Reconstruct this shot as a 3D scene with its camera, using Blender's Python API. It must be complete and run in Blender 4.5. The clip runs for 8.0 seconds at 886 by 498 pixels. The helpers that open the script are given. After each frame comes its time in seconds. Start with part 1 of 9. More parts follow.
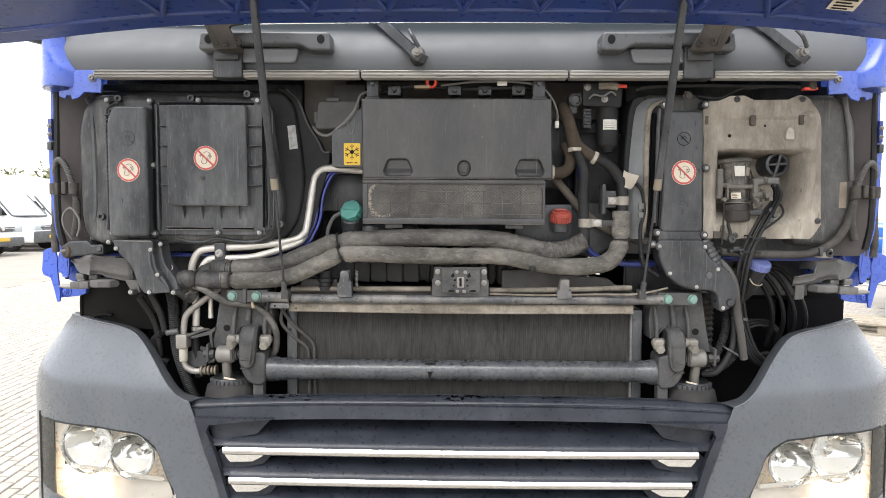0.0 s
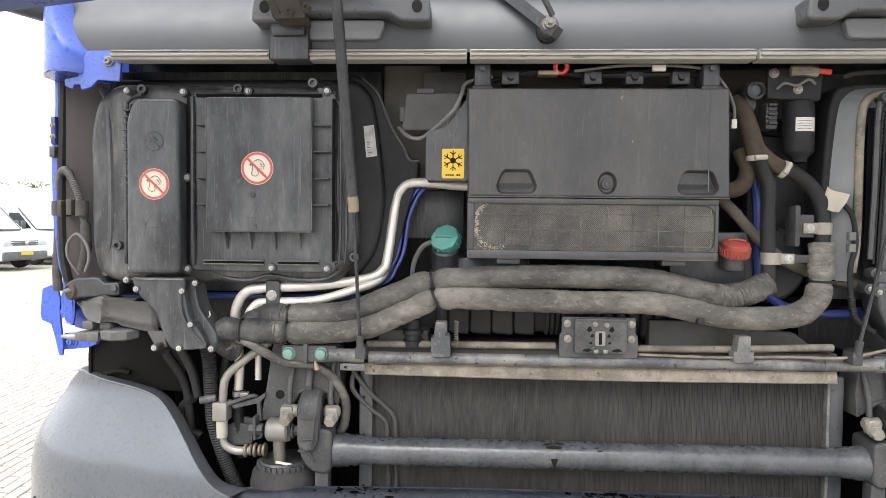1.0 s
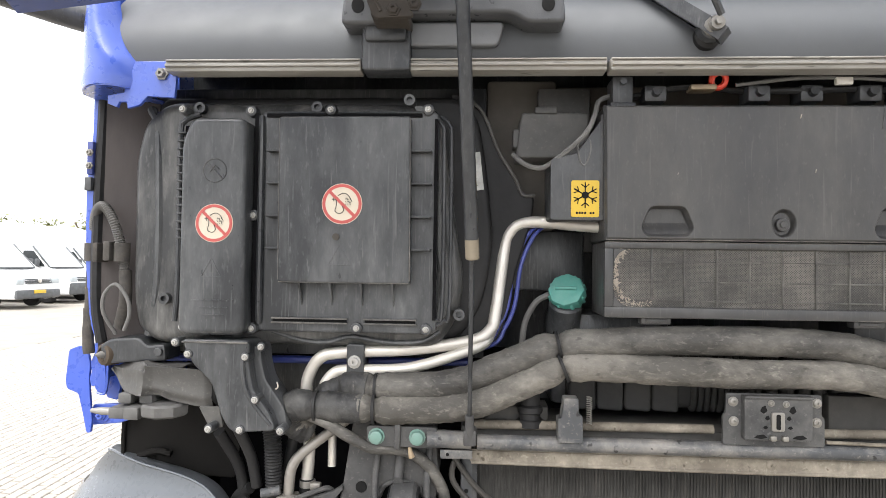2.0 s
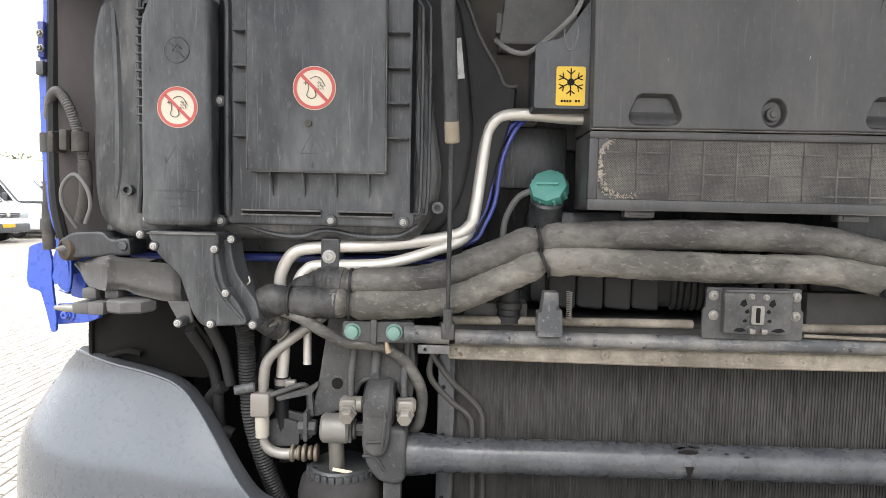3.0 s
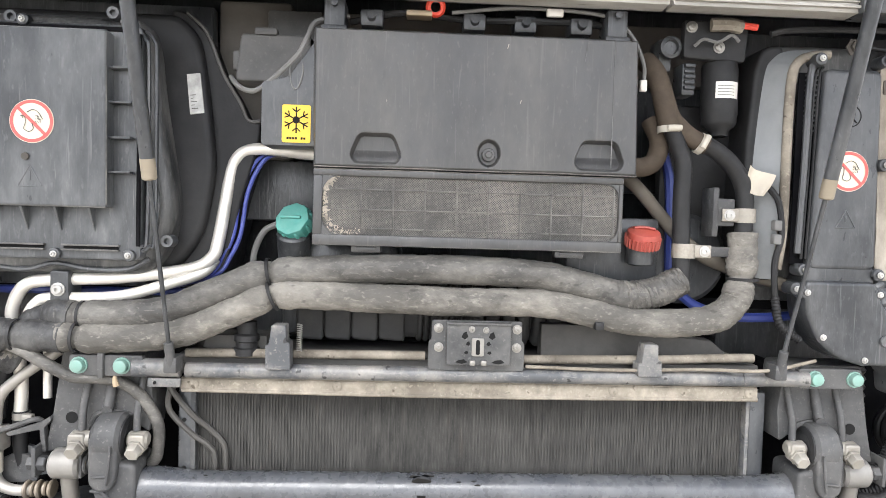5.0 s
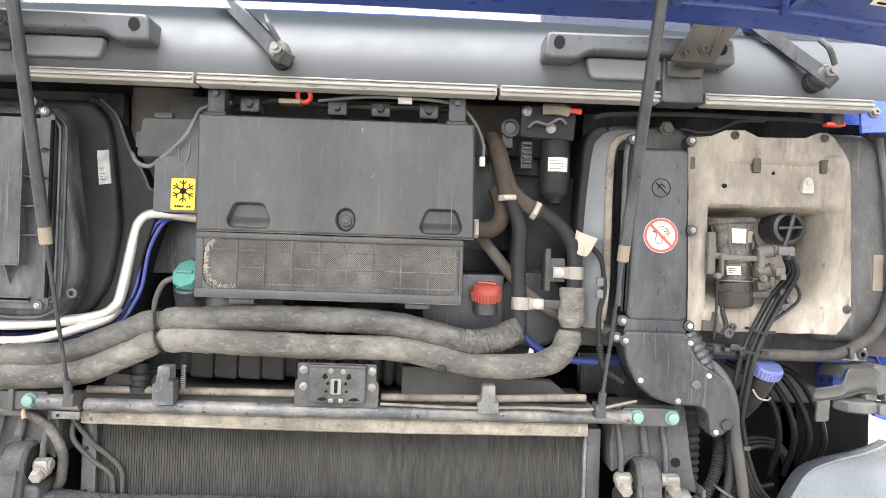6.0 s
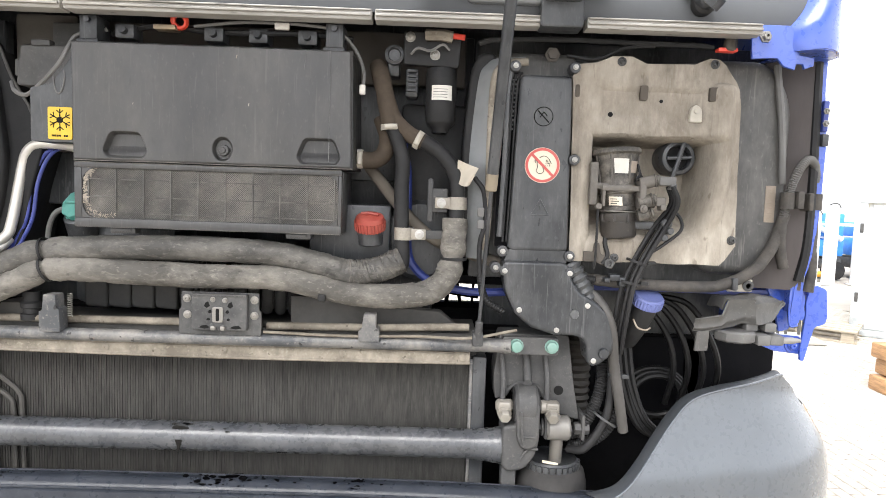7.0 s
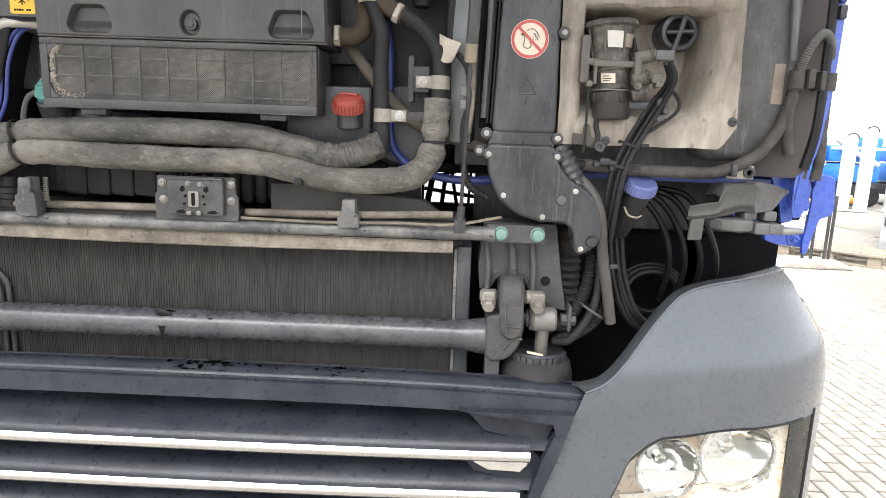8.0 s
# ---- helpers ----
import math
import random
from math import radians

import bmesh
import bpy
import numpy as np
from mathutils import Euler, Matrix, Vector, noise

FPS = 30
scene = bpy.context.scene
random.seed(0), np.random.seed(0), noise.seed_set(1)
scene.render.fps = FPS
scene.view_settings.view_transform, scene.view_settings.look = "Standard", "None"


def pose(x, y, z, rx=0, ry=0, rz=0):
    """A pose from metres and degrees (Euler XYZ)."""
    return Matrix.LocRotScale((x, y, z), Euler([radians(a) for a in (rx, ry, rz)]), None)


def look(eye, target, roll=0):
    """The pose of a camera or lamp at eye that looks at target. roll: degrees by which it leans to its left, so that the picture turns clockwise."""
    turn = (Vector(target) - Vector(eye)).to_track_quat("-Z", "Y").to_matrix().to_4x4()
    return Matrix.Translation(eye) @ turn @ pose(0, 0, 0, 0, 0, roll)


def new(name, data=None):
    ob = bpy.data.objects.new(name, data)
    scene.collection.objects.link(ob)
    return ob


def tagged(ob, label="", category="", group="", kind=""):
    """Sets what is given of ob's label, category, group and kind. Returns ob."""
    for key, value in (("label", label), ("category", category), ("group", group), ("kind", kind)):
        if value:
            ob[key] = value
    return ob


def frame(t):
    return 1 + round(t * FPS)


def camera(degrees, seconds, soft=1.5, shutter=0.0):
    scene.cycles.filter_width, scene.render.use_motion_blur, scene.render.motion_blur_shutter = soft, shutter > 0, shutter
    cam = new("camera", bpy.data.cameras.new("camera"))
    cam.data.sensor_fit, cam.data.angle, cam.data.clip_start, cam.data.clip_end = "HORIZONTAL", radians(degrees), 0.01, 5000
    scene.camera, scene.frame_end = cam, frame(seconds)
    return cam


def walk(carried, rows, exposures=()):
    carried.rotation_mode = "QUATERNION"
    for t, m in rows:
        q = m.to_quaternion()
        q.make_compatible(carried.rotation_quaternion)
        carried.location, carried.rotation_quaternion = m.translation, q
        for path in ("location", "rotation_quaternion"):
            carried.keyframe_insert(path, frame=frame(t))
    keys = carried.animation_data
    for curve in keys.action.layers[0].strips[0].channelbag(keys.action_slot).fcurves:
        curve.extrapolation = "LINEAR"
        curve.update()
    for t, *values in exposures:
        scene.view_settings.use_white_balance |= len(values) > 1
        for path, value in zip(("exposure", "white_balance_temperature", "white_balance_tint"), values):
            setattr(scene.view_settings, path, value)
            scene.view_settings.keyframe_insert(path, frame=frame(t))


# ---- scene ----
cam = camera(68.7, 8.0, soft=0.5)
PATH = [
    (0, (0.021, 0.045, 1.58), (-0.013, 2.041, 1.465), 0.3),
    (0.5, (-0.101, 0.264, 1.588), (-0.159, 2.261, 1.483), 0.5),
    (1, (-0.24, 0.551, 1.612), (-0.33, 2.547, 1.541), 0.6),
    (1.5, (-0.408, 0.75, 1.634), (-0.532, 2.745, 1.668), 0.8),
    (1.7, (-0.448, 0.79, 1.641), (-0.571, 2.785, 1.697), 0.8),
    (2.8, (-0.476, 0.867, 1.557), (-0.553, 2.864, 1.482), 1.1),
    (3, (-0.466, 0.87, 1.546), (-0.516, 2.864, 1.409), 1.2),
    (3.5, (-0.418, 0.874, 1.515), (-0.384, 2.854, 1.233), 1.4),
    (4, (-0.335, 0.857, 1.521), (-0.217, 2.829, 1.209), 1.5),
    (4.5, (-0.183, 0.863, 1.553), (-0.07, 2.839, 1.265), 1.5),
    (5, (-0.077, 0.846, 1.588), (0.015, 2.842, 1.504), 1.7),
    (5.2, (-0.036, 0.823, 1.597), (0.046, 2.821, 1.602), 1.8),
    (6.3, (0.309, 0.624, 1.651), (0.356, 2.623, 1.669), 1.9),
    (6.5, (0.364, 0.624, 1.646), (0.41, 2.623, 1.619), 1.9),
    (7, (0.483, 0.647, 1.629), (0.508, 2.64, 1.467), 2.0),
    (7.5, (0.541, 0.67, 1.562), (0.518, 2.649, 1.278), 2.0),
    (8, (0.574, 0.688, 1.537), (0.53, 2.651, 1.156), 2.0),
]
walk(cam, [(t, look(eye, target, roll)) for t, eye, target, roll in PATH],
     exposures=[(0, 1.6, 6470, 10), (0.5, 1.78, 6480, 10), (1.0, 1.77, 6480, 10), (1.7, 1.77, 6500, 10), (2.8, 1.65, 6480, 10), (3.2, 1.96, 6440, 10), (3.7, 2.27, 6420, 10), (4.5, 2.25, 6400, 10), (4.8, 2.34, 6310, 10), (5.2, 2.55, 6300, 10), (6.3, 2.54, 6470, 10), (6.6, 2.4, 6490, 10), (7.1, 2.04, 6480, 10), (7.6, 1.81, 6470, 10), (8, 1.84, 6460, 10)])

# ---- world and light: bright overcast sky ----
world = bpy.data.worlds.new("overcast")
scene.world = world
world.use_nodes = True
wn, wl = world.node_tree.nodes, world.node_tree.links
wn.clear()
sky = wn.new("ShaderNodeTexSky")
sky.sky_type = "NISHITA"
sky.sun_disc = False
sky.sun_elevation, sky.sun_rotation = radians(57), radians(202)
sky.air_density, sky.dust_density = 1.0, 3.0
grey = wn.new("ShaderNodeHueSaturation")
grey.inputs["Saturation"].default_value = 0.18
grey.inputs["Value"].default_value = 1.2
bg = wn.new("ShaderNodeBackground")
bg.inputs["Strength"].default_value = 0.13
wout = wn.new("ShaderNodeOutputWorld")
wl.new(sky.outputs[0], grey.inputs["Color"])
cloud = wn.new("ShaderNodeMix")
cloud.data_type = "RGBA"
cloud.inputs[0].default_value = 0.6
cloud.inputs[7].default_value = (5.6, 5.65, 5.85, 1)
wl.new(grey.outputs[0], cloud.inputs[6])
wl.new(cloud.outputs[2], bg.inputs["Color"])
wl.new(bg.outputs[0], wout.inputs["Surface"])
sun = new("sun", bpy.data.lights.new("sun", "SUN"))
sun.data.energy, sun.data.angle, sun.data.color = 1.5, radians(50), (1.0, 0.97, 0.93)
sun.matrix_basis = look((-2.0, -3.0, 9.5), (0, 2, 1.4))

C = 0.04  # the truck's middle line


# ---- mesh helpers ----
def thing(name, at, label, category, group="", kind=""):
    ob = new(name)
    ob.empty_display_size = 0.05
    ob.location = at
    return tagged(ob, label, category, group, kind)


def finish(bm, sharp=0.7):
    bmesh.ops.remove_doubles(bm, verts=bm.verts, dist=1e-5)
    bmesh.ops.recalc_face_normals(bm, faces=bm.faces)
    for f in bm.faces:
        f.smooth = True
    for e in bm.edges:
        e.smooth = e.calc_face_angle(0.0) < sharp


def mesh_of(name, bm, material, sharp=0.7):
    finish(bm, sharp)
    me = bpy.data.meshes.new(name)
    bm.to_mesh(me)
    bm.free()
    me.materials.append(material)
    return me


def part(name, bm, material, parent, label=""):
    ob = new(name, mesh_of(name, bm, material))
    ob.parent = parent
    if parent.parent is None:
        ob.matrix_parent_inverse = Matrix.Translation(-parent.location)
    return tagged(ob, label)


def solo(name, bm, material, label, category, group="", kind=""):
    ob = new(name, mesh_of(name, bm, material))
    return tagged(ob, label, category, group, kind)


def merge(bm, other, m=None):
    if m is not None:
        bmesh.ops.transform(other, matrix=m, verts=other.verts)
    tmp = bpy.data.meshes.new("tmp")
    other.to_mesh(tmp)
    other.free()
    bm.from_mesh(tmp)
    bpy.data.meshes.remove(tmp)
    return bm


def B():
    return bmesh.new()


def box(bm, x0, x1, y0, y1, z0, z1, bevel=0.0, m=None, seg=2):
    o = B()
    bmesh.ops.create_cube(o, size=1)
    bmesh.ops.transform(o, matrix=Matrix.Translation(((x0 + x1) / 2, (y0 + y1) / 2, (z0 + z1) / 2)) @ Matrix.Diagonal((abs(x1 - x0), abs(y1 - y0), abs(z1 - z0), 1)), verts=o.verts)
    if bevel:
        bmesh.ops.bevel(o, geom=o.edges[:], offset=bevel, segments=seg, profile=0.5, affect="EDGES")
    return merge(bm, o, m)


def lathe(bm, a, axis, profile, seg=20):
    """A turned shape: profile of (radius, distance along the axis)."""
    q = Vector(axis).normalized().to_track_quat("Z", "Y").to_matrix()
    a = Vector(a)
    rings = []
    for r, h in profile:
        if r < 1e-5:
            rings.append([bm.verts.new(a + q @ Vector((0, 0, h)))])
        else:
            rings.append([bm.verts.new(a + q @ Vector((r * math.cos(i * math.tau / seg), r * math.sin(i * math.tau / seg), h))) for i in range(seg)])
    for p, n in zip(rings, rings[1:]):
        for i in range(seg):
            j = (i + 1) % seg
            if len(p) == 1 and len(n) > 1:
                bm.faces.new((p[0], n[i], n[j]))
            elif len(n) == 1 and len(p) > 1:
                bm.faces.new((p[i], n[0], p[j]))
            elif len(p) > 1:
                bm.faces.new((p[i], n[i], n[j], p[j]))
    return bm


def cyl(bm, a, b, r, r2=None, seg=18, edge=0.0):
    a, b = Vector(a), Vector(b)
    h = (b - a).length
    r2 = r if r2 is None else r2
    e = min(edge, r * 0.5, r2 * 0.5, h * 0.4)
    prof = [(0, 0), (r - e, 0), (r, e), (r2, h - e), (r2 - e, h), (0, h)] if e else [(0, 0), (r, 0), (r2, h), (0, h)]
    return lathe(bm, a, b - a, prof, seg)


def smooth_path(pts, steps=6):
    p = [Vector(v) for v in pts]
    if len(p) < 3:
        return p
    p = [2 * p[0] - p[1]] + p + [2 * p[-1] - p[-2]]
    out = []
    for i in range(1, len(p) - 2):
        for k in range(steps):
            t = k / steps
            out.append(0.5 * (2 * p[i] + (p[i + 1] - p[i - 1]) * t + (2 * p[i - 1] - 5 * p[i] + 4 * p[i + 1] - p[i + 2]) * t * t + (3 * p[i] - p[i - 1] - 3 * p[i + 1] + p[i + 2]) * t ** 3))
    out.append(p[-2])
    return out


def tube(bm, pts, r, seg=12, steps=6, wave=None, close=True, lump=0.0, rough_seed=0, pinch=(), fold=None):
    """A round hose along pts. wave(i, n): radius factor along it. lump: uneven surface."""
    path = smooth_path(pts, steps) if steps else [Vector(v) for v in pts]
    n = len(path)
    up = Vector((0.13, 0.9, 0.31))
    rings = []
    run = 0.0
    for i, p in enumerate(path):
        run += (p - path[max(i - 1, 0)]).length
        t = (path[min(i + 1, n - 1)] - path[max(i - 1, 0)]).normalized()
        u = (up - up.dot(t) * t).normalized()
        up = u
        w = t.cross(u)
        f = wave(i, n) if wave else 1.0
        for q in pinch:
            d2 = (p - Vector(q)).length
            f *= 1 - 0.24 * math.exp(-(d2 / 0.01) ** 2) + 0.06 * math.exp(-((d2 - 0.026) / 0.014) ** 2)
        ring = []
        for k in range(seg):
            ang = k * math.tau / seg
            d = math.cos(ang) * u + math.sin(ang) * w
            rr = r * f
            if lump:
                rr *= 1 + lump * noise.noise((p + d * r) * 38 + Vector((rough_seed, 0, 0))) + lump * 0.7 * noise.noise((p + d * r) * 90)
            if fold:
                rr *= 1 + fold(p) * (0.35 - abs(noise.noise(Vector((run * 150, 1.6 * math.cos(ang) + rough_seed, 1.6 * math.sin(ang))))))
            ring.append(bm.verts.new(p + d * rr))
        rings.append(ring)
    for a, b in zip(rings, rings[1:]):
        for k in range(seg):
            j = (k + 1) % seg
            bm.faces.new((a[k], b[k], b[j], a[j]))
    if close:
        bm.faces.new(rings[0][::-1])
        bm.faces.new(rings[-1])
    return bm


def corrugated(bm, pts, r, pitch=0.006, seg=12):
    path = smooth_path(pts, 8)
    length = sum((b - a).length for a, b in zip(path, path[1:]))
    n = max(8, int(length / pitch * 2))
    fine, acc, k, d = [], 0.0, 0, [0.0]
    for a, b in zip(path, path[1:]):
        d.append(d[-1] + (b - a).length)
    for i in range(n + 1):
        s = length * i / n
        while k < len(d) - 2 and d[k + 1] < s:
            k += 1
        t = (s - d[k]) / max(1e-9, d[k + 1] - d[k])
        fine.append(path[k].lerp(path[k + 1], t))
    return tube(bm, fine, r, seg, 0, wave=lambda i, m: 1.0 if i % 2 else 0.84)


def poly_round(pts, r, n=4):
    """Round the corners of a polygon in the plane."""
    out = []
    m = len(pts)
    for i in range(m):
        p, a, b = Vector(pts[i]), Vector(pts[i - 1]), Vector(pts[(i + 1) % m])
        da, db = (a - p), (b - p)
        k = min(r, da.length * 0.45, db.length * 0.45)
        s, e = p + da.normalized() * k, p + db.normalized() * k
        for j in range(n + 1):
            t = j / n
            out.append(tuple((1 - t) ** 2 * s + 2 * t * (1 - t) * p + t * t * e))
    return out


def prism(bm, pts, y0, y1, bevel=0.0, seg=2):
    """An outline in (x, z), from the front y0 to the back y1."""
    o = B()
    f = o.faces.new([o.verts.new((x, y0, z)) for x, z in pts])
    ext = bmesh.ops.extrude_face_region(o, geom=[f])
    vs = [g for g in ext["geom"] if isinstance(g, bmesh.types.BMVert)]
    bmesh.ops.translate(o, vec=(0, y1 - y0, 0), verts=vs)
    if bevel:
        lim = bevel
        for i in range(len(pts)):
            p, a, b = (Vector(pts[k % len(pts)]) for k in (i, i - 1, i + 1))
            ang = (p - a).angle(b - p, 0.0) if (p - a).length > 1e-7 and (b - p).length > 1e-7 else 0.0
            if ang > 0.02:
                lim = min(lim, 0.42 * min((p - a).length, (b - p).length) / math.tan(ang / 2))
        bevel = max(lim, 0.0004)
        ed = [e for e in o.edges if all(abs(v.co.y - y0) < 1e-6 for v in e.verts)]
        bmesh.ops.bevel(o, geom=ed, offset=bevel, segments=seg, profile=0.5, affect="EDGES")
        o.faces.ensure_lookup_table()
        caps = [q for q in o.faces if len(q.verts) == len(pts) and abs(q.calc_center_median().y - y0) < 1e-5]
        if len(pts) > 4:
            bmesh.ops.inset_individual(o, faces=caps, thickness=bevel * 0.15)
    return merge(bm, o)


def rrect(x0, x1, z0, z1, r, n=5):
    return poly_round([(x0, z0), (x1, z0), (x1, z1), (x0, z1)], r, n)


def circle(x, z, r, n=24):
    return [(x + r * math.cos(i * math.tau / n), z + r * math.sin(i * math.tau / n)) for i in range(n)]


def sheet(bm, fn, nu, nv, thick=0.0):
    """A surface fn(u, v), with thickness."""
    o = B()
    g = [[o.verts.new(fn(i / nu, j / nv)) for j in range(nv + 1)] for i in range(nu + 1)]
    for i in range(nu):
        for j in range(nv):
            o.faces.new((g[i][j], g[i + 1][j], g[i + 1][j + 1], g[i][j + 1]))
    bmesh.ops.recalc_face_normals(o, faces=o.faces)
    if thick:
        bmesh.ops.solidify(o, geom=o.faces[:], thickness=thick)
    return merge(bm, o)


def interp(x, table):
    if x <= table[0][0]:
        return table[0][1]
    for (a, p), (b, q) in zip(table, table[1:]):
        if x <= b:
            return p + (q - p) * (x - a) / (b - a)
    return table[-1][1]


def ease(x):
    x = min(1.0, max(0.0, x))
    return x * x * (3 - 2 * x)


def screw(bm, x, y, z, r=0.0075, h=0.005, hexhead=False):
    """A screw head that faces the viewer, on a washer."""
    lathe(bm, (x, y, z), (0, -1, 0), [(r * 1.35, 0), (r * 1.35, h * 0.35), (r, h * 0.4), (r, h * 0.8), (r * 0.8, h), (r * 0.35, h), (r * 0.3, h * 0.6), (0, h * 0.6)], 6 if hexhead else 12)
    return bm


# ---- materials ----
def mat(name, base, rough=0.5, metal=0.0, var=0.25, scale=9.0, dust=0.0, dust_col=(0.19, 0.186, 0.178), dust_scale=4.0, bump=0.15, grain=160.0, stretch=(1, 1, 1), spots=0.0, spot_col=(0.01, 0.01, 0.01), coat=0.0, island=0.0, speck=0.0, crisp=0.0, spec=0.5, streak=0.0, streak_dir=(1, 1, 0.12), streak_col=(0.3, 0.29, 0.27)):
    """Paint, plastic, rubber or metal with mottling, dust, wear spots and a fine grain."""
    m = bpy.data.materials.new(name)
    m.use_nodes = True
    n, l = m.node_tree.nodes, m.node_tree.links
    p = n["Principled BSDF"]
    tc = n.new("ShaderNodeTexCoord")
    mp = n.new("ShaderNodeMapping")
    mp.inputs["Scale"].default_value = stretch
    l.new(tc.outputs["Object"], mp.inputs["Vector"])

    def tex(s, detail, r=0.55):
        t = n.new("ShaderNodeTexNoise")
        t.inputs["Scale"].default_value, t.inputs["Detail"].default_value, t.inputs["Roughness"].default_value = s, detail, r
        l.new(mp.outputs[0], t.inputs["Vector"])
        return t

    def ramp(sock, a, b, lo=0.0, hi=1.0):
        r = n.new("ShaderNodeMapRange")
        r.inputs["From Min"].default_value, r.inputs["From Max"].default_value = a, b
        r.inputs["To Min"].default_value, r.inputs["To Max"].default_value = lo, hi
        l.new(sock, r.inputs["Value"])
        return r.outputs[0]

    def mix(fac, c1, c2):
        x = n.new("ShaderNodeMix")
        x.data_type = "RGBA"
        for s, v in ((x.inputs[0], fac), (x.inputs[6], c1), (x.inputs[7], c2)):
            if isinstance(v, bpy.types.NodeSocket):
                l.new(v, s)
            else:
                s.default_value = (*v, 1) if isinstance(v, tuple) else v
        return x.outputs[2]

    big, mid = tex(scale, 5.0), tex(scale * 7, 3.0)
    lo = tuple(c * (1 - var) for c in base)
    hi = tuple(min(1, c * (1 + var)) for c in base)
    col = mix(ramp(big.outputs[0], 0.3, 0.7), lo, hi)
    if island:
        geo = n.new("ShaderNodeObjectInfo")
        geo2 = n.new("ShaderNodeNewGeometry")
        add = n.new("ShaderNodeMath")
        add.operation = "ADD"
        l.new(geo.outputs["Random"], add.inputs[0])
        l.new(geo2.outputs["Random Per Island"], add.inputs[1])
        fr = n.new("ShaderNodeMath")
        fr.operation = "FRACT"
        l.new(add.outputs[0], fr.inputs[0])
        col = mix(ramp(fr.outputs[0], 0, 1, 0, island), col, tuple(c * 0.55 for c in base))
    if dust:
        dn = tex(dust_scale, 8.0, 0.68)
        f = n.new("ShaderNodeMath")
        f.operation = "MULTIPLY"
        l.new(ramp(dn.outputs[0], 0.34 + crisp, 0.72 - crisp), f.inputs[0])
        l.new(ramp(mid.outputs[0], 0.25, 0.7, dust * 0.45, dust), f.inputs[1])
        col = mix(f.outputs[0], col, dust_col)
    if speck:
        s1 = tex(150.0, 2.0, 0.6)
        col = mix(ramp(s1.outputs[0], 0.6, 0.74, 0, speck), col, dust_col)
    if streak:
        sm = n.new("ShaderNodeMapping")
        sm.inputs["Scale"].default_value = streak_dir
        sm.inputs["Rotation"].default_value = (0.0, 0.25, 0.0)
        l.new(tc.outputs["Object"], sm.inputs["Vector"])
        st = n.new("ShaderNodeTexNoise")
        st.inputs["Scale"].default_value, st.inputs["Detail"].default_value, st.inputs["Distortion"].default_value = 170.0, 3.0, 0.6
        l.new(sm.outputs[0], st.inputs["Vector"])
        col = mix(ramp(st.outputs[0], 0.62, 0.72, 0, streak), col, streak_col)
    if spots:
        sn = tex(55.0, 2.0)
        col = mix(ramp(sn.outputs[0], 0.66, 0.72, 0, spots), col, spot_col)
    l.new(col, p.inputs["Base Color"])
    l.new(ramp(mid.outputs[0], 0.25, 0.75, max(0.03, rough - 0.1), min(1, rough + 0.12)), p.inputs["Roughness"])
    p.inputs["Metallic"].default_value = metal
    p.inputs["Specular IOR Level"].default_value = spec
    p.inputs["Coat Weight"].default_value = coat
    p.inputs["Coat Roughness"].default_value = 0.12
    if bump:
        g = tex(grain, 3.0)
        s = n.new("ShaderNodeMath")
        s.operation = "ADD"
        l.new(g.outputs[0], s.inputs[0])
        l.new(mid.outputs[0], s.inputs[1])
        b = n.new("ShaderNodeBump")
        b.inputs["Strength"].default_value, b.inputs["Distance"].default_value = bump, 0.002
        l.new(s.outputs[0], b.inputs["Height"])
        l.new(b.outputs[0], p.inputs["Normal"])
    return m


SCUFFED = mat("scuffed_black_plastic", (0.021, 0.022, 0.023), 0.38, dust=0.75, dust_col=(0.165, 0.16, 0.152), dust_scale=13, crisp=0.09, speck=0.4, stretch=(1, 1, 0.3), spec=0.45, bump=0.3, streak=0.35, streak_dir=(1.2, 1.2, 0.05), streak_col=(0.17, 0.167, 0.16))
BLACK = mat("black_plastic", (0.02, 0.022, 0.025), 0.36, dust=0.55, dust_col=(0.165, 0.167, 0.167), speck=0.25, dust_scale=9, crisp=0.06, stretch=(1, 1, 0.35), spec=0.45, bump=0.3, streak=0.4, streak_dir=(1.4, 1.4, 0.05), streak_col=(0.16, 0.16, 0.158))
BLACK2 = mat("black_plastic_clean", (0.022, 0.024, 0.027), 0.35, dust=0.42, dust_col=(0.15, 0.15, 0.15), speck=0.18, dust_scale=11, crisp=0.06, stretch=(1, 1, 0.5), spec=0.45, streak=0.3, streak_dir=(1.4, 1.4, 0.05), streak_col=(0.15, 0.15, 0.148))
LID = mat("grey_black_lid", (0.034, 0.034, 0.035), 0.42, dust=0.42, speck=0.25, dust_col=(0.125, 0.118, 0.107), dust_scale=7, crisp=0.05, stretch=(1, 1, 0.45), spots=0.2, streak=0.3, streak_dir=(1.2, 1.2, 0.05), streak_col=(0.12, 0.115, 0.107))
# Near-black and matt: the shade of deep cavities is put into this colour.
DARK = mat("cavity_black", (0.004, 0.004, 0.005), 0.8, dust=0.05, spec=0.03)
STREAK = mat("dried_drip", (0.1, 0.1, 0.098), 0.6, var=0.5, scale=40)
LINE = mat("dusty_line", (0.035, 0.033, 0.03), 0.6, dust=0.5, dust_col=(0.08, 0.073, 0.065), dust_scale=20)
RUBBER = mat("black_rubber", (0.01, 0.01, 0.011), 0.5, dust=0.14, spec=0.22)
BROWNRUBBER = mat("dusty_brown_rubber", (0.045, 0.036, 0.028), 0.75, dust=0.55, dust_col=(0.16, 0.125, 0.095), spec=0.1)
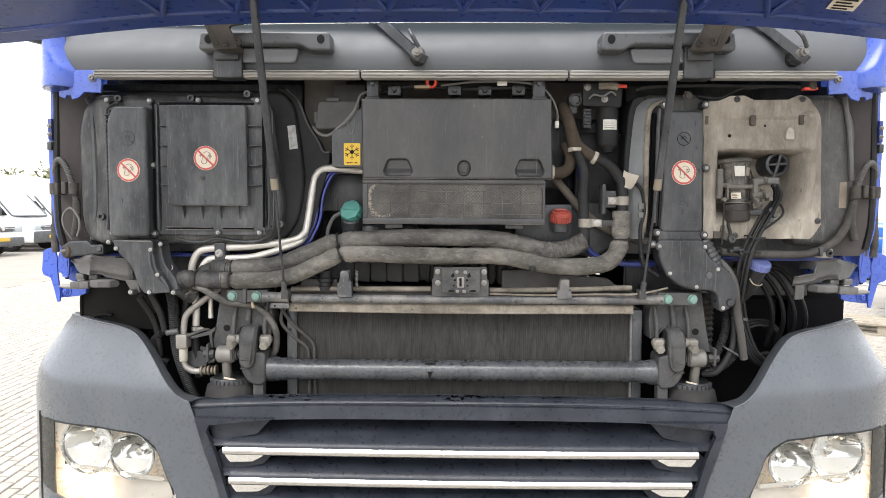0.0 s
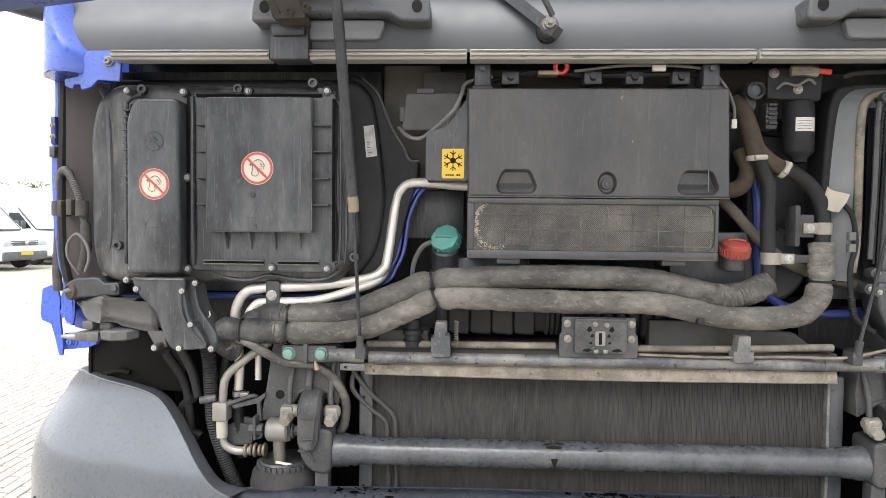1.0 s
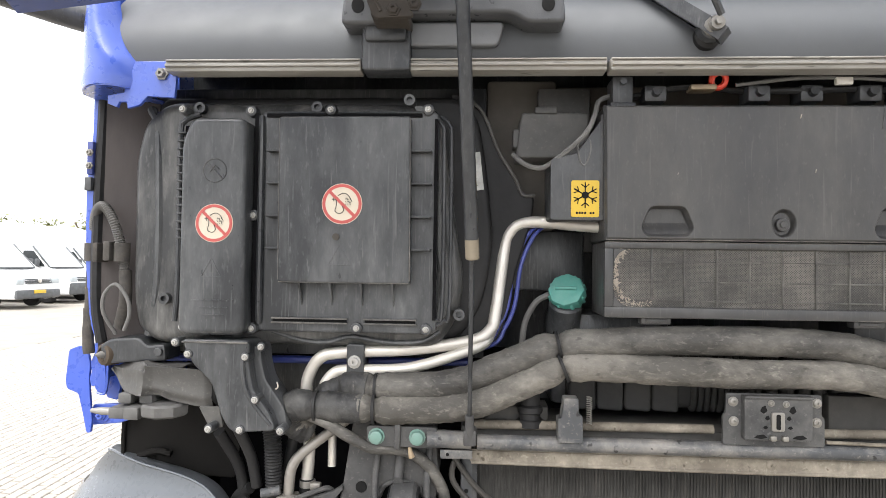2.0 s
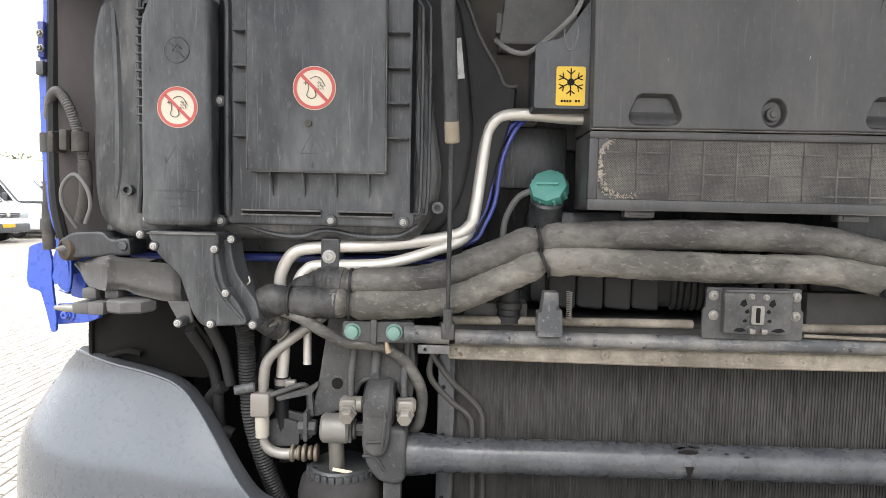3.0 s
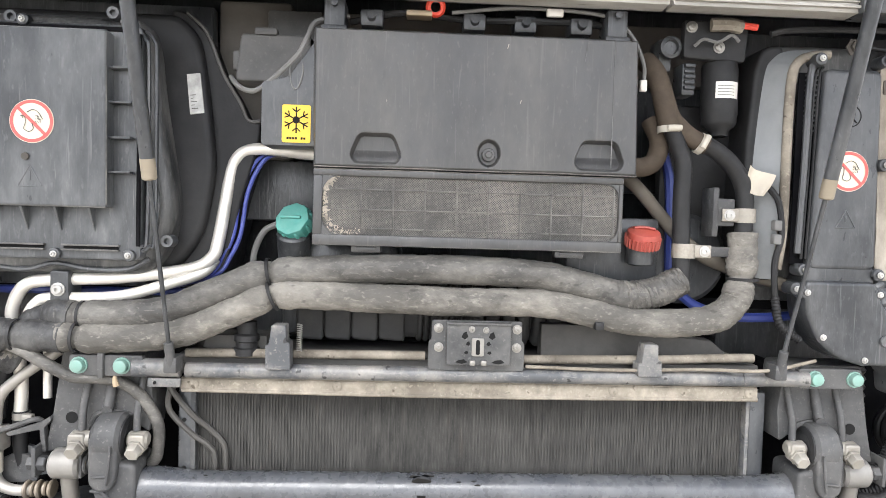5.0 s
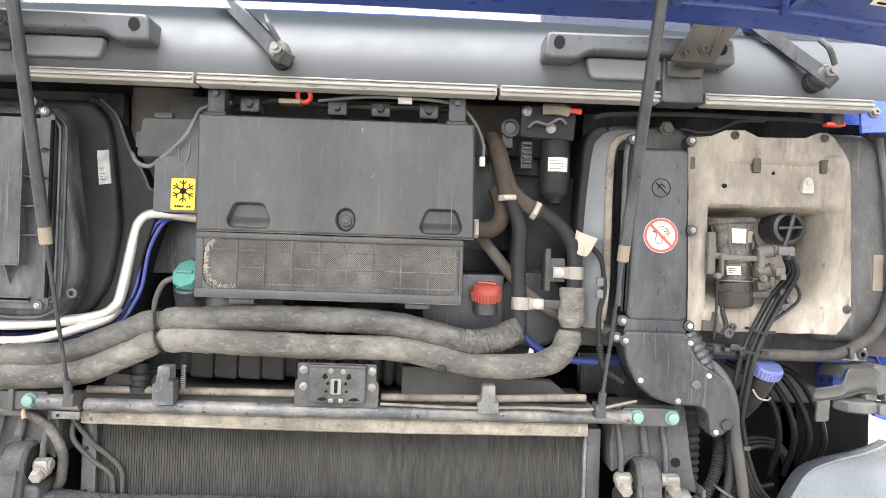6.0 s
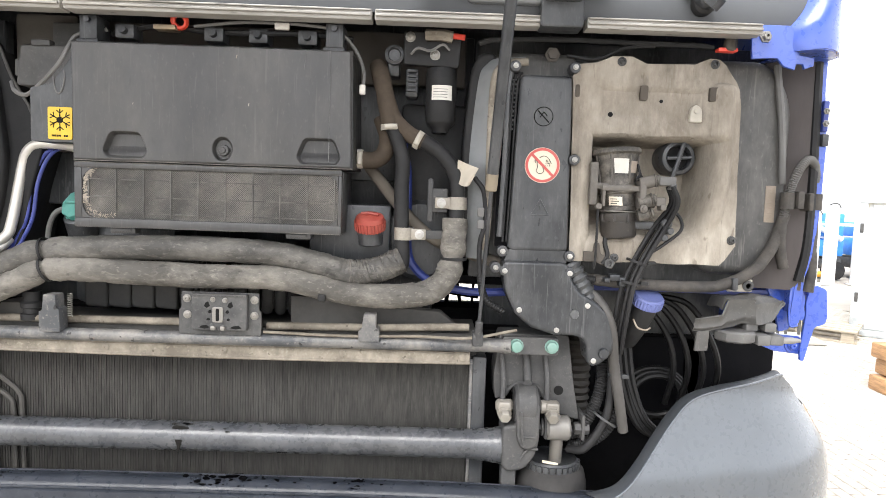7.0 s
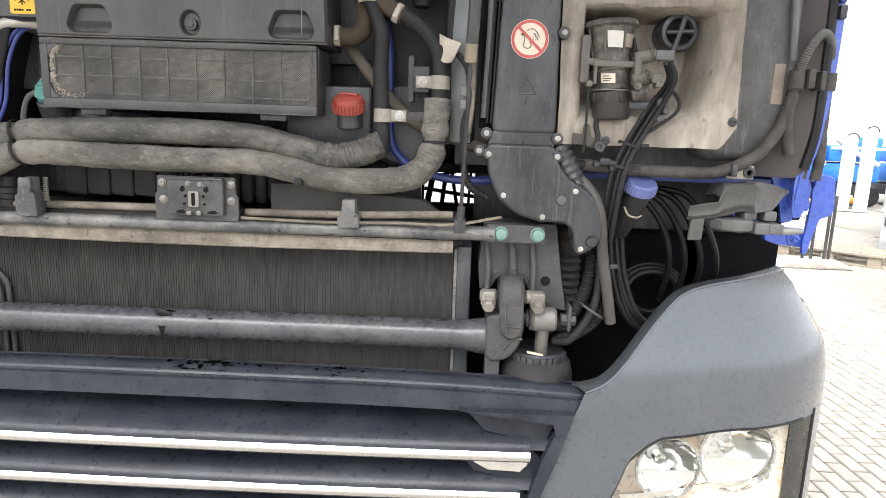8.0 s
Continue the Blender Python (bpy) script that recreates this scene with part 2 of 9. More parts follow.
FOAM = mat("dusty_foam_sleeve", (0.045, 0.043, 0.04), 0.6, dust=0.85, dust_col=(0.2, 0.188, 0.168), dust_scale=11, crisp=0.06, speck=0.4, bump=1.0, grain=80, spots=0.5, spot_col=(0.018, 0.017, 0.016), spec=0.32, streak=0.2, streak_dir=(0.25, 1.0, 1.0), streak_col=(0.3, 0.283, 0.25), stretch=(0.6, 1, 1))
FOAM2 = mat("pale_dusty_foam_sleeve", (0.085, 0.08, 0.072), 0.7, dust=0.9, dust_col=(0.28, 0.26, 0.228), dust_scale=11, crisp=0.07, speck=0.4, bump=1.0, grain=80, spots=0.5, spot_col=(0.03, 0.028, 0.025), spec=0.2, streak=0.2, streak_dir=(0.25, 1.0, 1.0), streak_col=(0.38, 0.355, 0.31), stretch=(0.6, 1, 1))
COWL = mat("grey_cowl_plastic", (0.066, 0.07, 0.076), 0.5, var=0.06, scale=3, dust=0.12, dust_scale=3, dust_col=(0.14, 0.14, 0.14), grain=300, bump=0.04, spec=0.4)
BUMPER = mat("slate_grey_bumper", (0.06, 0.069, 0.081), 0.3, var=0.05, scale=12, dust=0.14, dust_scale=30, dust_col=(0.1, 0.112, 0.126), spots=0.04, spot_col=(0.042, 0.047, 0.054), grain=500, bump=0.012, crisp=0.04, coat=0.85)
GRILLE = mat("dark_blue_grey_grille", (0.016, 0.0195, 0.027), 0.32, dust=0.14, dust_col=(0.12, 0.12, 0.122), dust_scale=9, crisp=0.05, speck=0.15, spots=0.15, spec=0.3)
BLUE = mat("blue_cab_paint", (0.035, 0.08, 0.4), 0.3, var=0.12, dust=0.2, dust_col=(0.15, 0.2, 0.36), coat=0.5, bump=0.03)
# Darker blue than the outer skin, used on the flap's underside.
BLUEDARK = mat("dark_blue_flap_underside", (0.012, 0.034, 0.16), 0.32, var=0.2, dust=0.3, dust_col=(0.05, 0.06, 0.1), dust_scale=6, coat=0.3, bump=0.05, spots=0.35, spot_col=(0.09, 0.07, 0.05), stretch=(0.5, 1, 1))
ALU = mat("dull_aluminium", (0.6, 0.575, 0.53), 0.4, metal=0.45, var=0.12, dust=0.4, dust_col=(0.42, 0.38, 0.33), dust_scale=6)
ALU2 = mat("dusty_aluminium", (0.27, 0.255, 0.235), 0.5, metal=0.4, var=0.25, dust=0.65, dust_col=(0.2, 0.18, 0.15), dust_scale=12)
SCREWM = mat("bright_screw", (0.42, 0.41, 0.39), 0.4, metal=0.5, dust=0.35, dust_col=(0.24, 0.22, 0.19), dust_scale=60)
STEEL = mat("zinc_bolt", (0.24, 0.232, 0.216), 0.45, metal=0.6, dust=0.4, dust_col=(0.22, 0.195, 0.155), dust_scale=30)
IRON = mat("painted_cast_iron", (0.038, 0.039, 0.041), 0.55, dust=0.55, dust_col=(0.155, 0.148, 0.138), dust_scale=8, speck=0.4, bump=0.35, grain=120, spec=0.25)
BAR = mat("grey_painted_bar", (0.07, 0.073, 0.078), 0.4, dust=0.85, dust_col=(0.27, 0.25, 0.222), dust_scale=9, crisp=0.08, speck=0.4, spots=0.85, spot_col=(0.012, 0.012, 0.012), spec=0.35, streak=0.3, streak_dir=(0.15, 1, 1), streak_col=(0.34, 0.32, 0.29))
TUBEMAT = mat("grey_torsion_tube", (0.044, 0.047, 0.053), 0.28, dust=0.4, dust_col=(0.155, 0.155, 0.155), dust_scale=11, crisp=0.06, speck=0.3, spots=0.35, spot_col=(0.008, 0.008, 0.009), streak=0.25, streak_dir=(0.1, 1.2, 1.2), streak_col=(0.16, 0.158, 0.154))
BEIGE = mat("dusty_beige_flange", (0.13, 0.114, 0.093), 0.8, var=0.4, dust=0.9, dust_col=(0.34, 0.305, 0.25), dust_scale=10, crisp=0.06, speck=0.4, spots=0.7, spot_col=(0.05, 0.04, 0.03), spec=0.15)
INSUL = mat("beige_moulded_insulation", (0.17, 0.148, 0.122), 0.9, var=0.4, scale=5, dust=0.95, dust_col=(0.445, 0.405, 0.345), dust_scale=8, stretch=(1, 1, 0.45), crisp=0.05, speck=0.12, bump=0.7, grain=200, spots=0.5, spot_col=(0.1, 0.08, 0.062), spec=0.1, streak=0.3, streak_dir=(0.9, 0.9, 0.06), streak_col=(0.12, 0.1, 0.08))
WHITE = mat("white_plastic", (0.6, 0.58, 0.53), 0.5, var=0.1, dust=0.35, dust_col=(0.3, 0.27, 0.23), dust_scale=40)
OLDPAPER = mat("worn_label_paper", (0.3, 0.25, 0.2), 0.7, var=0.25, dust=0.7, dust_col=(0.17, 0.135, 0.1), dust_scale=40, bump=0.5)
CREAM = mat("cream_clamp", (0.4, 0.37, 0.31), 0.5, var=0.15, dust=0.5, dust_scale=25)
CRUST = mat("dried_dirt", (0.34, 0.3, 0.25), 0.9, var=0.3, scale=60, dust=0.3, bump=0.6)
MESHM = mat("dusty_mesh", (0.09, 0.086, 0.08), 0.65, dust=0.8, dust_col=(0.27, 0.247, 0.22), dust_scale=9, crisp=0.06, speck=0.4)
# Pale tone for dust and wear, and for edge highlights put in as colour.
PALEMARK = mat("pale_wear_and_highlight", (0.06, 0.058, 0.055), 0.6, var=0.4, scale=30, dust=0.9, dust_col=(0.2, 0.188, 0.17), dust_scale=14, crisp=0.08)
SLOTM = mat("dark_slot", (0.06, 0.05, 0.04), 0.8)
RED = mat("red_plastic_cap", (0.27, 0.038, 0.027), 0.5, dust=0.55, dust_col=(0.26, 0.1, 0.07), dust_scale=20)
REDPRINT = mat("red_print", (0.45, 0.075, 0.065), 0.5, var=0.1, dust=0.1)
GREEN = mat("green_plastic_cap", (0.06, 0.28, 0.235), 0.45, dust=0.55, dust_col=(0.24, 0.34, 0.31), dust_scale=20)
GREENBOLT = mat("green_coated_bolt", (0.13, 0.25, 0.21), 0.5, dust=0.5, dust_scale=30)
BLUECAP = mat("blue_plastic_cap", (0.09, 0.115, 0.3), 0.45, dust=0.4, dust_col=(0.2, 0.22, 0.33))
YELLOW = mat("yellow_sticker", (0.64, 0.42, 0.025), 0.5, var=0.08, dust=0.15)
# Print ink; also the flat black standing in for shade inside holes.
INK = mat("ink_and_hole_black", (0.012, 0.012, 0.012), 0.6, bump=0, spec=0.05)
PAPER = mat("sticker_paper", (0.62, 0.55, 0.44), 0.6, var=0.06, dust=0.2)
CHROME = mat("bright_chrome", (0.68, 0.67, 0.65), 0.16, metal=1.0, var=0.04, bump=0.0)
CHROMED = mat("reflector_chrome", (0.82, 0.82, 0.8), 0.12, metal=1.0, var=0.1, bump=0.02)
PIPEBLUE = mat("blue_air_line", (0.045, 0.06, 0.24), 0.35)
STRIPMAT = mat("weathered_seal_strip", (0.3, 0.29, 0.27), 0.5, metal=0.3, var=0.35, dust=0.75, dust_col=(0.26, 0.232, 0.19), stretch=(0.3, 1, 3), spots=0.6, spot_col=(0.05, 0.045, 0.04), speck=0.3)
LIGHTEDGE = mat("grey_gasket", (0.11, 0.108, 0.104), 0.7, dust=0.5)
GUARD = mat("dusty_guard_plastic", (0.045, 0.044, 0.043), 0.6, dust=0.5, dust_col=(0.165, 0.157, 0.142), dust_scale=7, speck=0.4, bump=0.25, grain=140)
BROWNPLATE = mat("dusty_brown_metal", (0.06, 0.054, 0.048), 0.7, dust=0.5, dust_col=(0.14, 0.122, 0.102), spec=0.15)


def radiator_core_material():
    m = mat("radiator_core", (0.029, 0.0285, 0.027), 0.6, dust=0.8, dust_col=(0.09, 0.086, 0.08), dust_scale=120, speck=0.3, bump=0.3, spots=0.12, spot_col=(0.12, 0.1, 0.085), spec=0.12, stretch=(1, 1, 0.16))
    return m


CORE = radiator_core_material()


def glass_material(name, tint, rough=0.02):
    m = bpy.data.materials.new(name)
    m.use_nodes = True
    n, l = m.node_tree.nodes, m.node_tree.links
    n.remove(n["Principled BSDF"])
    tr, gl, mx = n.new("ShaderNodeBsdfTransparent"), n.new("ShaderNodeBsdfGlossy"), n.new("ShaderNodeMixShader")
    tr.inputs[0].default_value = (*tint, 1)
    gl.inputs["Roughness"].default_value = rough
    mx.inputs[0].default_value = 0.07
    l.new(tr.outputs[0], mx.inputs[1])
    l.new(gl.outputs[0], mx.inputs[2])
    l.new(mx.outputs[0], n["Material Output"].inputs["Surface"])
    return m


LENS = glass_material("clear_lens", (0.96, 0.96, 0.95))
SCREEN = glass_material("windscreen_glass", (0.3, 0.34, 0.34))


def lamp_material(name, col, strength):
    m = bpy.data.materials.new(name)
    m.use_nodes = True
    p = m.node_tree.nodes["Principled BSDF"]
    p.inputs["Base Color"].default_value = (*col, 1)
    p.inputs["Emission Color"].default_value = (*col, 1)
    p.inputs["Emission Strength"].default_value = strength
    return m


LAMPON = lamp_material("lit_lamp", (1.0, 0.68, 0.36), 4.0)


# ---- the ground ----
PAVE = mat("concrete_paver", (0.34, 0.316, 0.28), 0.9, var=0.16, dust=0.4, dust_col=(0.43, 0.4, 0.345), island=0.35, bump=0.4, grain=90)
JOINT = mat("sandy_joint", (0.26, 0.24, 0.21), 0.95, var=0.12, scale=2, dust=0.4, dust_col=(0.42, 0.39, 0.33), dust_scale=0.6)
bm = B()
box(bm, -160, 160, -120, 220, -0.3, -0.012)
solo("ground", bm, JOINT, "pale sandy concrete yard reaching far off", "ground", kind="structure")
for x0, x1, y0, y1 in ((-9.05, 7.25, -3.1, 15.1),):
    bm = B()
    box(bm, x0, x1, y0, y1, -0.02, -0.0075)
    solo("joint_bed", bm, mat("dark_joint_sand", (0.075, 0.063, 0.048), 0.95, var=0.3, dust=0.5, dust_col=(0.26, 0.22, 0.17), dust_scale=2.5), "dark sand bed between the pavers", "ground", kind="structure")

# ---- the cab behind the open front ----
cab = thing("truck_cab", (C, 2.3, 0.9), "blue truck cab with the front flap open", "truck cab")
for x0, x1, y0, y1, z0, z1 in ((-1.21, -0.5, 2.09, 2.12, 1.45, 1.975), (0.52, 1.21, 2.11, 2.14, 1.45, 1.975), (-0.5, 0.52, 2.2, 2.24, 1.66, 2.0), (-1.19, 0.44, 2.27, 2.3, 1.3, 1.44), (0.57, 1.19, 2.27, 2.3, 1.3, 1.44), (-1.19, 1.19, 2.27, 2.3, 1.44, 2.12), (-1.15, 1.15, 2.0, 2.27, 2.06, 2.1)):
    bm = B()
    box(bm, C + x0, C + x1, y0, y1, z0, z1, 0.003)
    part("bulkhead", bm, BLACK, cab, "dusty black bulkhead")
bm = B()
box(bm, C - 0.5, C - 0.36, 2.12, 2.2, 1.7, 2.0, 0.01)
box(bm, C - 0.36, C + 0.5, 2.17, 2.2, 1.88, 2.0, 0.006)
part("brown_panel", bm, mat("dusty_taupe_panel", (0.1, 0.092, 0.084), 0.8, dust=0.5, dust_col=(0.17, 0.155, 0.138), dust_scale=5, spec=0.15), cab, "dusty grey-brown inner panel")
RIMBLUE = mat("dusty_dark_blue_paint", (0.022, 0.038, 0.19), 0.4, var=0.2, dust=0.4, dust_col=(0.06, 0.065, 0.1), dust_scale=10)
JAMB = mat("dusty_taupe_jamb", (0.055, 0.048, 0.047), 0.6, dust=0.5, dust_col=(0.115, 0.102, 0.096), dust_scale=6, stretch=(1, 1, 0.3), spec=0.2)
EDGE = [(1.4, 1.235), (1.457, 1.24), (1.48, 1.255), (1.52, 1.268), (1.64, 1.277), (1.77, 1.279), (1.82, 1.274), (1.88, 1.268), (1.96, 1.268)]
for s in (-1, 1):
    bm = B()
    box(bm, C + s * 1.27 - 0.007, C + s * 1.27 + 0.007, 2.038, 2.09, 1.764, 1.79, 0.002)
    part("hinge_stop", bm, BLACK2, cab)
    bm = B()
    box(bm, C + s * 1.268 - 0.006, C + s * 1.268 + 0.006, 2.04, 2.09, 1.795, 1.86, 0.002)
    hp = part("hinge_plate", bm, RIMBLUE, cab, "dark blue hinge plate with studs")
    for z in (1.812, 1.838):
        bm = B()
        screw(bm, C + s * 1.268, 2.04, z, 0.0055, 0.007, True)
        part("stud", bm, STEEL, hp)
    bm = B()
    sheet(bm, lambda u, v: (C + s * interp(1.4 + 0.56 * v, EDGE), 2.05 + 0.45 * u, 1.4 + 0.56 * v), 3, 40, 0.005)
    box(bm, C + s * 1.2 - 0.03, C + s * 1.2 + 0.03, 2.2, 2.6, 1.34, 3.0)
    part("side_wall", bm, BLUE, cab, "blue painted side edges")
for s in (-1, 1):
    bm = B()
    tube(bm, [(C + s * 1.24, 2.05, 1.47), (C + s * 1.253, 2.05, 1.55), (C + s * 1.254, 2.05, 1.7), (C + s * 1.25, 2.055, 1.95)], 0.0105, 8, 4)
    part("door_seal", bm, RUBBER, cab)
    bm = B()
    sheet(bm, lambda u, v: (C + s * (1.245 + (interp(1.45 + 0.5 * v, EDGE) - 1.247) * u), 2.056 - 0.005 * u, 1.45 + 0.5 * v), 4, 40, 0.003)
    part("edge_flange", bm, BLUE, cab, "blue painted door edge")
    bm = B()
    sheet(bm, lambda u, v: (C + s * (1.15 + 0.098 * u), 2.052 + 0.03 * (1 - u), 1.45 + 0.5 * v), 6, 50, 0.004)
    part("jamb", bm, JAMB, cab, "dusty grey-brown door jamb")
bm = B()
arch = [(C - 1.26, 2.1, 1.438), (C - 0.8, 2.1, 1.438), (C - 0.53, 2.1, 1.44)]
tube(bm, arch, 0.008, 8, 5)
part("floor_rim", bm, RIMBLUE, cab, "dark blue painted rim of the cab floor")
bm = B()
arch = [(C + 1.3, 2.1, 1.438), (C + 0.8, 2.1, 1.438), (0.636, 2.085, 1.42), (0.55, 2.085, 1.42), (0.483, 2.085, 1.436), (0.445, 2.085, 1.462), (0.424, 2.085, 1.5), (0.42, 2.085, 1.58), (0.417, 2.09, 1.68), (0.405, 2.1, 1.74)]
tube(bm, arch, 0.0095, 8, 5)
part("floor_rim", bm, RIMBLUE, cab, "dark blue painted rim of the cab floor")
bm = B()
sheet(bm, lambda u, v: (C - 1.15 + 2.3 * u, 2.03 + 0.35 * v - 0.06 * math.sin(u * math.pi), 2.13 + 0.85 * v), 24, 6)
part("windscreen", bm, SCREEN, cab, "tinted windscreen")
bm = B()
box(bm, C - 1.2, C + 1.2, 2.45, 4.2, 1.45, 3.1)
box(bm, C - 1.22, C + 1.22, 2.3, 4.2, 2.95, 3.15, 0.03)
part("cab_shell", bm, BLUE, cab)
# Near-black sheets give the wheel arches their shade by colour.
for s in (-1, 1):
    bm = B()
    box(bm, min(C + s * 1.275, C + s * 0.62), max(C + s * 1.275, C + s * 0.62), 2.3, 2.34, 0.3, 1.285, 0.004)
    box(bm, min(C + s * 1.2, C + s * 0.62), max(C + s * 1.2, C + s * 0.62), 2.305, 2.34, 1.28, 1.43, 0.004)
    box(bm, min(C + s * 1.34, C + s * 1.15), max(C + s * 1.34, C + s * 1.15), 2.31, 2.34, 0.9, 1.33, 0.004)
    part("wheel_arch", bm, DARK, cab, "wheel arch coloured near-black for shade")
    bm = B()
    lathe(bm, (C + s * 0.85, 3.35, 0.5), (s, 0, 0), [(0.3, 0), (0.46, 0.0), (0.5, 0.04), (0.5, 0.26), (0.46, 0.3), (0.3, 0.3), (0.28, 0.2), (0, 0.2)], 32)
    part("wheel", bm, RUBBER, cab, "black front wheel")
# Filler sheets; their near-black colour stands in for shade under the cab.
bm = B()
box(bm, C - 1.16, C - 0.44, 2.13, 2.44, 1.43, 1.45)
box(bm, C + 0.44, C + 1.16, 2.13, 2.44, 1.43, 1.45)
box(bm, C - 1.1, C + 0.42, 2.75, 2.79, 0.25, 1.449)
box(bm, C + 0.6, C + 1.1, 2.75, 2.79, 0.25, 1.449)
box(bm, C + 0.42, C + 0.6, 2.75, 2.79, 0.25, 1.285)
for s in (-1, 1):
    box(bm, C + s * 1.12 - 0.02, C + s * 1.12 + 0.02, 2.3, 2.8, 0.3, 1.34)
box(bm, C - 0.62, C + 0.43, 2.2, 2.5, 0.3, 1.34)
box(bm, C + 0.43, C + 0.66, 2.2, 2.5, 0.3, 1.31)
part("underbody", bm, DARK, cab, "near-black filler sheets for the shaded underside")

# ---- cowl panel under the windscreen ----
cowl = thing("cowl_panel", (C, 1.98, 2.0), "smooth dark grey plastic cowl panel under windscreen", "panel")
bm = B()


def cowl_y(v):
    return 1.958 + 0.075 * v ** 2.2 - 0.012 * math.sin(v * math.pi)


sheet(bm, lambda u, v: (C - 1.2 + 2.39 * u, cowl_y(v) + 0.02 * abs(2 * u - 1) ** 4, 1.985 + 0.165 * v), 60, 14, 0.006)
part("panel", bm, COWL, cowl)
for x0, x1 in ((-1.03, -0.68), (-0.6, -0.256), (-0.25, 0.345), (0.351, 0.68), (0.765, 1.11)):
    bm = B()
    prism(bm, rrect(x0, x1, 1.965, 1.987, 0.003, 2), 1.938, 1.975, 0.002)
    box(bm, x0 + 0.002, x1 - 0.002, 1.931, 1.94, 1.972, 1.977, 0.001)
    box(bm, x0 + 0.002, x1 - 0.002, 1.933, 1.94, 1.982, 1.985, 0.001)
    part("seal_strip", bm, STRIPMAT, cowl, "weathered pale seal strip")
for x in (-0.634, 0.714):
    bm = B()
    prism(bm, rrect(x - 0.042, x + 0.042, 1.962, 2.055, 0.006, 2), 1.925, 1.975, 0.006)
    box(bm, x - 0.036, x + 0.036, 1.915, 1.93, 2.01, 2.045, 0.006)
    part("hinge_cover", bm, BLACK2, cowl, "black hinge cover")


HANDLE = mat("dark_grey_handle_plastic", (0.05, 0.052, 0.056), 0.33, var=0.12, dust=0.15, grain=400)
RECESS = mat("pale_grey_recess", (0.15, 0.155, 0.163), 0.4, var=0.08)
HINGE = mat("dirty_hinge_steel", (0.045, 0.039, 0.034), 0.6, dust=0.6, dust_col=(0.13, 0.112, 0.094), dust_scale=10, spec=0.2)


def grab_handle(x):
    h = thing("grab_handle", (x, 1.94, 2.06), "grey plastic grab handle with recess on cowl", "grab handle", "cowl grab handles")
    bm = B()
    out = poly_round([(x - 0.19, 2.035), (x - 0.125, 2.035), (x - 0.1, 2.052), (x + 0.1, 2.052), (x + 0.125, 2.035), (x + 0.19, 2.035), (x + 0.185, 2.088), (x - 0.185, 2.088)], 0.012, 4)
    prism(bm, out, 1.905, 1.975, 0.012, 3)
    part("bar", bm, HANDLE, h)
    for s in (-1, 1):
        bm = B()
        prism(bm, [(x + s * 0.16 + 0.011 * math.cos(a / 14 * math.tau), 2.066 + 0.013 * math.sin(a / 14 * math.tau)) for a in range(14)], 1.9035, 1.91)
        part("screw_hole", bm, INK, h, "dark screw holes")
    bm = B()
    prism(bm, poly_round([(x - 0.088, 2.008), (x + 0.078, 2.008), (x + 0.09, 2.05), (x - 0.1, 2.05)], 0.012, 4), 1.938, 1.965, 0.008, 3)
    part("grip_recess", bm, RECESS, h, "paler grey recess under the bar")
    return h


grab_handle(-0.52)
grab_handle(0.62)


def wiper(x, z, tip):
    w = thing("windscreen_wiper", (x, 1.93, z), "black windscreen wiper arm with chrome spindle nut", "wiper", "wipers")
    bm = B()
    d = Vector((tip[0] - x, tip[1] - 1.935, tip[2] - z))
    L = d.length
    rot = Matrix.Translation((x, 1.925, z)) @ d.to_track_quat("Y", "Z").to_matrix().to_4x4()
    o = B()
    for (ya, wa), (yb, wb) in zip([(-0.026, 0.016), (0.0, 0.02), (0.06, 0.0125), (0.1, 0.0145)], [(0.0, 0.02), (0.06, 0.0125), (0.1, 0.0145), (L, 0.0095)]):
        vs = [o.verts.new(p) for p in ((-wa, ya, -0.012), (wa, ya, -0.012), (wb, yb, -0.012), (-wb, yb, -0.012), (-wa, ya, 0.012), (wa, ya, 0.012), (wb, yb, 0.012), (-wb, yb, 0.012))]
        for f in ((0, 3, 2, 1), (4, 5, 6, 7), (0, 1, 5, 4), (1, 2, 6, 5), (2, 3, 7, 6), (3, 0, 4, 7)):
            o.faces.new([vs[i] for i in f])
    merge(bm, o, rot)
    part("arm", bm, BLACK2, w)
    bm = B()
    lathe(bm, (x, 1.925, z), (0, -1, 0), [(0.019, -0.015), (0.019, 0.008), (0.0145, 0.018), (0.0115, 0.018), (0.0115, 0.03), (0.006, 0.03), (0.006, 0.038), (0, 0.038)], 14)
    part("spindle_nut", bm, STEEL, w, "bare metal spindle nut")
    bm = B()
    lathe(bm, (x, 1.93, z), (0, -1, 0), [(0.021, -0.02), (0.0225, 0.004), (0.021, 0.012), (0.017, 0.015), (0.0155, 0.012)], 24)
    part("head", bm, BLACK2, w)
    bm = B()
    tube(bm, [(x + 0.005, 1.895, z + 0.012), (x - 0.012, 1.887, z + 0.04), (x - 0.022, 1.9, z + 0.06)], 0.006, 8, 4)
    part("spring", bm, BLACK2, w)
    lathe_b = B()
    lathe(lathe_b, (x, 1.962, z - 0.006), (0, -1, 0), [(0.023, 0), (0.0225, 0.02), (0.017, 0.026), (0, 0.026)], 18)
    part("grommet", lathe_b, RUBBER, w)
    return w


wiper(-0.087, 2.03, (-0.24, 2.02, 2.18))
wiper(0.995, 2.03, (0.875, 2.03, 2.18))


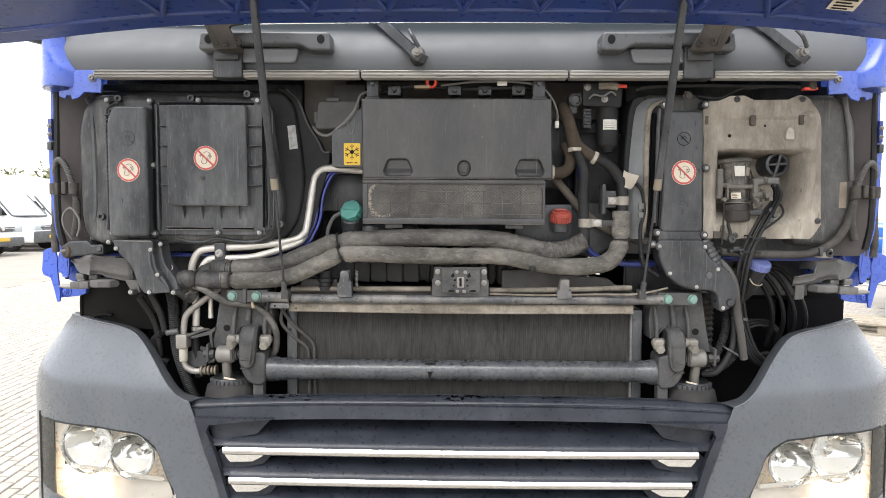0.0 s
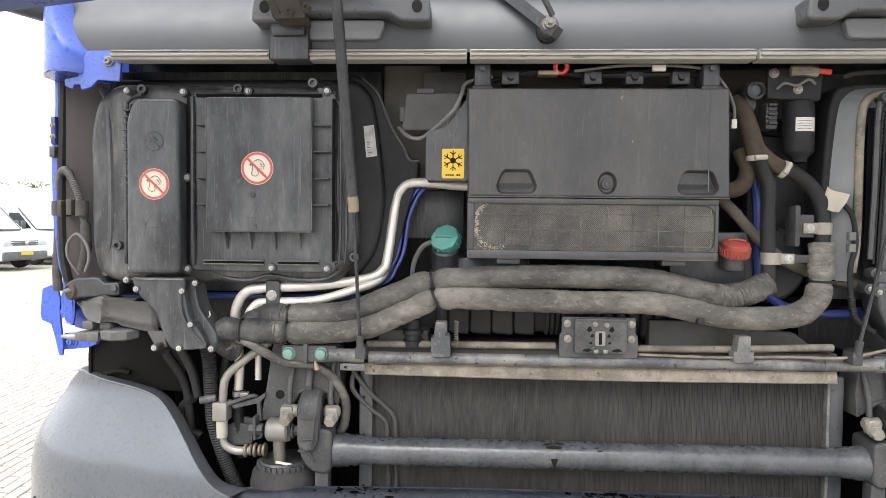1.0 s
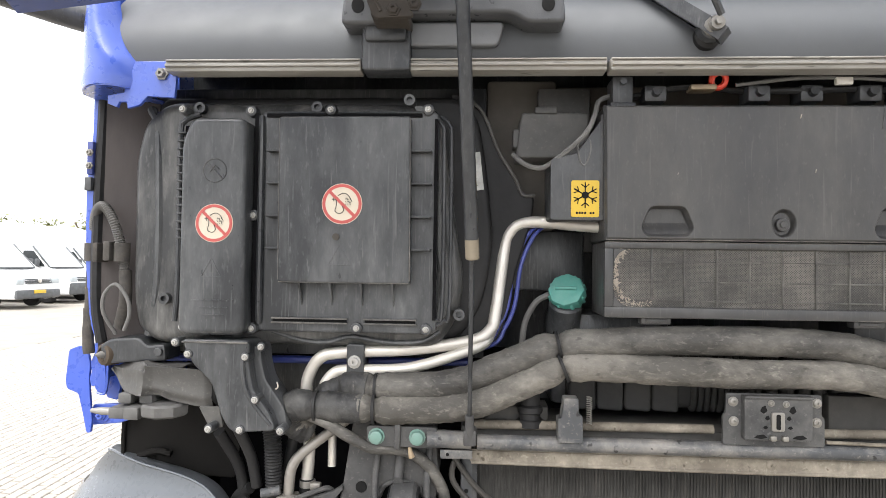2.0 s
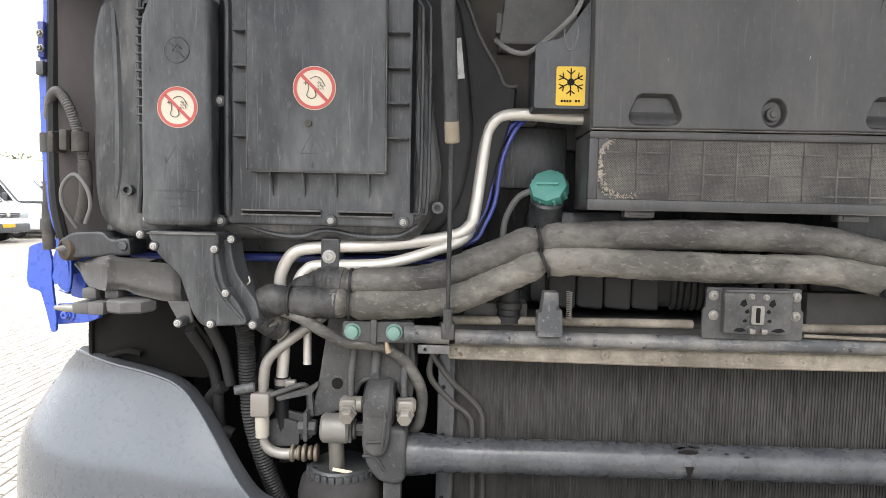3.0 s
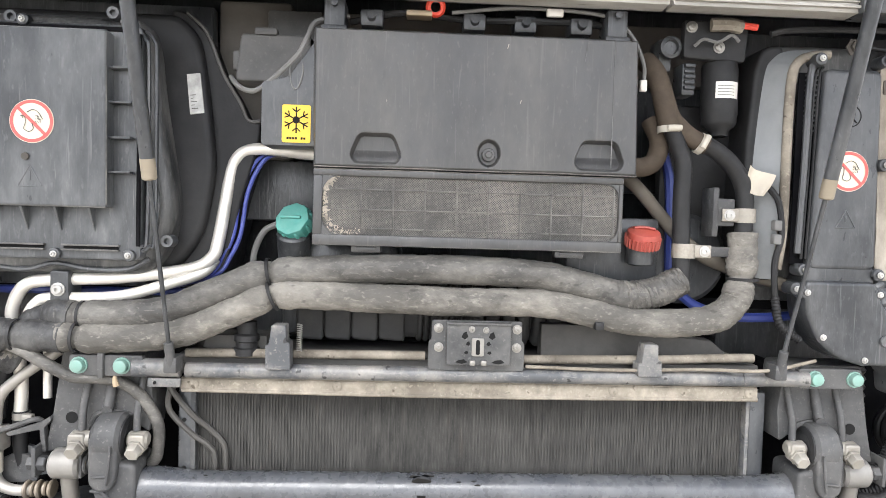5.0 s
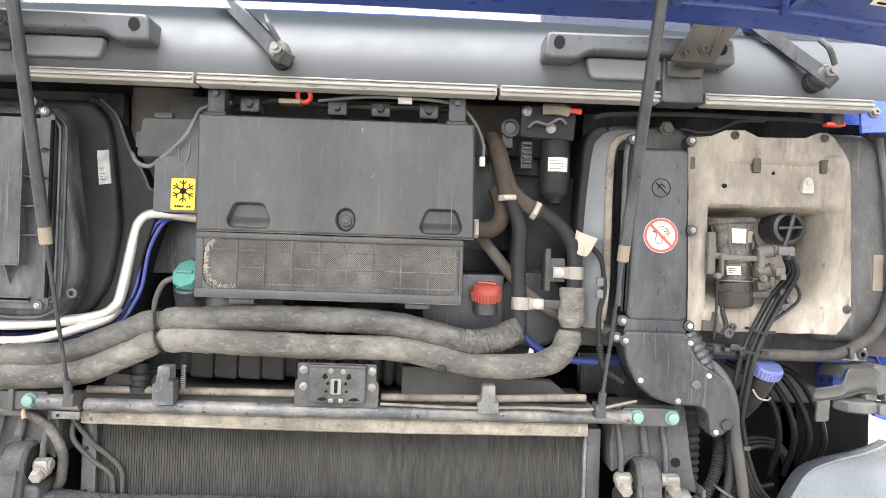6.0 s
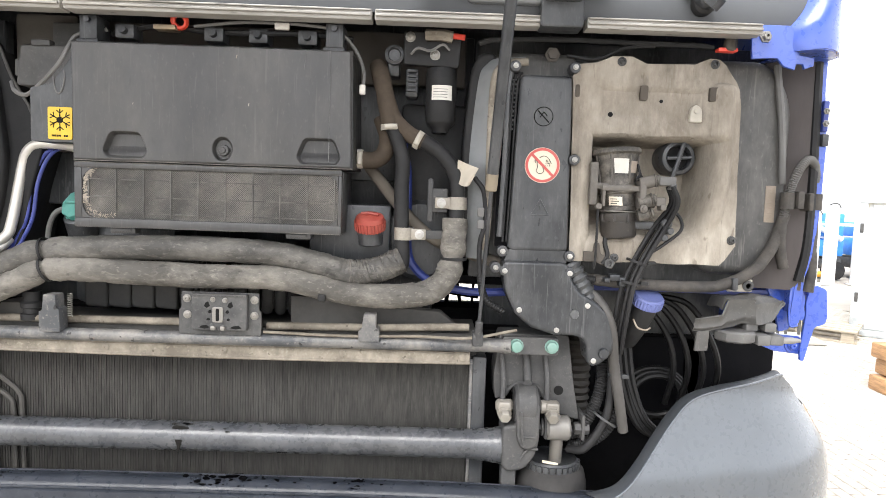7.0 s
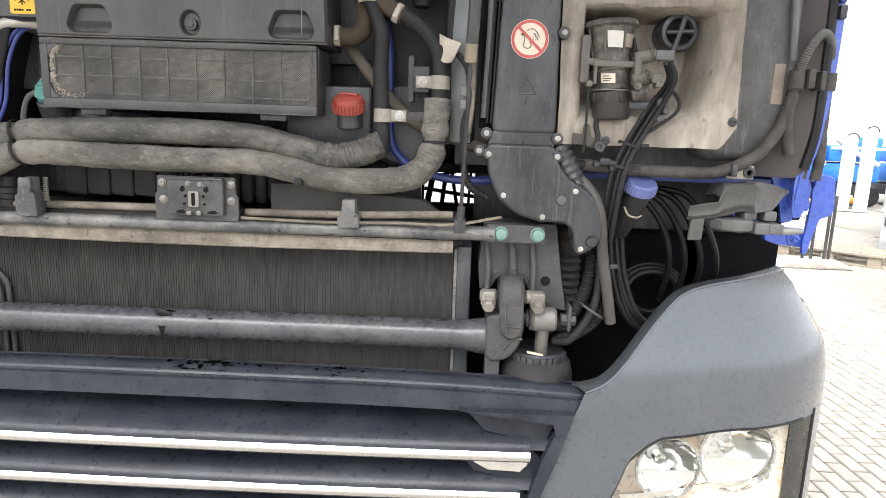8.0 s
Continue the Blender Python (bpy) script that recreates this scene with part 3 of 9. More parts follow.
# ---- blue corner pieces ----
def corner_piece(s):
    X = lambda v: C + s * v
    c = thing("corner_fairing", (X(1.15), 1.98, 1.98), "blue painted corner fairing beside cowl, bolted on", "fairing", "blue corner fairings")
    bm = B()
    rows = [(1.944, 1.14, 1.268), (1.952, 1.135, 1.275), (1.99, 1.135, 1.273), (2.02, 1.155, 1.27), (2.06, 1.175, 1.266), (2.11, 1.185, 1.26), (2.18, 1.19, 1.255)]
    zs = [r[0] for r in rows]

    def f(u, v):
        z = zs[0] + (zs[-1] - zs[0]) * v
        a = interp(z, [(r[0], r[1]) for r in rows])
        b = interp(z, [(r[0], r[2]) for r in rows])
        return (X(a + (b - a) * u), 1.925 + 0.02 * v + 0.09 * u ** 3 + 0.05 * (1 - u) ** 4, z)

    sheet(bm, f, 14, 20, 0.008)
    sheet(bm, lambda u, v: (X(1.139 + 0.124 * u), 1.927 + 0.09 * u ** 3 + 0.05 * (1 - u) ** 4 + 0.12 * v, 1.945), 14, 3, 0.003)
    sheet(bm, lambda u, v: (X(interp(1.944 + 0.23 * v, [(r[0], r[2]) for r in rows])), 2.013 + 0.02 * v + 0.1 * u, 1.944 + 0.23 * v), 3, 12, 0.004)
    part("shell", bm, BLUE, c)
    bm = B()
    o = [(1.065, 1.925), (1.06, 1.985), (1.075, 1.992), (1.14, 1.992), (1.16, 1.935), (1.19, 1.93), (1.19, 1.915), (1.172, 1.908), (1.168, 1.918), (1.155, 1.918), (1.152, 1.906), (1.13, 1.912), (1.115, 1.928)]
    o = [(X(a), b) for a, b in o]
    prism(bm, o if s > 0 else o[::-1], 1.965, 1.972, 0.001)
    part("bracket", bm, BLUE, c)
    bm = B()
    screw(bm, X(1.088), 1.965, 1.968, 0.009, 0.012, True)
    part("bolt", bm, STEEL, c)
    bm = B()
    tube(bm, [(X(1.272), 2.05, 1.957), (X(1.278), 2.05, 2.0), (X(1.276), 2.05, 2.05), (X(1.268), 2.05, 2.075)], 0.014, 10, 5)
    part("marker_lamp", bm, WHITE, c, "clear white side lamp")
    return c


corner_piece(-1)
corner_piece(1)


CLAMPISH = mat("dull_pin_metal", (0.28, 0.27, 0.25), 0.5, metal=0.4, dust=0.4)


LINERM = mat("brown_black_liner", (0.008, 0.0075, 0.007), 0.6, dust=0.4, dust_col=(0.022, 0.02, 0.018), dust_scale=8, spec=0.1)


def lower_corner(s):
    X = lambda v: C + s * v
    c = thing("cab_corner_bracket", (X(1.27), 2.08, 1.3), "blue sheet metal corner bracket under the cab", "bracket", "blue cab corner brackets")
    P = lambda o, r: poly_round([(X(a), b) for a, b in o], r, 3)
    bm = B()
    prism(bm, P([(1.286, 1.453), (1.302, 1.459), (1.324, 1.45), (1.33, 1.387), (1.326, 1.372), (1.303, 1.364), (1.293, 1.327), (1.284, 1.286), (1.275, 1.287), (1.273, 1.311), (1.279, 1.366), (1.281, 1.4), (1.279, 1.42)], 0.005), 2.078, 2.084, 0.0015)
    part("plate", bm, BLUE, c)
    bm = B()
    prism(bm, P([(1.2, 1.343), (1.283, 1.339), (1.287, 1.297), (1.225, 1.303), (1.2, 1.312)], 0.006), 2.096, 2.11, 0.002)
    part("lower_plate", bm, BLUE, c)
    bm = B()
    prism(bm, P([(1.23, 1.457), (1.25, 1.475), (1.256, 1.468), (1.253, 1.38), (1.247, 1.372), (1.233, 1.37), (1.226, 1.42)], 0.004), 2.052, 2.062, 0.002)
    tube(bm, [(X(1.229), 2.052, 1.455), (X(1.226), 2.05, 1.42), (X(1.231), 2.052, 1.372), (X(1.25), 2.054, 1.372)], 0.0022, 6, 4)
    part("hinge_post", bm, BLUE, c, "blue hinge post")
    bm = B()
    prism(bm, P([(1.262, 1.445), (1.268, 1.43), (1.266, 1.41), (1.27, 1.395), (1.265, 1.38), (1.256, 1.385), (1.257, 1.45)], 0.004), 2.062, 2.07, 0.002)
    prism(bm, P([(1.19, 1.455), (1.232, 1.48), (1.25, 1.47), (1.25, 1.356), (1.226, 1.35), (1.216, 1.4)], 0.006), 2.086, 2.094, 0.002)
    part("inner_flange", bm, BLUE, c)
    bm = B()
    prism(bm, P([(1.175, 1.352), (1.28, 1.356), (1.28, 1.4), (1.2, 1.4)], 0.004), 2.114, 2.13, 0.002)
    part("dark_gusset", bm, DARK, c, "dark gusset behind")
    bm = B()
    lathe(bm, (X(1.263), 2.096, 1.318), (0, -1, 0), [(0.0, 0.003), (0.016, 0.003), (0.0165, 0.0), (0.013, 0.001)][::-1], 18)
    screw(bm, X(1.263), 2.092, 1.318, 0.008, 0.008, True)
    part("bolt", bm, BLUE, c)
    bm = B()
    lathe(bm, (X(1.17), 2.03, 1.341), (s, 0, 0.02), [(0.0, 0), (0.0075, 0.0), (0.0075, 0.055), (0.004, 0.075), (0, 0.076)], 12)
    part("pin", bm, CLAMPISH, c, "dull grey pin")
    if s > 0:
        return c
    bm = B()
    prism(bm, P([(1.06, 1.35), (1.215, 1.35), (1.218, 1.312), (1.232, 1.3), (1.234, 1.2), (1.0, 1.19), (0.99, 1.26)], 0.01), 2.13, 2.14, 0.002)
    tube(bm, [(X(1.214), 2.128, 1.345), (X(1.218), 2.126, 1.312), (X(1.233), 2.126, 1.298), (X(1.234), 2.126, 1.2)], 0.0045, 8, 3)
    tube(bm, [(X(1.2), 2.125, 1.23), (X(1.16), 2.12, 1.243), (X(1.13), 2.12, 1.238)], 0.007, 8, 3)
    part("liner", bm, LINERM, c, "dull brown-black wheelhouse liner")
    return c


lower_corner(-1)
lower_corner(1)


def mirror_arm(s):
    X = lambda v: C + s * v
    bm = B()
    tube(bm, [(X(1.22), 2.2, 2.12), (X(1.36), 2.12, 2.14), (X(1.55), 2.05, 2.19), (X(1.8), 2.0, 2.26)], 0.03, 10, 5)
    return solo("mirror_arm", bm, BLACK2, "black mirror arm on the cab corner", "mirror arm", "mirror arms")


mirror_arm(-1)
mirror_arm(1)

# ---- front flap, held open above ----
flap = thing("front_flap", (C, 1.8, 2.1), "blue painted front flap held open overhead", "flap")


def flap_pt(u, v):
    """u across from -1 to 1, v from the hinge edge out to the front."""
    a = abs(u) * 1.29
    drop = interp(a, [(0, 0), (0.6, 0.004), (0.8, 0.01), (1.0, 0.026), (1.13, 0.039), (1.22, 0.047), (1.29, 0.052)])
    return Vector((C + 1.29 * u, 1.835 - 0.66 * v + 0.03 * abs(u) ** 3, 2.094 - drop + 0.25 * v - 0.03 * v * v))


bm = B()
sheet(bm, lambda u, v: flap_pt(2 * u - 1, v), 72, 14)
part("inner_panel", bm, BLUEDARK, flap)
bm = B()
sheet(bm, lambda u, v: flap_pt(2 * u - 1, v) + Vector((0, -0.012, 0.032)), 72, 14)
sheet(bm, lambda u, v: flap_pt(2 * u - 1, 0).lerp(flap_pt(2 * u - 1, 0) + Vector((0, -0.012, 0.032)), v), 72, 1)
sheet(bm, lambda u, v: flap_pt(2 * u - 1, 1).lerp(flap_pt(2 * u - 1, 1) + Vector((0, -0.012, 0.032)), v), 72, 1)
for s in (-1, 1):
    sheet(bm, lambda u, v: flap_pt(s, u).lerp(flap_pt(s, u) + Vector((0, -0.012, 0.032)), v), 14, 1)
part("outer_skin", bm, BLUE, flap)
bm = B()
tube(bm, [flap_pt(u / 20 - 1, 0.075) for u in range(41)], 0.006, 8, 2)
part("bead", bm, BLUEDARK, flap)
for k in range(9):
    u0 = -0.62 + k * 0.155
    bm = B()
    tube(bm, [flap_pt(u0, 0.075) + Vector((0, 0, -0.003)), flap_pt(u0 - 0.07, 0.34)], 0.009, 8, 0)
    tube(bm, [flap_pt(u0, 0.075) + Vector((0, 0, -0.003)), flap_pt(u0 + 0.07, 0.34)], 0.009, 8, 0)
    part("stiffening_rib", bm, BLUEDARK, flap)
bm = B()
sheet(bm, lambda u, v: flap_pt(0.72 + 0.055 * u, 0.14 + 0.075 * v) + Vector((0, 0, -0.004)), 2, 2, 0.001)
label = part("paper_label", bm, PAPER, flap, "worn beige label")
for k in range(4):
    bm = B()
    sheet(bm, lambda u, v: flap_pt(0.727 + 0.04 * u * (1 if k % 2 else 0.8), 0.147 + 0.016 * k + 0.007 * v) + Vector((0, 0, -0.006)), 1, 1, 0.0006)
    part("print_line", bm, INK, label)
for x, s in ((-0.62, 1), (0.72, -1)):
    bm = B()
    o = [(-0.697, 2.175), (-0.69, 2.129), (-0.671, 2.09), (-0.644, 2.024), (-0.578, 2.027), (-0.604, 2.088), (-0.549, 2.096), (-0.536, 2.109), (-0.455, 2.115), (-0.444, 2.127), (-0.459, 2.138), (-0.54, 2.134), (-0.52, 2.175)]
    if s < 0:
        o = [(0.835, 2.175), (0.811, 2.113), (0.768, 2.066), (0.745, 2.02), (0.66, 2.023), (0.702, 2.089), (0.688, 2.111), (0.607, 2.116), (0.608, 2.175)]
    prism(bm, poly_round(o, 0.008, 3), 1.852, 1.862, 0.002)
    tube(bm, [(o[2][0] + s * 0.012, 1.851, 2.09), (o[3][0] + s * 0.012, 1.851, 2.035)], 0.003, 6, 0)
    box(bm, x - 0.03, x + 0.03, 1.855, 1.95, 2.03, 2.05, 0.004)
    arm = part("hinge_arm", bm, HINGE, flap, "dusty brown steel hinge arm")
    for dx, dz in ((-0.012, 2.038), (0.022, 2.046)):
        bm = B()
        screw(bm, x + s * 0.02 + dx, 1.852, dz, 0.009, 0.008, True)
        part("bolt", bm, HINGE, arm)


def gas_strut(foot, end, top, tilt):
    st = thing("gas_strut", foot, "black gas strut between lock bar and flap", "gas strut", "flap gas struts")
    foot, end, top = Vector(foot), Vector(end), Vector(top)
    d = (top - end).normalized()
    bm = B()
    cyl(bm, end, top, 0.0108, edge=0.003)
    part("cylinder", bm, BLACK2, st)
    bm = B()
    cyl(bm, end - d * 0.022, end + d * 0.012, 0.0112, edge=0.002)
    part("end_collar", bm, mat("tan_collar", (0.2, 0.165, 0.115), 0.6, dust=0.4), st, "dusty brown end collar")
    bm = B()
    cyl(bm, foot + d * 0.02, end, 0.0038, seg=10)
    part("rod", bm, BLACK2, st)
    bm = B()
    cyl(bm, foot - d * 0.012, foot + d * 0.035, 0.008, seg=12, edge=0.002)
    box(bm, foot.x - 0.011, foot.x + 0.011, foot.y - 0.006, foot.y + 0.03, foot.z - 0.02, foot.z + 0.008, 0.003)
    part("ball_joint", bm, IRON, st)
    return st


gas_strut((-0.482, 1.955, 1.338), (-0.481, 1.85, 1.66), (-0.505, 1.74, 2.16), 0)
gas_strut((0.577, 1.955, 1.345), (0.585, 1.858, 1.664), (0.608, 1.74, 2.16), 0)


# ---- pictogram sticker ----
def warn_sticker(parent, x, y, z, r):
    bm = B()
    prism(bm, circle(x, z, r, 32), y - 0.0008, y)
    st = part("warning_sticker", bm, PAPER, parent, "round red and cream prohibition sticker")
    bm = B()
    o = B()
    ring = []
    for k in range(40):
        a = k * math.tau / 40
        ring.append([o.verts.new((x + q * math.cos(a), y - 0.0016, z + q * math.sin(a))) for q in (r * 0.82, r * 0.97)])
    for k in range(40):
        p, q = ring[k], ring[(k + 1) % 40]
        o.faces.new((p[0], p[1], q[1], q[0]))
    w, L = r * 0.075, r * 0.84
    d, nn = Vector((0.72, -0.7)), Vector((0.7, 0.72))
    o.faces.new([o.verts.new((x + a * d.x * L + b * nn.x * w, y - 0.0016, z + a * d.y * L + b * nn.y * w)) for a, b in ((-1, -1), (1, -1), (1, 1), (-1, 1))])
    merge(bm, o)
    part("red_ring", bm, REDPRINT, st)
    bm = B()
    P = lambda a, b: (x + a * r, y - 0.0019, z + b * r)
    tube(bm, [P(-0.5, 0.22), P(-0.3, 0.2), P(-0.28, -0.1), P(-0.34, -0.36), P(-0.1, -0.48), P(0.08, -0.34), P(0.02, -0.1)], r * 0.019, 4, 4)
    tube(bm, [P(-0.42, 0.3), P(-0.4, 0.12)], r * 0.019, 4, 0)
    tube(bm, [P(-0.2, 0.4), P(0.05, 0.52), P(0.3, 0.42), P(0.5, 0.1)], r * 0.019, 4, 4)
    tube(bm, [P(0.2, 0.3), P(0.42, 0.0)], r * 0.014, 4, 0)
    for k in range(9):
        a, b = 0.16 + 0.11 * (k % 3), 0.26 - 0.13 * (k // 3)
        tube(bm, [P(a, b), P(a + 0.05, b - 0.06)], r * 0.014, 4, 0)
    part("pictogram", bm, mat("faded_ink", (0.07, 0.065, 0.06), 0.6, bump=0), st)
    return st


# ---- moulded carrier plate and covers at the left ----
LIPM = mat("grey_lip_plastic", (0.075, 0.077, 0.079), 0.4, dust=0.4, dust_col=(0.14, 0.138, 0.132), dust_scale=8)
carrier = thing("filter_carrier", (-0.83, 2.05, 1.46), "dusty black moulded carrier plate on the bulkhead", "carrier plate")
bm = B()
prism(bm, poly_round([(-1.122, 1.82), (-1.12, 1.56), (-1.108, 1.5), (-1.07, 1.476), (-0.545, 1.478), (-0.51, 1.53), (-0.498, 1.6), (-0.512, 1.69), (-0.53, 1.8), (-0.538, 1.88), (-0.555, 1.925), (-1.06, 1.93), (-1.104, 1.895)], 0.03, 6), 2.005, 2.11, 0.022, 4)
part("plate", bm, SCUFFED, carrier)
bm = B()
prism(bm, poly_round([(-1.1, 1.475), (-0.51, 1.485), (-0.466, 1.55), (-0.453, 1.61), (-0.444, 1.68), (-0.452, 1.76), (-0.462, 1.84), (-0.475, 1.91), (-0.51, 1.95), (-1.1, 1.95)], 0.03, 6), 2.055, 2.12, 0.012, 3)
part("outer_rim", bm, RUBBER, carrier, "smooth black outer rim")
bm = B()
LIP = [(-0.575, 1.918), (-0.556, 1.88), (-0.55, 1.8), (-0.535, 1.69), (-0.52, 1.6), (-0.528, 1.54), (-0.55, 1.51)]
prism(bm, poly_round(LIP + [(a - 0.017, b) for a, b in LIP[::-1]], 0.003, 3), 1.998, 2.006, 0.002, 2)
part("gasket", bm, LIPM, carrier, "smooth grey lip")
bm = B()
WALL_EDGE = [(-0.502, 1.957), (-0.466, 1.922), (-0.436, 1.85), (-0.404, 1.797), (-0.389, 1.766), (-0.366, 1.764)]
prism(bm, poly_round([(-0.53, 1.965)] + WALL_EDGE + [(-0.37, 1.72), (-0.4, 1.62), (-0.425, 1.5), (-0.44, 1.475), (-0.53, 1.475)], 0.01, 3), 2.075, 2.2, 0.006, 3)
part("side_wall", bm, RUBBER, carrier, "smooth black side wall")
bm = B()
tube(bm, [(a, 2.073, b) for a, b in WALL_EDGE], 0.0035, 8, 6)
part("edge_lip", bm, GUARD, carrier, "paler worn edge lip")
# Near-black strips put the shade of the gaps into colour.
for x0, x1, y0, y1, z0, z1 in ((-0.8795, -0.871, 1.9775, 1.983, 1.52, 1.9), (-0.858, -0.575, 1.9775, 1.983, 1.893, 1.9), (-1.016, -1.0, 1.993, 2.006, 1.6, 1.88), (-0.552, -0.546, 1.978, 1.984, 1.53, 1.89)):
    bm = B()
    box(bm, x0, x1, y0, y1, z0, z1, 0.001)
    part("gap_seal", bm, DARK, carrier, "near-black strip standing in for a shaded gap")
bm = B()
tube(bm, [(-1.1, 2.03, 1.92), (-1.075, 2.012, 1.86), (-1.07, 2.01, 1.6), (-1.09, 2.02, 1.49)], 0.009, 8, 5)
tube(bm, [(-0.85, 2.008, 1.503), (-0.79, 2.008, 1.487), (-0.745, 2.006, 1.485), (-0.7, 2.004, 1.496), (-0.64, 2.006, 1.487), (-0.575, 2.006, 1.489), (-0.54, 2.008, 1.508)], 0.0045, 8, 5)
part("moulded_rib", bm, BLACK, carrier)
for x, z in ((-0.99, 1.914), (-0.77, 1.915), (-0.6, 1.928), (-1.05, 1.56), (-0.505, 1.54)):
    bm = B()
    lathe(bm, (x, 2.0, z), (0, -1, 0), [(0.0105, -0.02), (0.0105, 0.008), (0.0055, 0.008), (0.005, 0.0), (0, 0)], 14)
    part("boss", bm, BLACK, carrier)

filt = thing("air_filter_cover", (-0.71, 1.98, 1.5), "black ribbed plastic cover with warning sticker and screws", "filter cover")
bm = B()
prism(bm, poly_round([(-0.87, 1.505), (-0.545, 1.505), (-0.545, 1.905), (-0.87, 1.905)], 0.012, 3), 1.982, 2.01, 0.004, 2)
part("plate", bm, BLACK, filt)
bm = B()
prism(bm, poly_round([(-0.826, 1.594), (-0.591, 1.594), (-0.593, 1.89), (-0.828, 1.89)], 0.006, 3), 1.955, 1.99, 0.004, 3)
raised = part("raised_panel", bm, BLACK, filt)
for z in (1.83, 1.772, 1.713, 1.655):
    for x0, x1 in ((-0.592, -0.556), (-0.852, -0.826)):
        bm = B()
        box(bm, x0, x1, 1.962, 1.985, z - 0.002, z + 0.002, 0.0008)
        part("rib", bm, BLACK, filt)
for x in (-0.788, -0.733, -0.678, -0.622):
    bm = B()
    o = B()
    vs = [o.verts.new(p) for p in ((x - 0.002, 1.957, 1.596), (x + 0.002, 1.957, 1.596), (x + 0.002, 1.984, 1.596), (x - 0.002, 1.984, 1.596), (x - 0.001, 1.983, 1.552), (x + 0.001, 1.983, 1.552))]
    for f in ((0, 1, 2, 3), (0, 4, 5, 1), (2, 5, 4, 3), (0, 3, 4), (1, 5, 2)):
        o.faces.new([vs[i] for i in f])
    merge(bm, o)
    part("rib", bm, BLACK, filt)
for x0, x1 in ((-0.842, -0.704), (-0.675, -0.58)):
    bm = B()
    for z in (1.522, 1.53):
        box(bm, x0, x1, 1.974, 1.984, z - 0.0014, z + 0.0014, 0.0005)
    part("slot_rail", bm, PALEMARK, filt)
    # Black strip takes the place of the shaded gap between the rails.
    bm = B()
    box(bm, x0 + 0.002, x1 - 0.002, 1.9795, 1.9825, 1.5235, 1.5285)
    part("slot", bm, INK, filt, "black strip standing in for the gap between the rails")
for x in (-0.535, -0.522):
    bm = B()
    tube(bm, [(x - 0.02, 1.99, 1.897), (x - 0.004, 1.985, 1.88), (x, 1.985, 1.84), (x, 1.985, 1.56), (x - 0.01, 1.985, 1.53), (x - 0.03, 1.99, 1.518)], 0.0035, 6, 4)
    part("seal_rail", bm, BLACK2, filt)
for x, z in ((-0.886, 1.904), (-0.74, 1.906), (-0.564, 1.906), (-0.879, 1.714), (-0.878, 1.51), (-0.687, 1.514), (-0.563, 1.514)):
    bm = B()
    prism(bm, circle(x, z, 0.0105, 16), 1.974, 1.99, 0.003)
    part("screw_boss", bm, BLACK, filt)
    bm = B()
    screw(bm, x, 1.974, z, 0.0042, 0.005)
    part("screw", bm, SCREWM, filt, "bright screw")
# Pale lines paint the edge highlights together with the wear.
for pts in ([(-0.824, 1.5955), (-0.593, 1.5955)], [(-0.8255, 1.6), (-0.827, 1.886)], [(-0.5915, 1.6), (-0.5935, 1.886)]):
    bm = B()
    (xa, za), (xb, zb) = pts
    tube(bm, [(xa + (xb - xa) * k / 14, 1.9562 + 0.0004 * math.sin(k * 3.1), za + (zb - za) * k / 14) for k in range(15)], 0.0011, 5, 1)
    part("worn_edge", bm, PALEMARK, raised, "pale edge line")
warn_sticker(raised, -0.712, 1.955, 1.734, 0.036)
bm = B()
cyl(bm, (-0.722, 1.955, 1.676), (-0.722, 1.9515, 1.676), 0.006, seg=12)
part("plug", bm, BROWNPLATE, raised, "small brown plug")


def emboss_triangle(parent, x, y, z, r, material):
    bm = B()
    p = [(x, y, z + r), (x + r * 0.9, y, z - r * 0.6), (x - r * 0.9, y, z - r * 0.6), (x, y, z + r)]
    for a, b in zip(p, p[1:]):
        tube(bm, [a, b], 0.0012, 6, 0)
    tube(bm, [(x, y, z + r * 0.5), (x, y, z - r * 0.15)], 0.0014, 6, 0)
    part("embossed_triangle", bm, material, parent)


def emboss_mark(parent, x, y, z, r, material):
    bm = B()
    tube(bm, [(x + r * math.cos(k * math.tau / 20), y, z + r * math.sin(k * math.tau / 20)) for k in range(21)], r * 0.05, 6, 0)
    tube(bm, [(x - r * 0.6, y, z + r * 0.6), (x + r * 0.6, y, z - r * 0.6)], r * 0.07, 6, 0)
    tube(bm, [(x - r * 0.4, y, z - r * 0.1), (x, y, z + r * 0.45), (x + r * 0.4, y, z + r * 0.1)], r * 0.07, 6, 0)
    part("embossed_mark", bm, material, parent)


emboss_triangle(raised, -0.715, 1.9554, 1.64, 0.022, BLACK)

duct = thing("intake_duct", (-0.93, 1.97, 1.34), "black plastic intake duct with warning sticker", "duct", "plastic ducts")
bm = B()
prism(bm, poly_round([(-1.0, 1.5), (-0.88, 1.5), (-0.883, 1.885), (-0.982, 1.885), (-1.0, 1.84)], 0.018, 4), 1.942, 2.01, 0.012, 4)
body = part("duct_body", bm, BLACK, duct)
# Edge highlights and wear of the duct, laid on as pale lines.
for pts in ([(-0.8885, 1.51), (-0.8915, 1.875)], [(-0.985, 1.5055), (-0.895, 1.5055)]):
    bm = B()
    (xa, za), (xb, zb) = pts
    tube(bm, [(xa + (xb - xa) * k / 14, 1.9452 + 0.0005 * math.sin(k * 3.7), za + (zb - za) * k / 14) for k in range(15)], 0.0013, 5, 1)
    part("worn_edge", bm, PALEMARK, body, "pale edge line")
warn_sticker(body, -0.936, 1.942, 1.697, 0.034)
emboss_triangle(body, -0.94, 1.9424, 1.615, 0.02, BLACK)
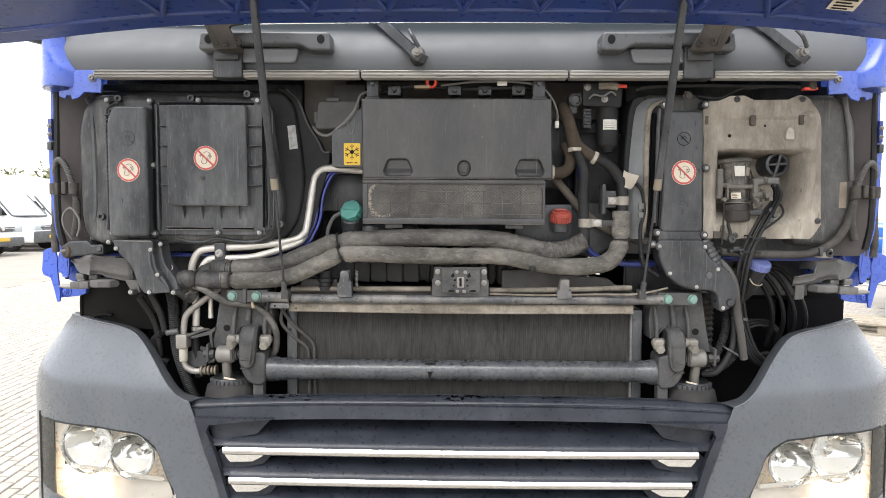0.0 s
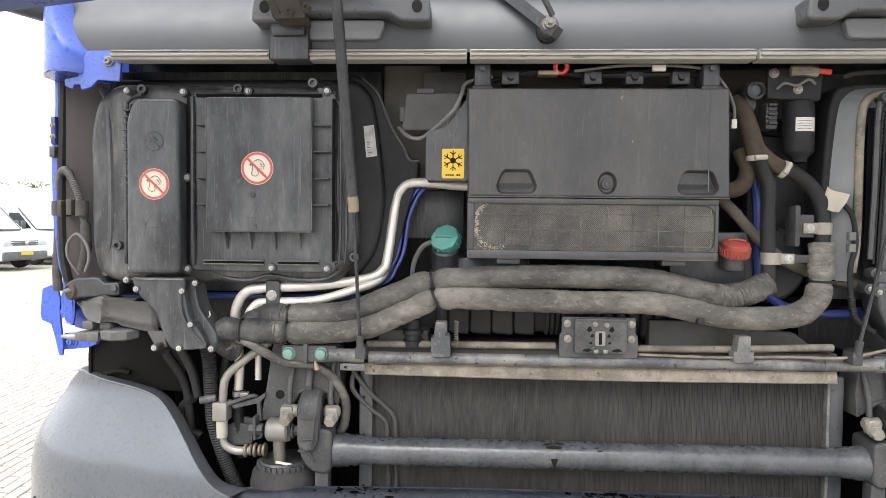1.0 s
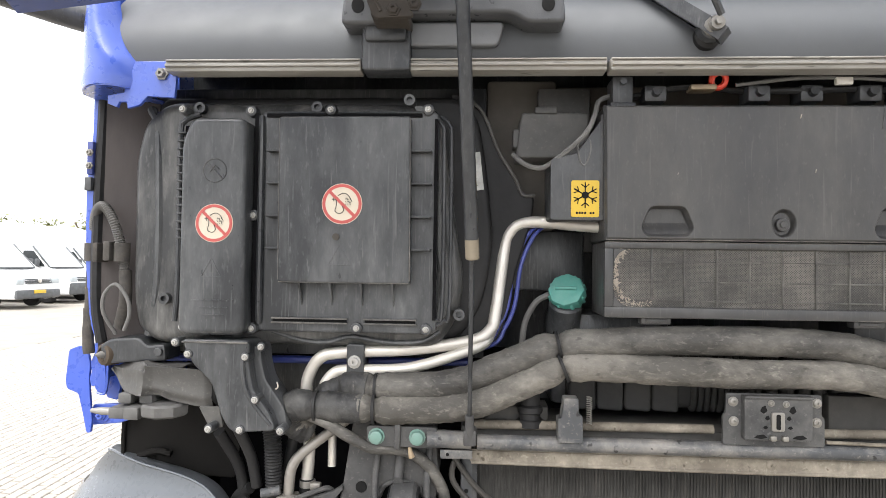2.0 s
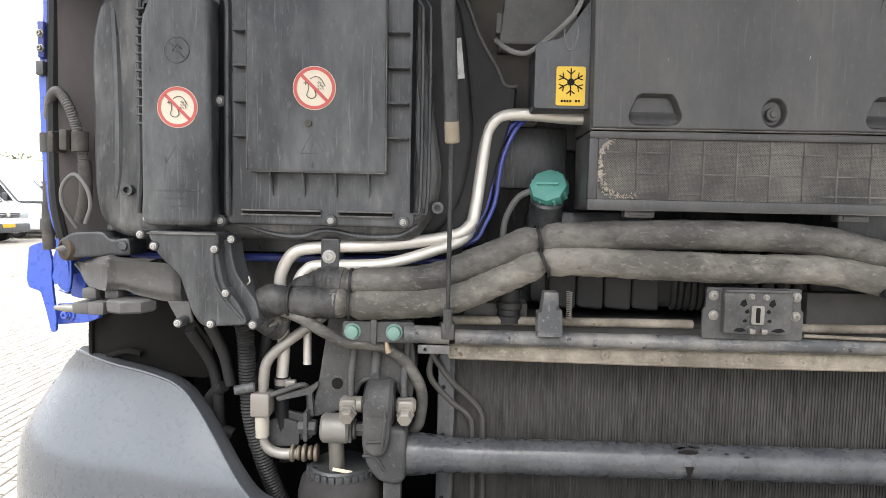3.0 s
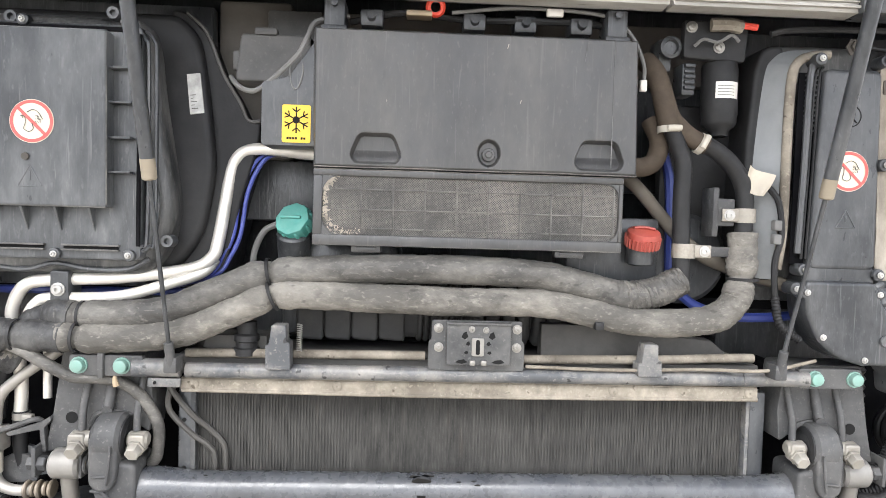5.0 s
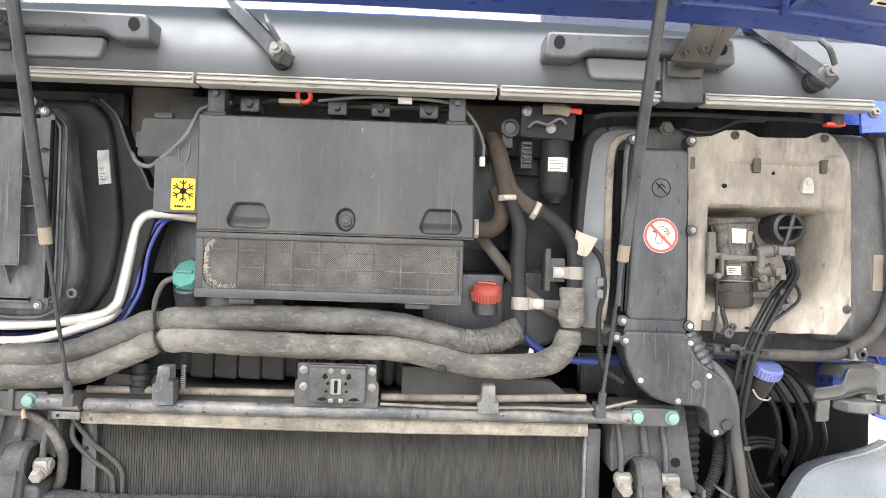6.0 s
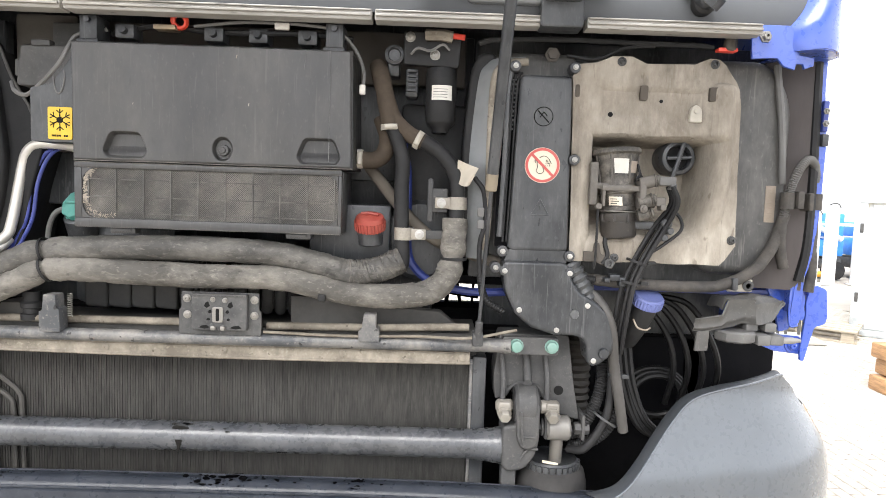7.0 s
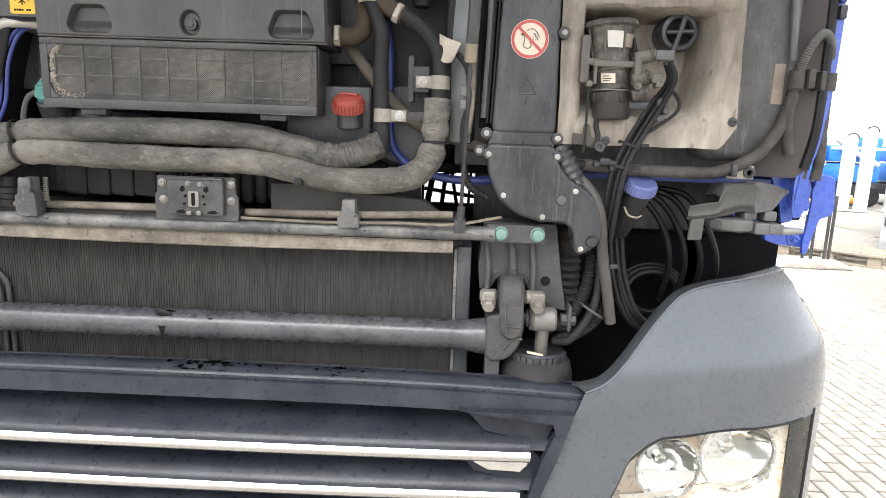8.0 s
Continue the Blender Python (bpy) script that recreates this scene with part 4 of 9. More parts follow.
emboss_mark(body, -0.937, 1.942, 1.79, 0.021, SCUFFED)
for k in range(3):
    bm = B()
    box(bm, -0.975 + 0.01 * k, -0.9 - 0.008 * k, 1.9405, 1.9425, 1.56 - 0.013 * k, 1.5625 - 0.013 * k)
    part("embossed_line", bm, BLACK, body)
for k in range(14):
    bm = B()
    z = 1.86 - k * 0.0145
    box(bm, -1.013, -0.998, 1.955, 1.99, z - 0.0016, z + 0.0016, 0.0006)
    part("rib", bm, BLACK2, duct)
bm = B()
tube(bm, [(-0.985, 1.985, 1.9), (-1.012, 1.98, 1.885), (-1.018, 1.98, 1.85), (-1.018, 1.98, 1.6), (-1.022, 1.98, 1.52)], 0.005, 8, 5)
part("edge_rail", bm, BLACK2, duct)
bm = B()
tube(bm, [(-0.868, 1.982, 1.895), (-0.866, 1.978, 1.84), (-0.866, 1.978, 1.56), (-0.866, 1.982, 1.52)], 0.006, 8, 4)
part("edge_rail", bm, BLACK2, duct)
bm = B()
prism(bm, poly_round([(-0.995, 1.492), (-0.87, 1.492), (-0.872, 1.455), (-0.863, 1.405), (-0.835, 1.37), (-0.82, 1.335), (-0.9, 1.33), (-0.917, 1.354), (-0.938, 1.417), (-0.973, 1.449)], 0.012, 4), 1.948, 2.03, 0.008, 3)
prism(bm, poly_round([(-0.875, 1.48), (-0.858, 1.478), (-0.856, 1.45), (-0.848, 1.42), (-0.813, 1.37), (-0.806, 1.33), (-0.84, 1.33), (-0.87, 1.4)], 0.008, 3), 1.972, 2.03, 0.005, 2)
elbow = part("elbow", bm, BLACK, duct)
bm = B()
tube(bm, [(-0.882, 1.948, 1.462), (-0.88, 1.946, 1.43), (-0.872, 1.946, 1.4), (-0.852, 1.948, 1.37), (-0.83, 1.95, 1.345)], 0.004, 8, 5)
part("ridge", bm, BLACK2, elbow)
bm = B()
box(bm, -0.992, -0.874, 1.944, 1.95, 1.486, 1.489, 0.0012)
part("worn_seam", bm, PALEMARK, elbow, "pale dusty seam")
for x, z in ((-1.008, 1.904), (-1.0, 1.512), (-1.012, 1.484), (-0.855, 1.479), (-0.98, 1.466), (-0.877, 1.463), (-0.858, 1.389), (-0.812, 1.336), (-0.884, 1.336), (-0.94, 1.336)):
    f = 1.962 if z > 1.475 else 1.944
    bm = B()
    prism(bm, circle(x, z, 0.0085, 14), f, f + 0.03, 0.003)
    part("screw_boss", bm, BLACK, duct)
    bm = B()
    screw(bm, x, f, z, 0.0043, 0.005)
    part("screw", bm, SCREWM, duct, "bright screw")

# ---- things at the left of the filter housing ----
relay = thing("relay_box", (-0.345, 2.06, 1.82), "grey relay box with wiring beside filter housing", "relay box")
bm = B()
prism(bm, poly_round([(-0.405, 1.83), (-0.27, 1.83), (-0.27, 1.915), (-0.395, 1.915)], 0.008, 3), 2.035, 2.12, 0.006, 2)
box(bm, -0.41, -0.395, 2.04, 2.07, 1.85, 1.885, 0.003)
box(bm, -0.37, -0.33, 2.03, 2.05, 1.912, 1.925, 0.003)
box(bm, -0.36, -0.26, 2.09, 2.16, 1.92, 1.975, 0.004)
part("housing", bm, mat("grey_relay_plastic", (0.06, 0.06, 0.06), 0.6, dust=0.5, dust_col=(0.15, 0.14, 0.128), dust_scale=9, speck=0.3), relay)
bm = B()
prism(bm, poly_round([(-0.345, 1.712), (-0.25, 1.712), (-0.25, 1.9), (-0.3, 1.83), (-0.345, 1.82)], 0.006, 3), 1.986, 2.09, 0.003)
side = part("bracket_plate", bm, BLACK2, relay)
bm = B()
prism(bm, rrect(-0.309, -0.26, 1.717, 1.782, 0.004, 3), 1.9835, 1.9855)
part("snowflake_sticker", bm, YELLOW, side, "yellow coolant sticker with black snowflake")
bm = B()
cx, cy, cz = -0.2845, 1.9835, 1.756
for k in range(6):
    a = k * math.pi / 3 + math.pi / 2
    tube(bm, [(cx, cy, cz), (cx + 0.0225 * math.cos(a), cy, cz + 0.0225 * math.sin(a))], 0.0012, 6, 0)
    m0 = (cx + 0.0135 * math.cos(a), cy, cz + 0.0135 * math.sin(a))
    for q in (-0.85, 0.85):
        tube(bm, [m0, (m0[0] + 0.009 * math.cos(a + q), cy, m0[2] + 0.009 * math.sin(a + q))], 0.001, 6, 0)
lathe(bm, (cx, cy + 0.001, cz), (0, -1, 0), [(0.0065, 0), (0.0065, 0.0025), (0, 0.0025)], 6)
for k in range(7):
    if k != 4:
        box(bm, -0.3005 + 0.0048 * k, -0.2972 + 0.0048 * k, 1.9825, 1.984, 1.7225, 1.7262)
part("print", bm, INK, side, "black snowflake and a bar of print")
bm = B()
tube(bm, [(-0.41, 2.03, 1.835), (-0.392, 2.01, 1.816), (-0.37, 2.0, 1.806), (-0.35, 1.995, 1.81), (-0.313, 1.985, 1.838), (-0.282, 1.98, 1.869), (-0.268, 1.985, 1.9), (-0.255, 2.0, 1.93), (-0.2, 2.01, 1.945)], 0.0045, 8, 5)
part("cable", bm, LIGHTEDGE, relay, "grey cable")
bm = B()
tube(bm, [(-0.28, 1.982, 1.875), (-0.297, 1.985, 1.85), (-0.293, 1.985, 1.815), (-0.283, 1.985, 1.812), (-0.275, 1.985, 1.84), (-0.28, 1.99, 1.87)], 0.0015, 6, 5)
part("tie", bm, LIGHTEDGE, relay, "thin cable tie")
bm = B()
prism(bm, [(-0.488, 1.769), (-0.463, 1.773), (-0.471, 1.844), (-0.495, 1.841)], 2.0515, 2.0555)
lab = solo("bulkhead_label", bm, mat("grey_scuffed_label", (0.4, 0.4, 0.385), 0.5, var=0.3, scale=60, dust=0.5, dust_col=(0.16, 0.155, 0.145), dust_scale=45), "pale scuffed label on the black bulkhead", "label")
for k in range(5):
    bm = B()
    z, w = 1.779 + 0.006 * k, (0.011, 0.006, 0.01, 0.004, 0.009)[k]
    prism(bm, [(-0.485 - 0.0006 * k, z), (-0.485 - 0.0006 * k + w, z + 0.001), (-0.485 - 0.0006 * k + w, z + 0.0022), (-0.485 - 0.0006 * k, z + 0.0012)], 2.0508, 2.052)
    part("print_line", bm, BROWNPLATE, lab)

# aluminium air-conditioning lines
pipes = thing("aircon_pipe_long", (-0.6, 2.08, 1.45), "bare aluminium refrigerant pipe along the bulkhead", "pipe", "aluminium pipes")
bm = B()
tube(bm, [(-0.23, 2.03, 1.702), (-0.28, 2.055, 1.706), (-0.345, 2.075, 1.713), (-0.388, 2.08, 1.711), (-0.41, 2.08, 1.695), (-0.422, 2.08, 1.66), (-0.438, 2.065, 1.54), (-0.448, 2.055, 1.508), (-0.483, 2.045, 1.488), (-0.595, 2.03, 1.472), (-0.72, 2.025, 1.464), (-0.762, 2.025, 1.454), (-0.785, 2.03, 1.42), (-0.79, 2.035, 1.38), (-0.79, 2.06, 1.28), (-0.797, 2.07, 1.2)], 0.0115, 12, 6)
part("pipe", bm, ALU, pipes)
bm = B()
lathe(bm, (-0.795, 2.07, 1.2), (0, 0, 1), [(0.0125, 0), (0.0155, 0), (0.0155, 0.012), (0.0125, 0.012), (0.0125, 0)], 18)
box(bm, -0.785, -0.765, 2.048, 2.062, 1.199, 1.213, 0.003)
part("union", bm, ALU2, pipes, "pale clamp union")
bm = B()
tube(bm, [(-0.796, 2.07, 1.215), (-0.796, 2.07, 1.15), (-0.79, 2.08, 1.05)], 0.0135, 12, 3)
part("rubber_end", bm, RUBBER, pipes, "black rubber hose end")
p2 = thing("aircon_pipe_short", (-0.6, 2.06, 1.43), "second aluminium refrigerant pipe running below the first", "pipe", "aluminium pipes")
bm = B()
tube(bm, [(-0.445, 2.07, 1.505), (-0.46, 2.05, 1.483), (-0.505, 2.035, 1.465), (-0.6, 2.022, 1.438), (-0.71, 2.018, 1.433), (-0.737, 2.018, 1.425), (-0.755, 2.02, 1.397), (-0.76, 2.03, 1.35)], 0.0105, 12, 6)
tube(bm, [(-0.748, 2.07, 1.34), (-0.748, 2.07, 1.24)], 0.008, 10, 0)
part("pipe", bm, ALU, p2)
bm = B()
for d in (0.0, 0.013):
    tube(bm, [(-0.352 + d, 2.1, 1.712), (-0.379 + d, 2.085, 1.687), (-0.403 + d, 2.082, 1.631), (-0.414 + d, 2.08, 1.555), (-0.432 + d, 2.078, 1.511), (-0.455 + d, 2.075, 1.478), (-0.52, 2.08 + d, 1.452)], 0.0042, 8, 5)
solo("blue_air_line", bm, PIPEBLUE, "pair of thin blue air lines behind the aluminium pipes", "air line")
bm = B()
prism(bm, rrect(-0.71, -0.678, 1.416, 1.482, 0.004, 3), 2.005, 2.05, 0.003)
cl = solo("pipe_clamp", bm, BLACK2, "black clamp holding the aluminium pipes", "clamp")
bm = B()
screw(bm, -0.695, 2.005, 1.45, 0.009, 0.008)
part("screw", bm, SCREWM, cl)
lower = thing("aircon_hose_fitting", (-0.8, 2.05, 1.1), "aluminium angled pipe with brass hose fitting", "pipe fitting", "aluminium pipes")
bm = B()
tube(bm, [(-0.7, 2.06, 1.345), (-0.735, 2.05, 1.32), (-0.79, 2.045, 1.278), (-0.815, 2.04, 1.25), (-0.822, 2.04, 1.21), (-0.825, 2.04, 1.12), (-0.817, 2.04, 1.09), (-0.79, 2.04, 1.077), (-0.755, 2.04, 1.079)], 0.01, 12, 6)
part("pipe", bm, ALU2, lower)
bm = B()
prism(bm, poly_round([(-0.81, 1.158), (-0.77, 1.147), (-0.732, 1.14), (-0.738, 1.097), (-0.815, 1.085), (-0.812, 1.1), (-0.79, 1.105), (-0.786, 1.13), (-0.808, 1.138)], 0.006, 3), 2.068, 2.076, 0.002)
part("support_plate", bm, BLACK2, lower, "black notched support plate")
bm = B()
prism(bm, poly_round([(-0.795, 1.188), (-0.735, 1.208), (-0.717, 1.22), (-0.716, 1.212), (-0.728, 1.198), (-0.724, 1.155), (-0.732, 1.155), (-0.736, 1.195), (-0.79, 1.182)], 0.002, 2), 2.022, 2.034, 0.001)
part("strap", bm, IRON, lower, "grey bent strap")
bm = B()
box(bm, -0.842, -0.806, 2.02, 2.06, 1.15, 1.195, 0.005)
part("joint_block", bm, ALU2, lower)
bm = B()
cyl(bm, (-0.826, 2.04, 1.15), (-0.826, 2.04, 1.108), 0.0145, edge=0.002)
part("white_sleeve", bm, CREAM, lower)
bm = B()
for k in range(5):
    cyl(bm, (-0.77 + k * 0.011, 2.04, 1.079 + k * 0.0005), (-0.763 + k * 0.011, 2.04, 1.079 + k * 0.0005), 0.0165 - 0.001 * (k % 2) * 3, seg=14, edge=0.002)
part("coupling", bm, mat("brass_fitting", (0.16, 0.13, 0.095), 0.5, metal=0.4, dust=0.7), lower, "dull brass coupling")


# ---- cabin filter housing in the middle ----
house = thing("cabin_filter_housing", (0.02, 2.02, 1.54), "dark grey plastic filter housing with intake grille", "filter housing")
def pocket_outline(x, z, w, h):
    """Clockwise outline of a grip pocket: a trapezium with round corners."""
    return poly_round([(x + a * w, z + b * h) for a, b in ((-1, -0.45), (-0.66, 1), (0.66, 1), (1, -0.45), (0.8, -1), (-0.8, -1))], 0.012, 5)


POCKETS = [pocket_outline(-0.146, 1.71, 0.046, 0.027), pocket_outline(0.242, 1.71, 0.046, 0.027)]


def inside_depth(x, z, poly):
    """Distance inside a polygon that runs clockwise, negative outside."""
    d = 1e9
    for a, b in zip(poly, poly[1:] + poly[:1]):
        ex, ez = b[0] - a[0], b[1] - a[1]
        d = min(d, ((x - a[0]) * ez - (z - a[1]) * ex) / math.hypot(ex, ez))
    return d


def lid_pt(u, v):
    x0, x1 = -0.252 - 0.003 * v, 0.311 - 0.006 * v
    x = x0 + (x1 - x0) * u
    z = 1.676 + 0.237 * v
    edge = min(x - x0, x1 - x, z - 1.676, 1.913 - z)
    y = 1.966 + 0.008 * (1 - ease(edge / 0.006)) ** 2
    for p in POCKETS:
        y += 0.02 * ease(inside_depth(x, z, p) / 0.0055) * (0.45 + 0.55 * ease((z - 1.684) / 0.03))
    rr = math.hypot((x - 0.049) / 0.021, (z - 1.708) / 0.025)
    y += 0.012 * ease((1 - rr) / 0.25)
    return (x, y, z)


bm = B()
sheet(bm, lid_pt, 520, 200)
prism(bm, poly_round([(-0.252, 1.676), (0.311, 1.676), (0.305, 1.913), (-0.255, 1.913)], 0.004, 3), 1.985, 2.12)
for e in (0, 1):
    sheet(bm, lambda u, v: Vector(lid_pt(u, e)).lerp(Vector((lid_pt(u, e)[0], 1.99, lid_pt(u, e)[2])), v), 20, 1)
    sheet(bm, lambda u, v: Vector(lid_pt(e, u)).lerp(Vector((lid_pt(e, u)[0], 1.99, lid_pt(e, u)[2])), v), 20, 1)
lid = part("lid", bm, LID, house, "plain dark grey lid with two grip pockets")
bm = B()
prism(bm, circle(0.049, 1.706, 0.0115, 20), 1.969, 1.985, 0.002)
prism(bm, circle(0.049, 1.706, 0.0062, 16), 1.966, 1.98, 0.0015)
part("quarter_turn_lock", bm, LID, lid)
for x, z, w, dz in ((0.075, 1.888, 0.0012, 0.007), (0.1, 1.795, 0.001, 0.006), (0.262, 1.69, 0.0012, 0.22), (0.21, 1.87, 0.0008, 0.04), (-0.13, 1.79, 0.0008, 0.004)):
    bm = B()
    prism(bm, [(x, z), (x + w, z), (x + w * 1.8 + dz * 0.12, z + dz), (x + w * 0.6 + dz * 0.12, z + dz)] if dz < 0.1 else [(x, z), (x + w * 1.3, z), (x + w * 0.8, z + dz * 0.5), (x + w, z + dz), (x + w * 0.3, z + dz)], 1.9649, 1.9665)
    part("scratch", bm, STREAK if dz > 0.03 else CRUST, lid, "pale scratch or dried drip")
bm = B()
prism(bm, poly_round([(-0.252, 1.542), (0.29, 1.542), (0.292, 1.674), (-0.252, 1.674)], 0.006, 3), 1.984, 2.1, 0.003, 2)
lowbox = part("grille_frame", bm, LID, house)
bm = B()
for x0, x1, z0, z1 in ((-0.252, 0.29, 1.662, 1.674), (-0.252, 0.29, 1.542, 1.561), (-0.252, -0.236, 1.56, 1.663), (0.282, 0.29, 1.56, 1.663)):
    box(bm, x0, x1, 1.9725, 1.986, z0, z1, 0.003)
for sx, sz, r in ((-1, -1, 0.03), (-1, 1, 0.03), (1, -1, 0.024), (1, 1, 0.024)):
    cx, cz = (-0.236 if sx < 0 else 0.282), (1.561 if sz < 0 else 1.662)
    o = [(cx, cz)] + [(cx - sx * r * (1 - math.cos(a * math.pi / 12)), cz - sz * r * (1 - math.sin(a * math.pi / 12))) for a in range(7)]
    prism(bm, o if sx * sz < 0 else o[::-1], 1.9735, 1.985)
part("grille_rim", bm, LID, house)
for x0, x1, y, z in ((-0.25, 0.31, 1.9685, 1.6775), (-0.25, 0.288, 1.974, 1.6735), (-0.25, 0.288, 1.974, 1.5435)):
    bm = B()
    tube(bm, [(x0 + (x1 - x0) * k / 12, y, z + 0.0004 * math.sin(k * 5)) for k in range(13)], 0.0011, 5, 1)
    part("worn_edge", bm, PALEMARK, house, "pale edge line")
for k in range(10):
    bm = B()
    x = -0.225 + k * 0.0555
    box(bm, x - 0.0013, x + 0.0013, 1.9765, 1.985, 1.562, 1.662, 0.0005)
    part("upright_bar", bm, PALEMARK, lowbox)
for z in (1.572, 1.605, 1.64):
    bm = B()
    box(bm, -0.236, 0.282, 1.9765, 1.985, z - 0.0012, z + 0.0012, 0.0004)
    part("cross_bar", bm, PALEMARK, lowbox)
bm = B()
GX0, GX1, GZ0, GZ1 = -0.236, 0.282, 1.561, 1.663
for d in (-1, 1):
    for k in range(int((GX1 - GX0 + GZ1 - GZ0) / 0.0042)):
        c = GX0 + 0.002 + k * 0.0042 - (GZ1 - GZ0 if d > 0 else 0)
        lo, hi = (max(0, GX0 - c), min(GZ1 - GZ0, GX1 - c)) if d > 0 else (max(0, c - GX1), min(GZ1 - GZ0, c - GX0))
        if hi - lo < 0.002:
            continue
        y = 1.979 if d > 0 else 1.9795
        w = 0.0007
        ring = [bm.verts.new((c + d * h + q, yy, GZ0 + h)) for h in (lo, hi) for q, yy in ((-w, y), (w, y), (w, y + 0.0016), (-w, y + 0.0016))]
        for a in range(4):
            b = (a + 1) % 4
            bm.faces.new((ring[a], ring[b], ring[4 + b], ring[4 + a]))
part("fine_mesh", bm, MESHM, lowbox, "fine dusty wire mesh")
bm = B()
arc = smooth_path([(-0.219, 1.9765, 1.66), (-0.23, 1.9765, 1.648), (-0.231, 1.9765, 1.62), (-0.231, 1.9765, 1.6), (-0.222, 1.9765, 1.58), (-0.205, 1.9765, 1.568), (-0.17, 1.9765, 1.564)], 8)
for k in range(230):
    t = random.random() ** 1.5
    p = arc[int(t * (len(arc) - 1))]
    q = Vector((random.gauss(0, 0.0034), random.uniform(-0.0015, 0.001), random.gauss(0, 0.0034)))
    bmesh.ops.create_icosphere(bm, subdivisions=1, radius=random.uniform(0.0008, 0.0034 - 0.0018 * t), matrix=Matrix.Translation(p + q) @ Matrix.Rotation(k, 4, "Y") @ Matrix.Diagonal((0.6, 0.5, 1.7, 1)))
part("dirt_crust", bm, CRUST, lowbox, "dried white dirt")
for x in (-0.16, 0.2):
    bm = B()
    box(bm, x - 0.026, x + 0.026, 1.985, 2.01, 1.53, 1.545, 0.003)
    box(bm, x - 0.018, x + 0.018, 1.983, 1.99, 1.534, 1.54, 0.001)
    part("clip", bm, LID, house)
for x in (-0.222, 0.268):
    bm = B()
    box(bm, x - 0.018, x + 0.018, 1.975, 2.03, 1.905, 1.965, 0.004)
    cyl(bm, (x, 1.976, 1.955), (x, 1.968, 1.955), 0.006, seg=10)
    box(bm, x - 0.022, x + 0.022, 1.97, 1.985, 1.9, 1.918, 0.003)
    part("hinge", bm, BLACK2, house)
bm = B()
box(bm, -0.258, -0.25, 1.985, 2.02, 1.72, 1.9, 0.003)
part("side_flange", bm, LID, house)

# wiring above the housing
loom = thing("wiring_loom", (0.0, 2.05, 1.94), "dark wiring loom under the cowl", "wiring")
bm = B()
tube(bm, [(-0.2, 2.03, 1.94), (-0.1, 2.01, 1.955), (0.0, 2.02, 1.95), (0.1, 2.0, 1.945), (0.2, 2.01, 1.95), (0.3, 2.02, 1.945)], 0.006, 8, 5)
part("cable", bm, RUBBER, loom)
bm = B()
tube(bm, [(-0.02, 2.0, 1.955), (0.1, 1.99, 1.965), (0.25, 1.995, 1.96), (0.3, 2.0, 1.93), (0.325, 2.0, 1.88), (0.325, 1.995, 1.84)], 0.0035, 8, 5)
part("cable", bm, LIGHTEDGE, loom)
for x in (-0.16, 0.02, 0.11, 0.21):
    bm = B()
    box(bm, x - 0.02, x + 0.02, 1.995, 2.04, 1.925, 1.955, 0.005)
    cyl(bm, (x, 1.995, 1.94), (x, 1.985, 1.942), 0.008, seg=10)
    part("connector", bm, BLACK2, loom)
bm = B()
lathe(bm, (-0.05, 2.005, 1.966), (0.1, -1, -0.4), [(0.009, 0), (0.017, 0.0), (0.018, 0.008), (0.014, 0.012), (0.009, 0.01), (0.009, 0)], 18)
part("red_ring", bm, mat("bright_red", (0.65, 0.06, 0.03), 0.4), loom, "bright red ring")
bm = B()
box(bm, 0.145, 0.175, 1.985, 1.995, 1.952, 1.966, 0.003)
part("white_connector", bm, WHITE, loom)
bm = B()
box(bm, -0.1, -0.055, 1.99, 2.02, 1.945, 1.955, 0.002)
part("copper_bracket", bm, mat("tan_metal", (0.3, 0.22, 0.13), 0.5, metal=0.4, dust=0.5), loom)
bm = B()
box(bm, 0.318, 0.33, 1.99, 2.0, 1.83, 1.85, 0.002)
part("white_connector", bm, WHITE, loom)

# ---- reservoirs ----
g = thing("coolant_reservoir", (-0.2, 2.12, 1.45), "black coolant reservoir with green screw cap", "reservoir")
bm = B()
box(bm, -0.33, -0.1, 2.11, 2.25, 1.36, 1.54, 0.015)
cyl(bm, (-0.306, 2.12, 1.5), (-0.304, 2.085, 1.56), 0.032, edge=0.004)
box(bm, -0.43, -0.26, 2.15, 2.19, 1.58, 1.7, 0.006)
part("tank", bm, BLACK, g)
bm = B()
ax = Vector((-0.28, -0.85, 0.5)).normalized()
o = Vector((-0.302, 2.082, 1.58))
lathe(bm, o, ax, [(0.031, -0.018), (0.0355, -0.014), (0.0365, 0.006), (0.034, 0.012), (0.026, 0.015), (0.0, 0.0155)], 8)
greencap = part("green_cap", bm, GREEN, g, "green ribbed screw cap")
q = ax.to_track_quat("Z", "Y").to_matrix()
for k in range(8):
    a = (k + 0.5) * math.tau / 8
    c0 = o + q @ Vector((0.033 * math.cos(a), 0.033 * math.sin(a), 0))
    bm = B()
    cyl(bm, c0 - ax * 0.013, c0 + ax * 0.007, 0.0045, 0.0035, seg=8, edge=0.0015)
    part("grip_rib", bm, GREEN, greencap)
bm = B()
tube(bm, [o + ax * 0.017 + q @ Vector((-0.02, 0, 0)), o + ax * 0.0185, o + ax * 0.017 + q @ Vector((0.02, 0, 0))], 0.0035, 6, 3)
part("grip_bar", bm, GREEN, greencap)
bm = B()
tube(bm, [(-0.335, 2.09, 1.575), (-0.36, 2.09, 1.56), (-0.38, 2.1, 1.52), (-0.385, 2.11, 1.47)], 0.006, 8, 5)
part("hose", bm, LIGHTEDGE, g)

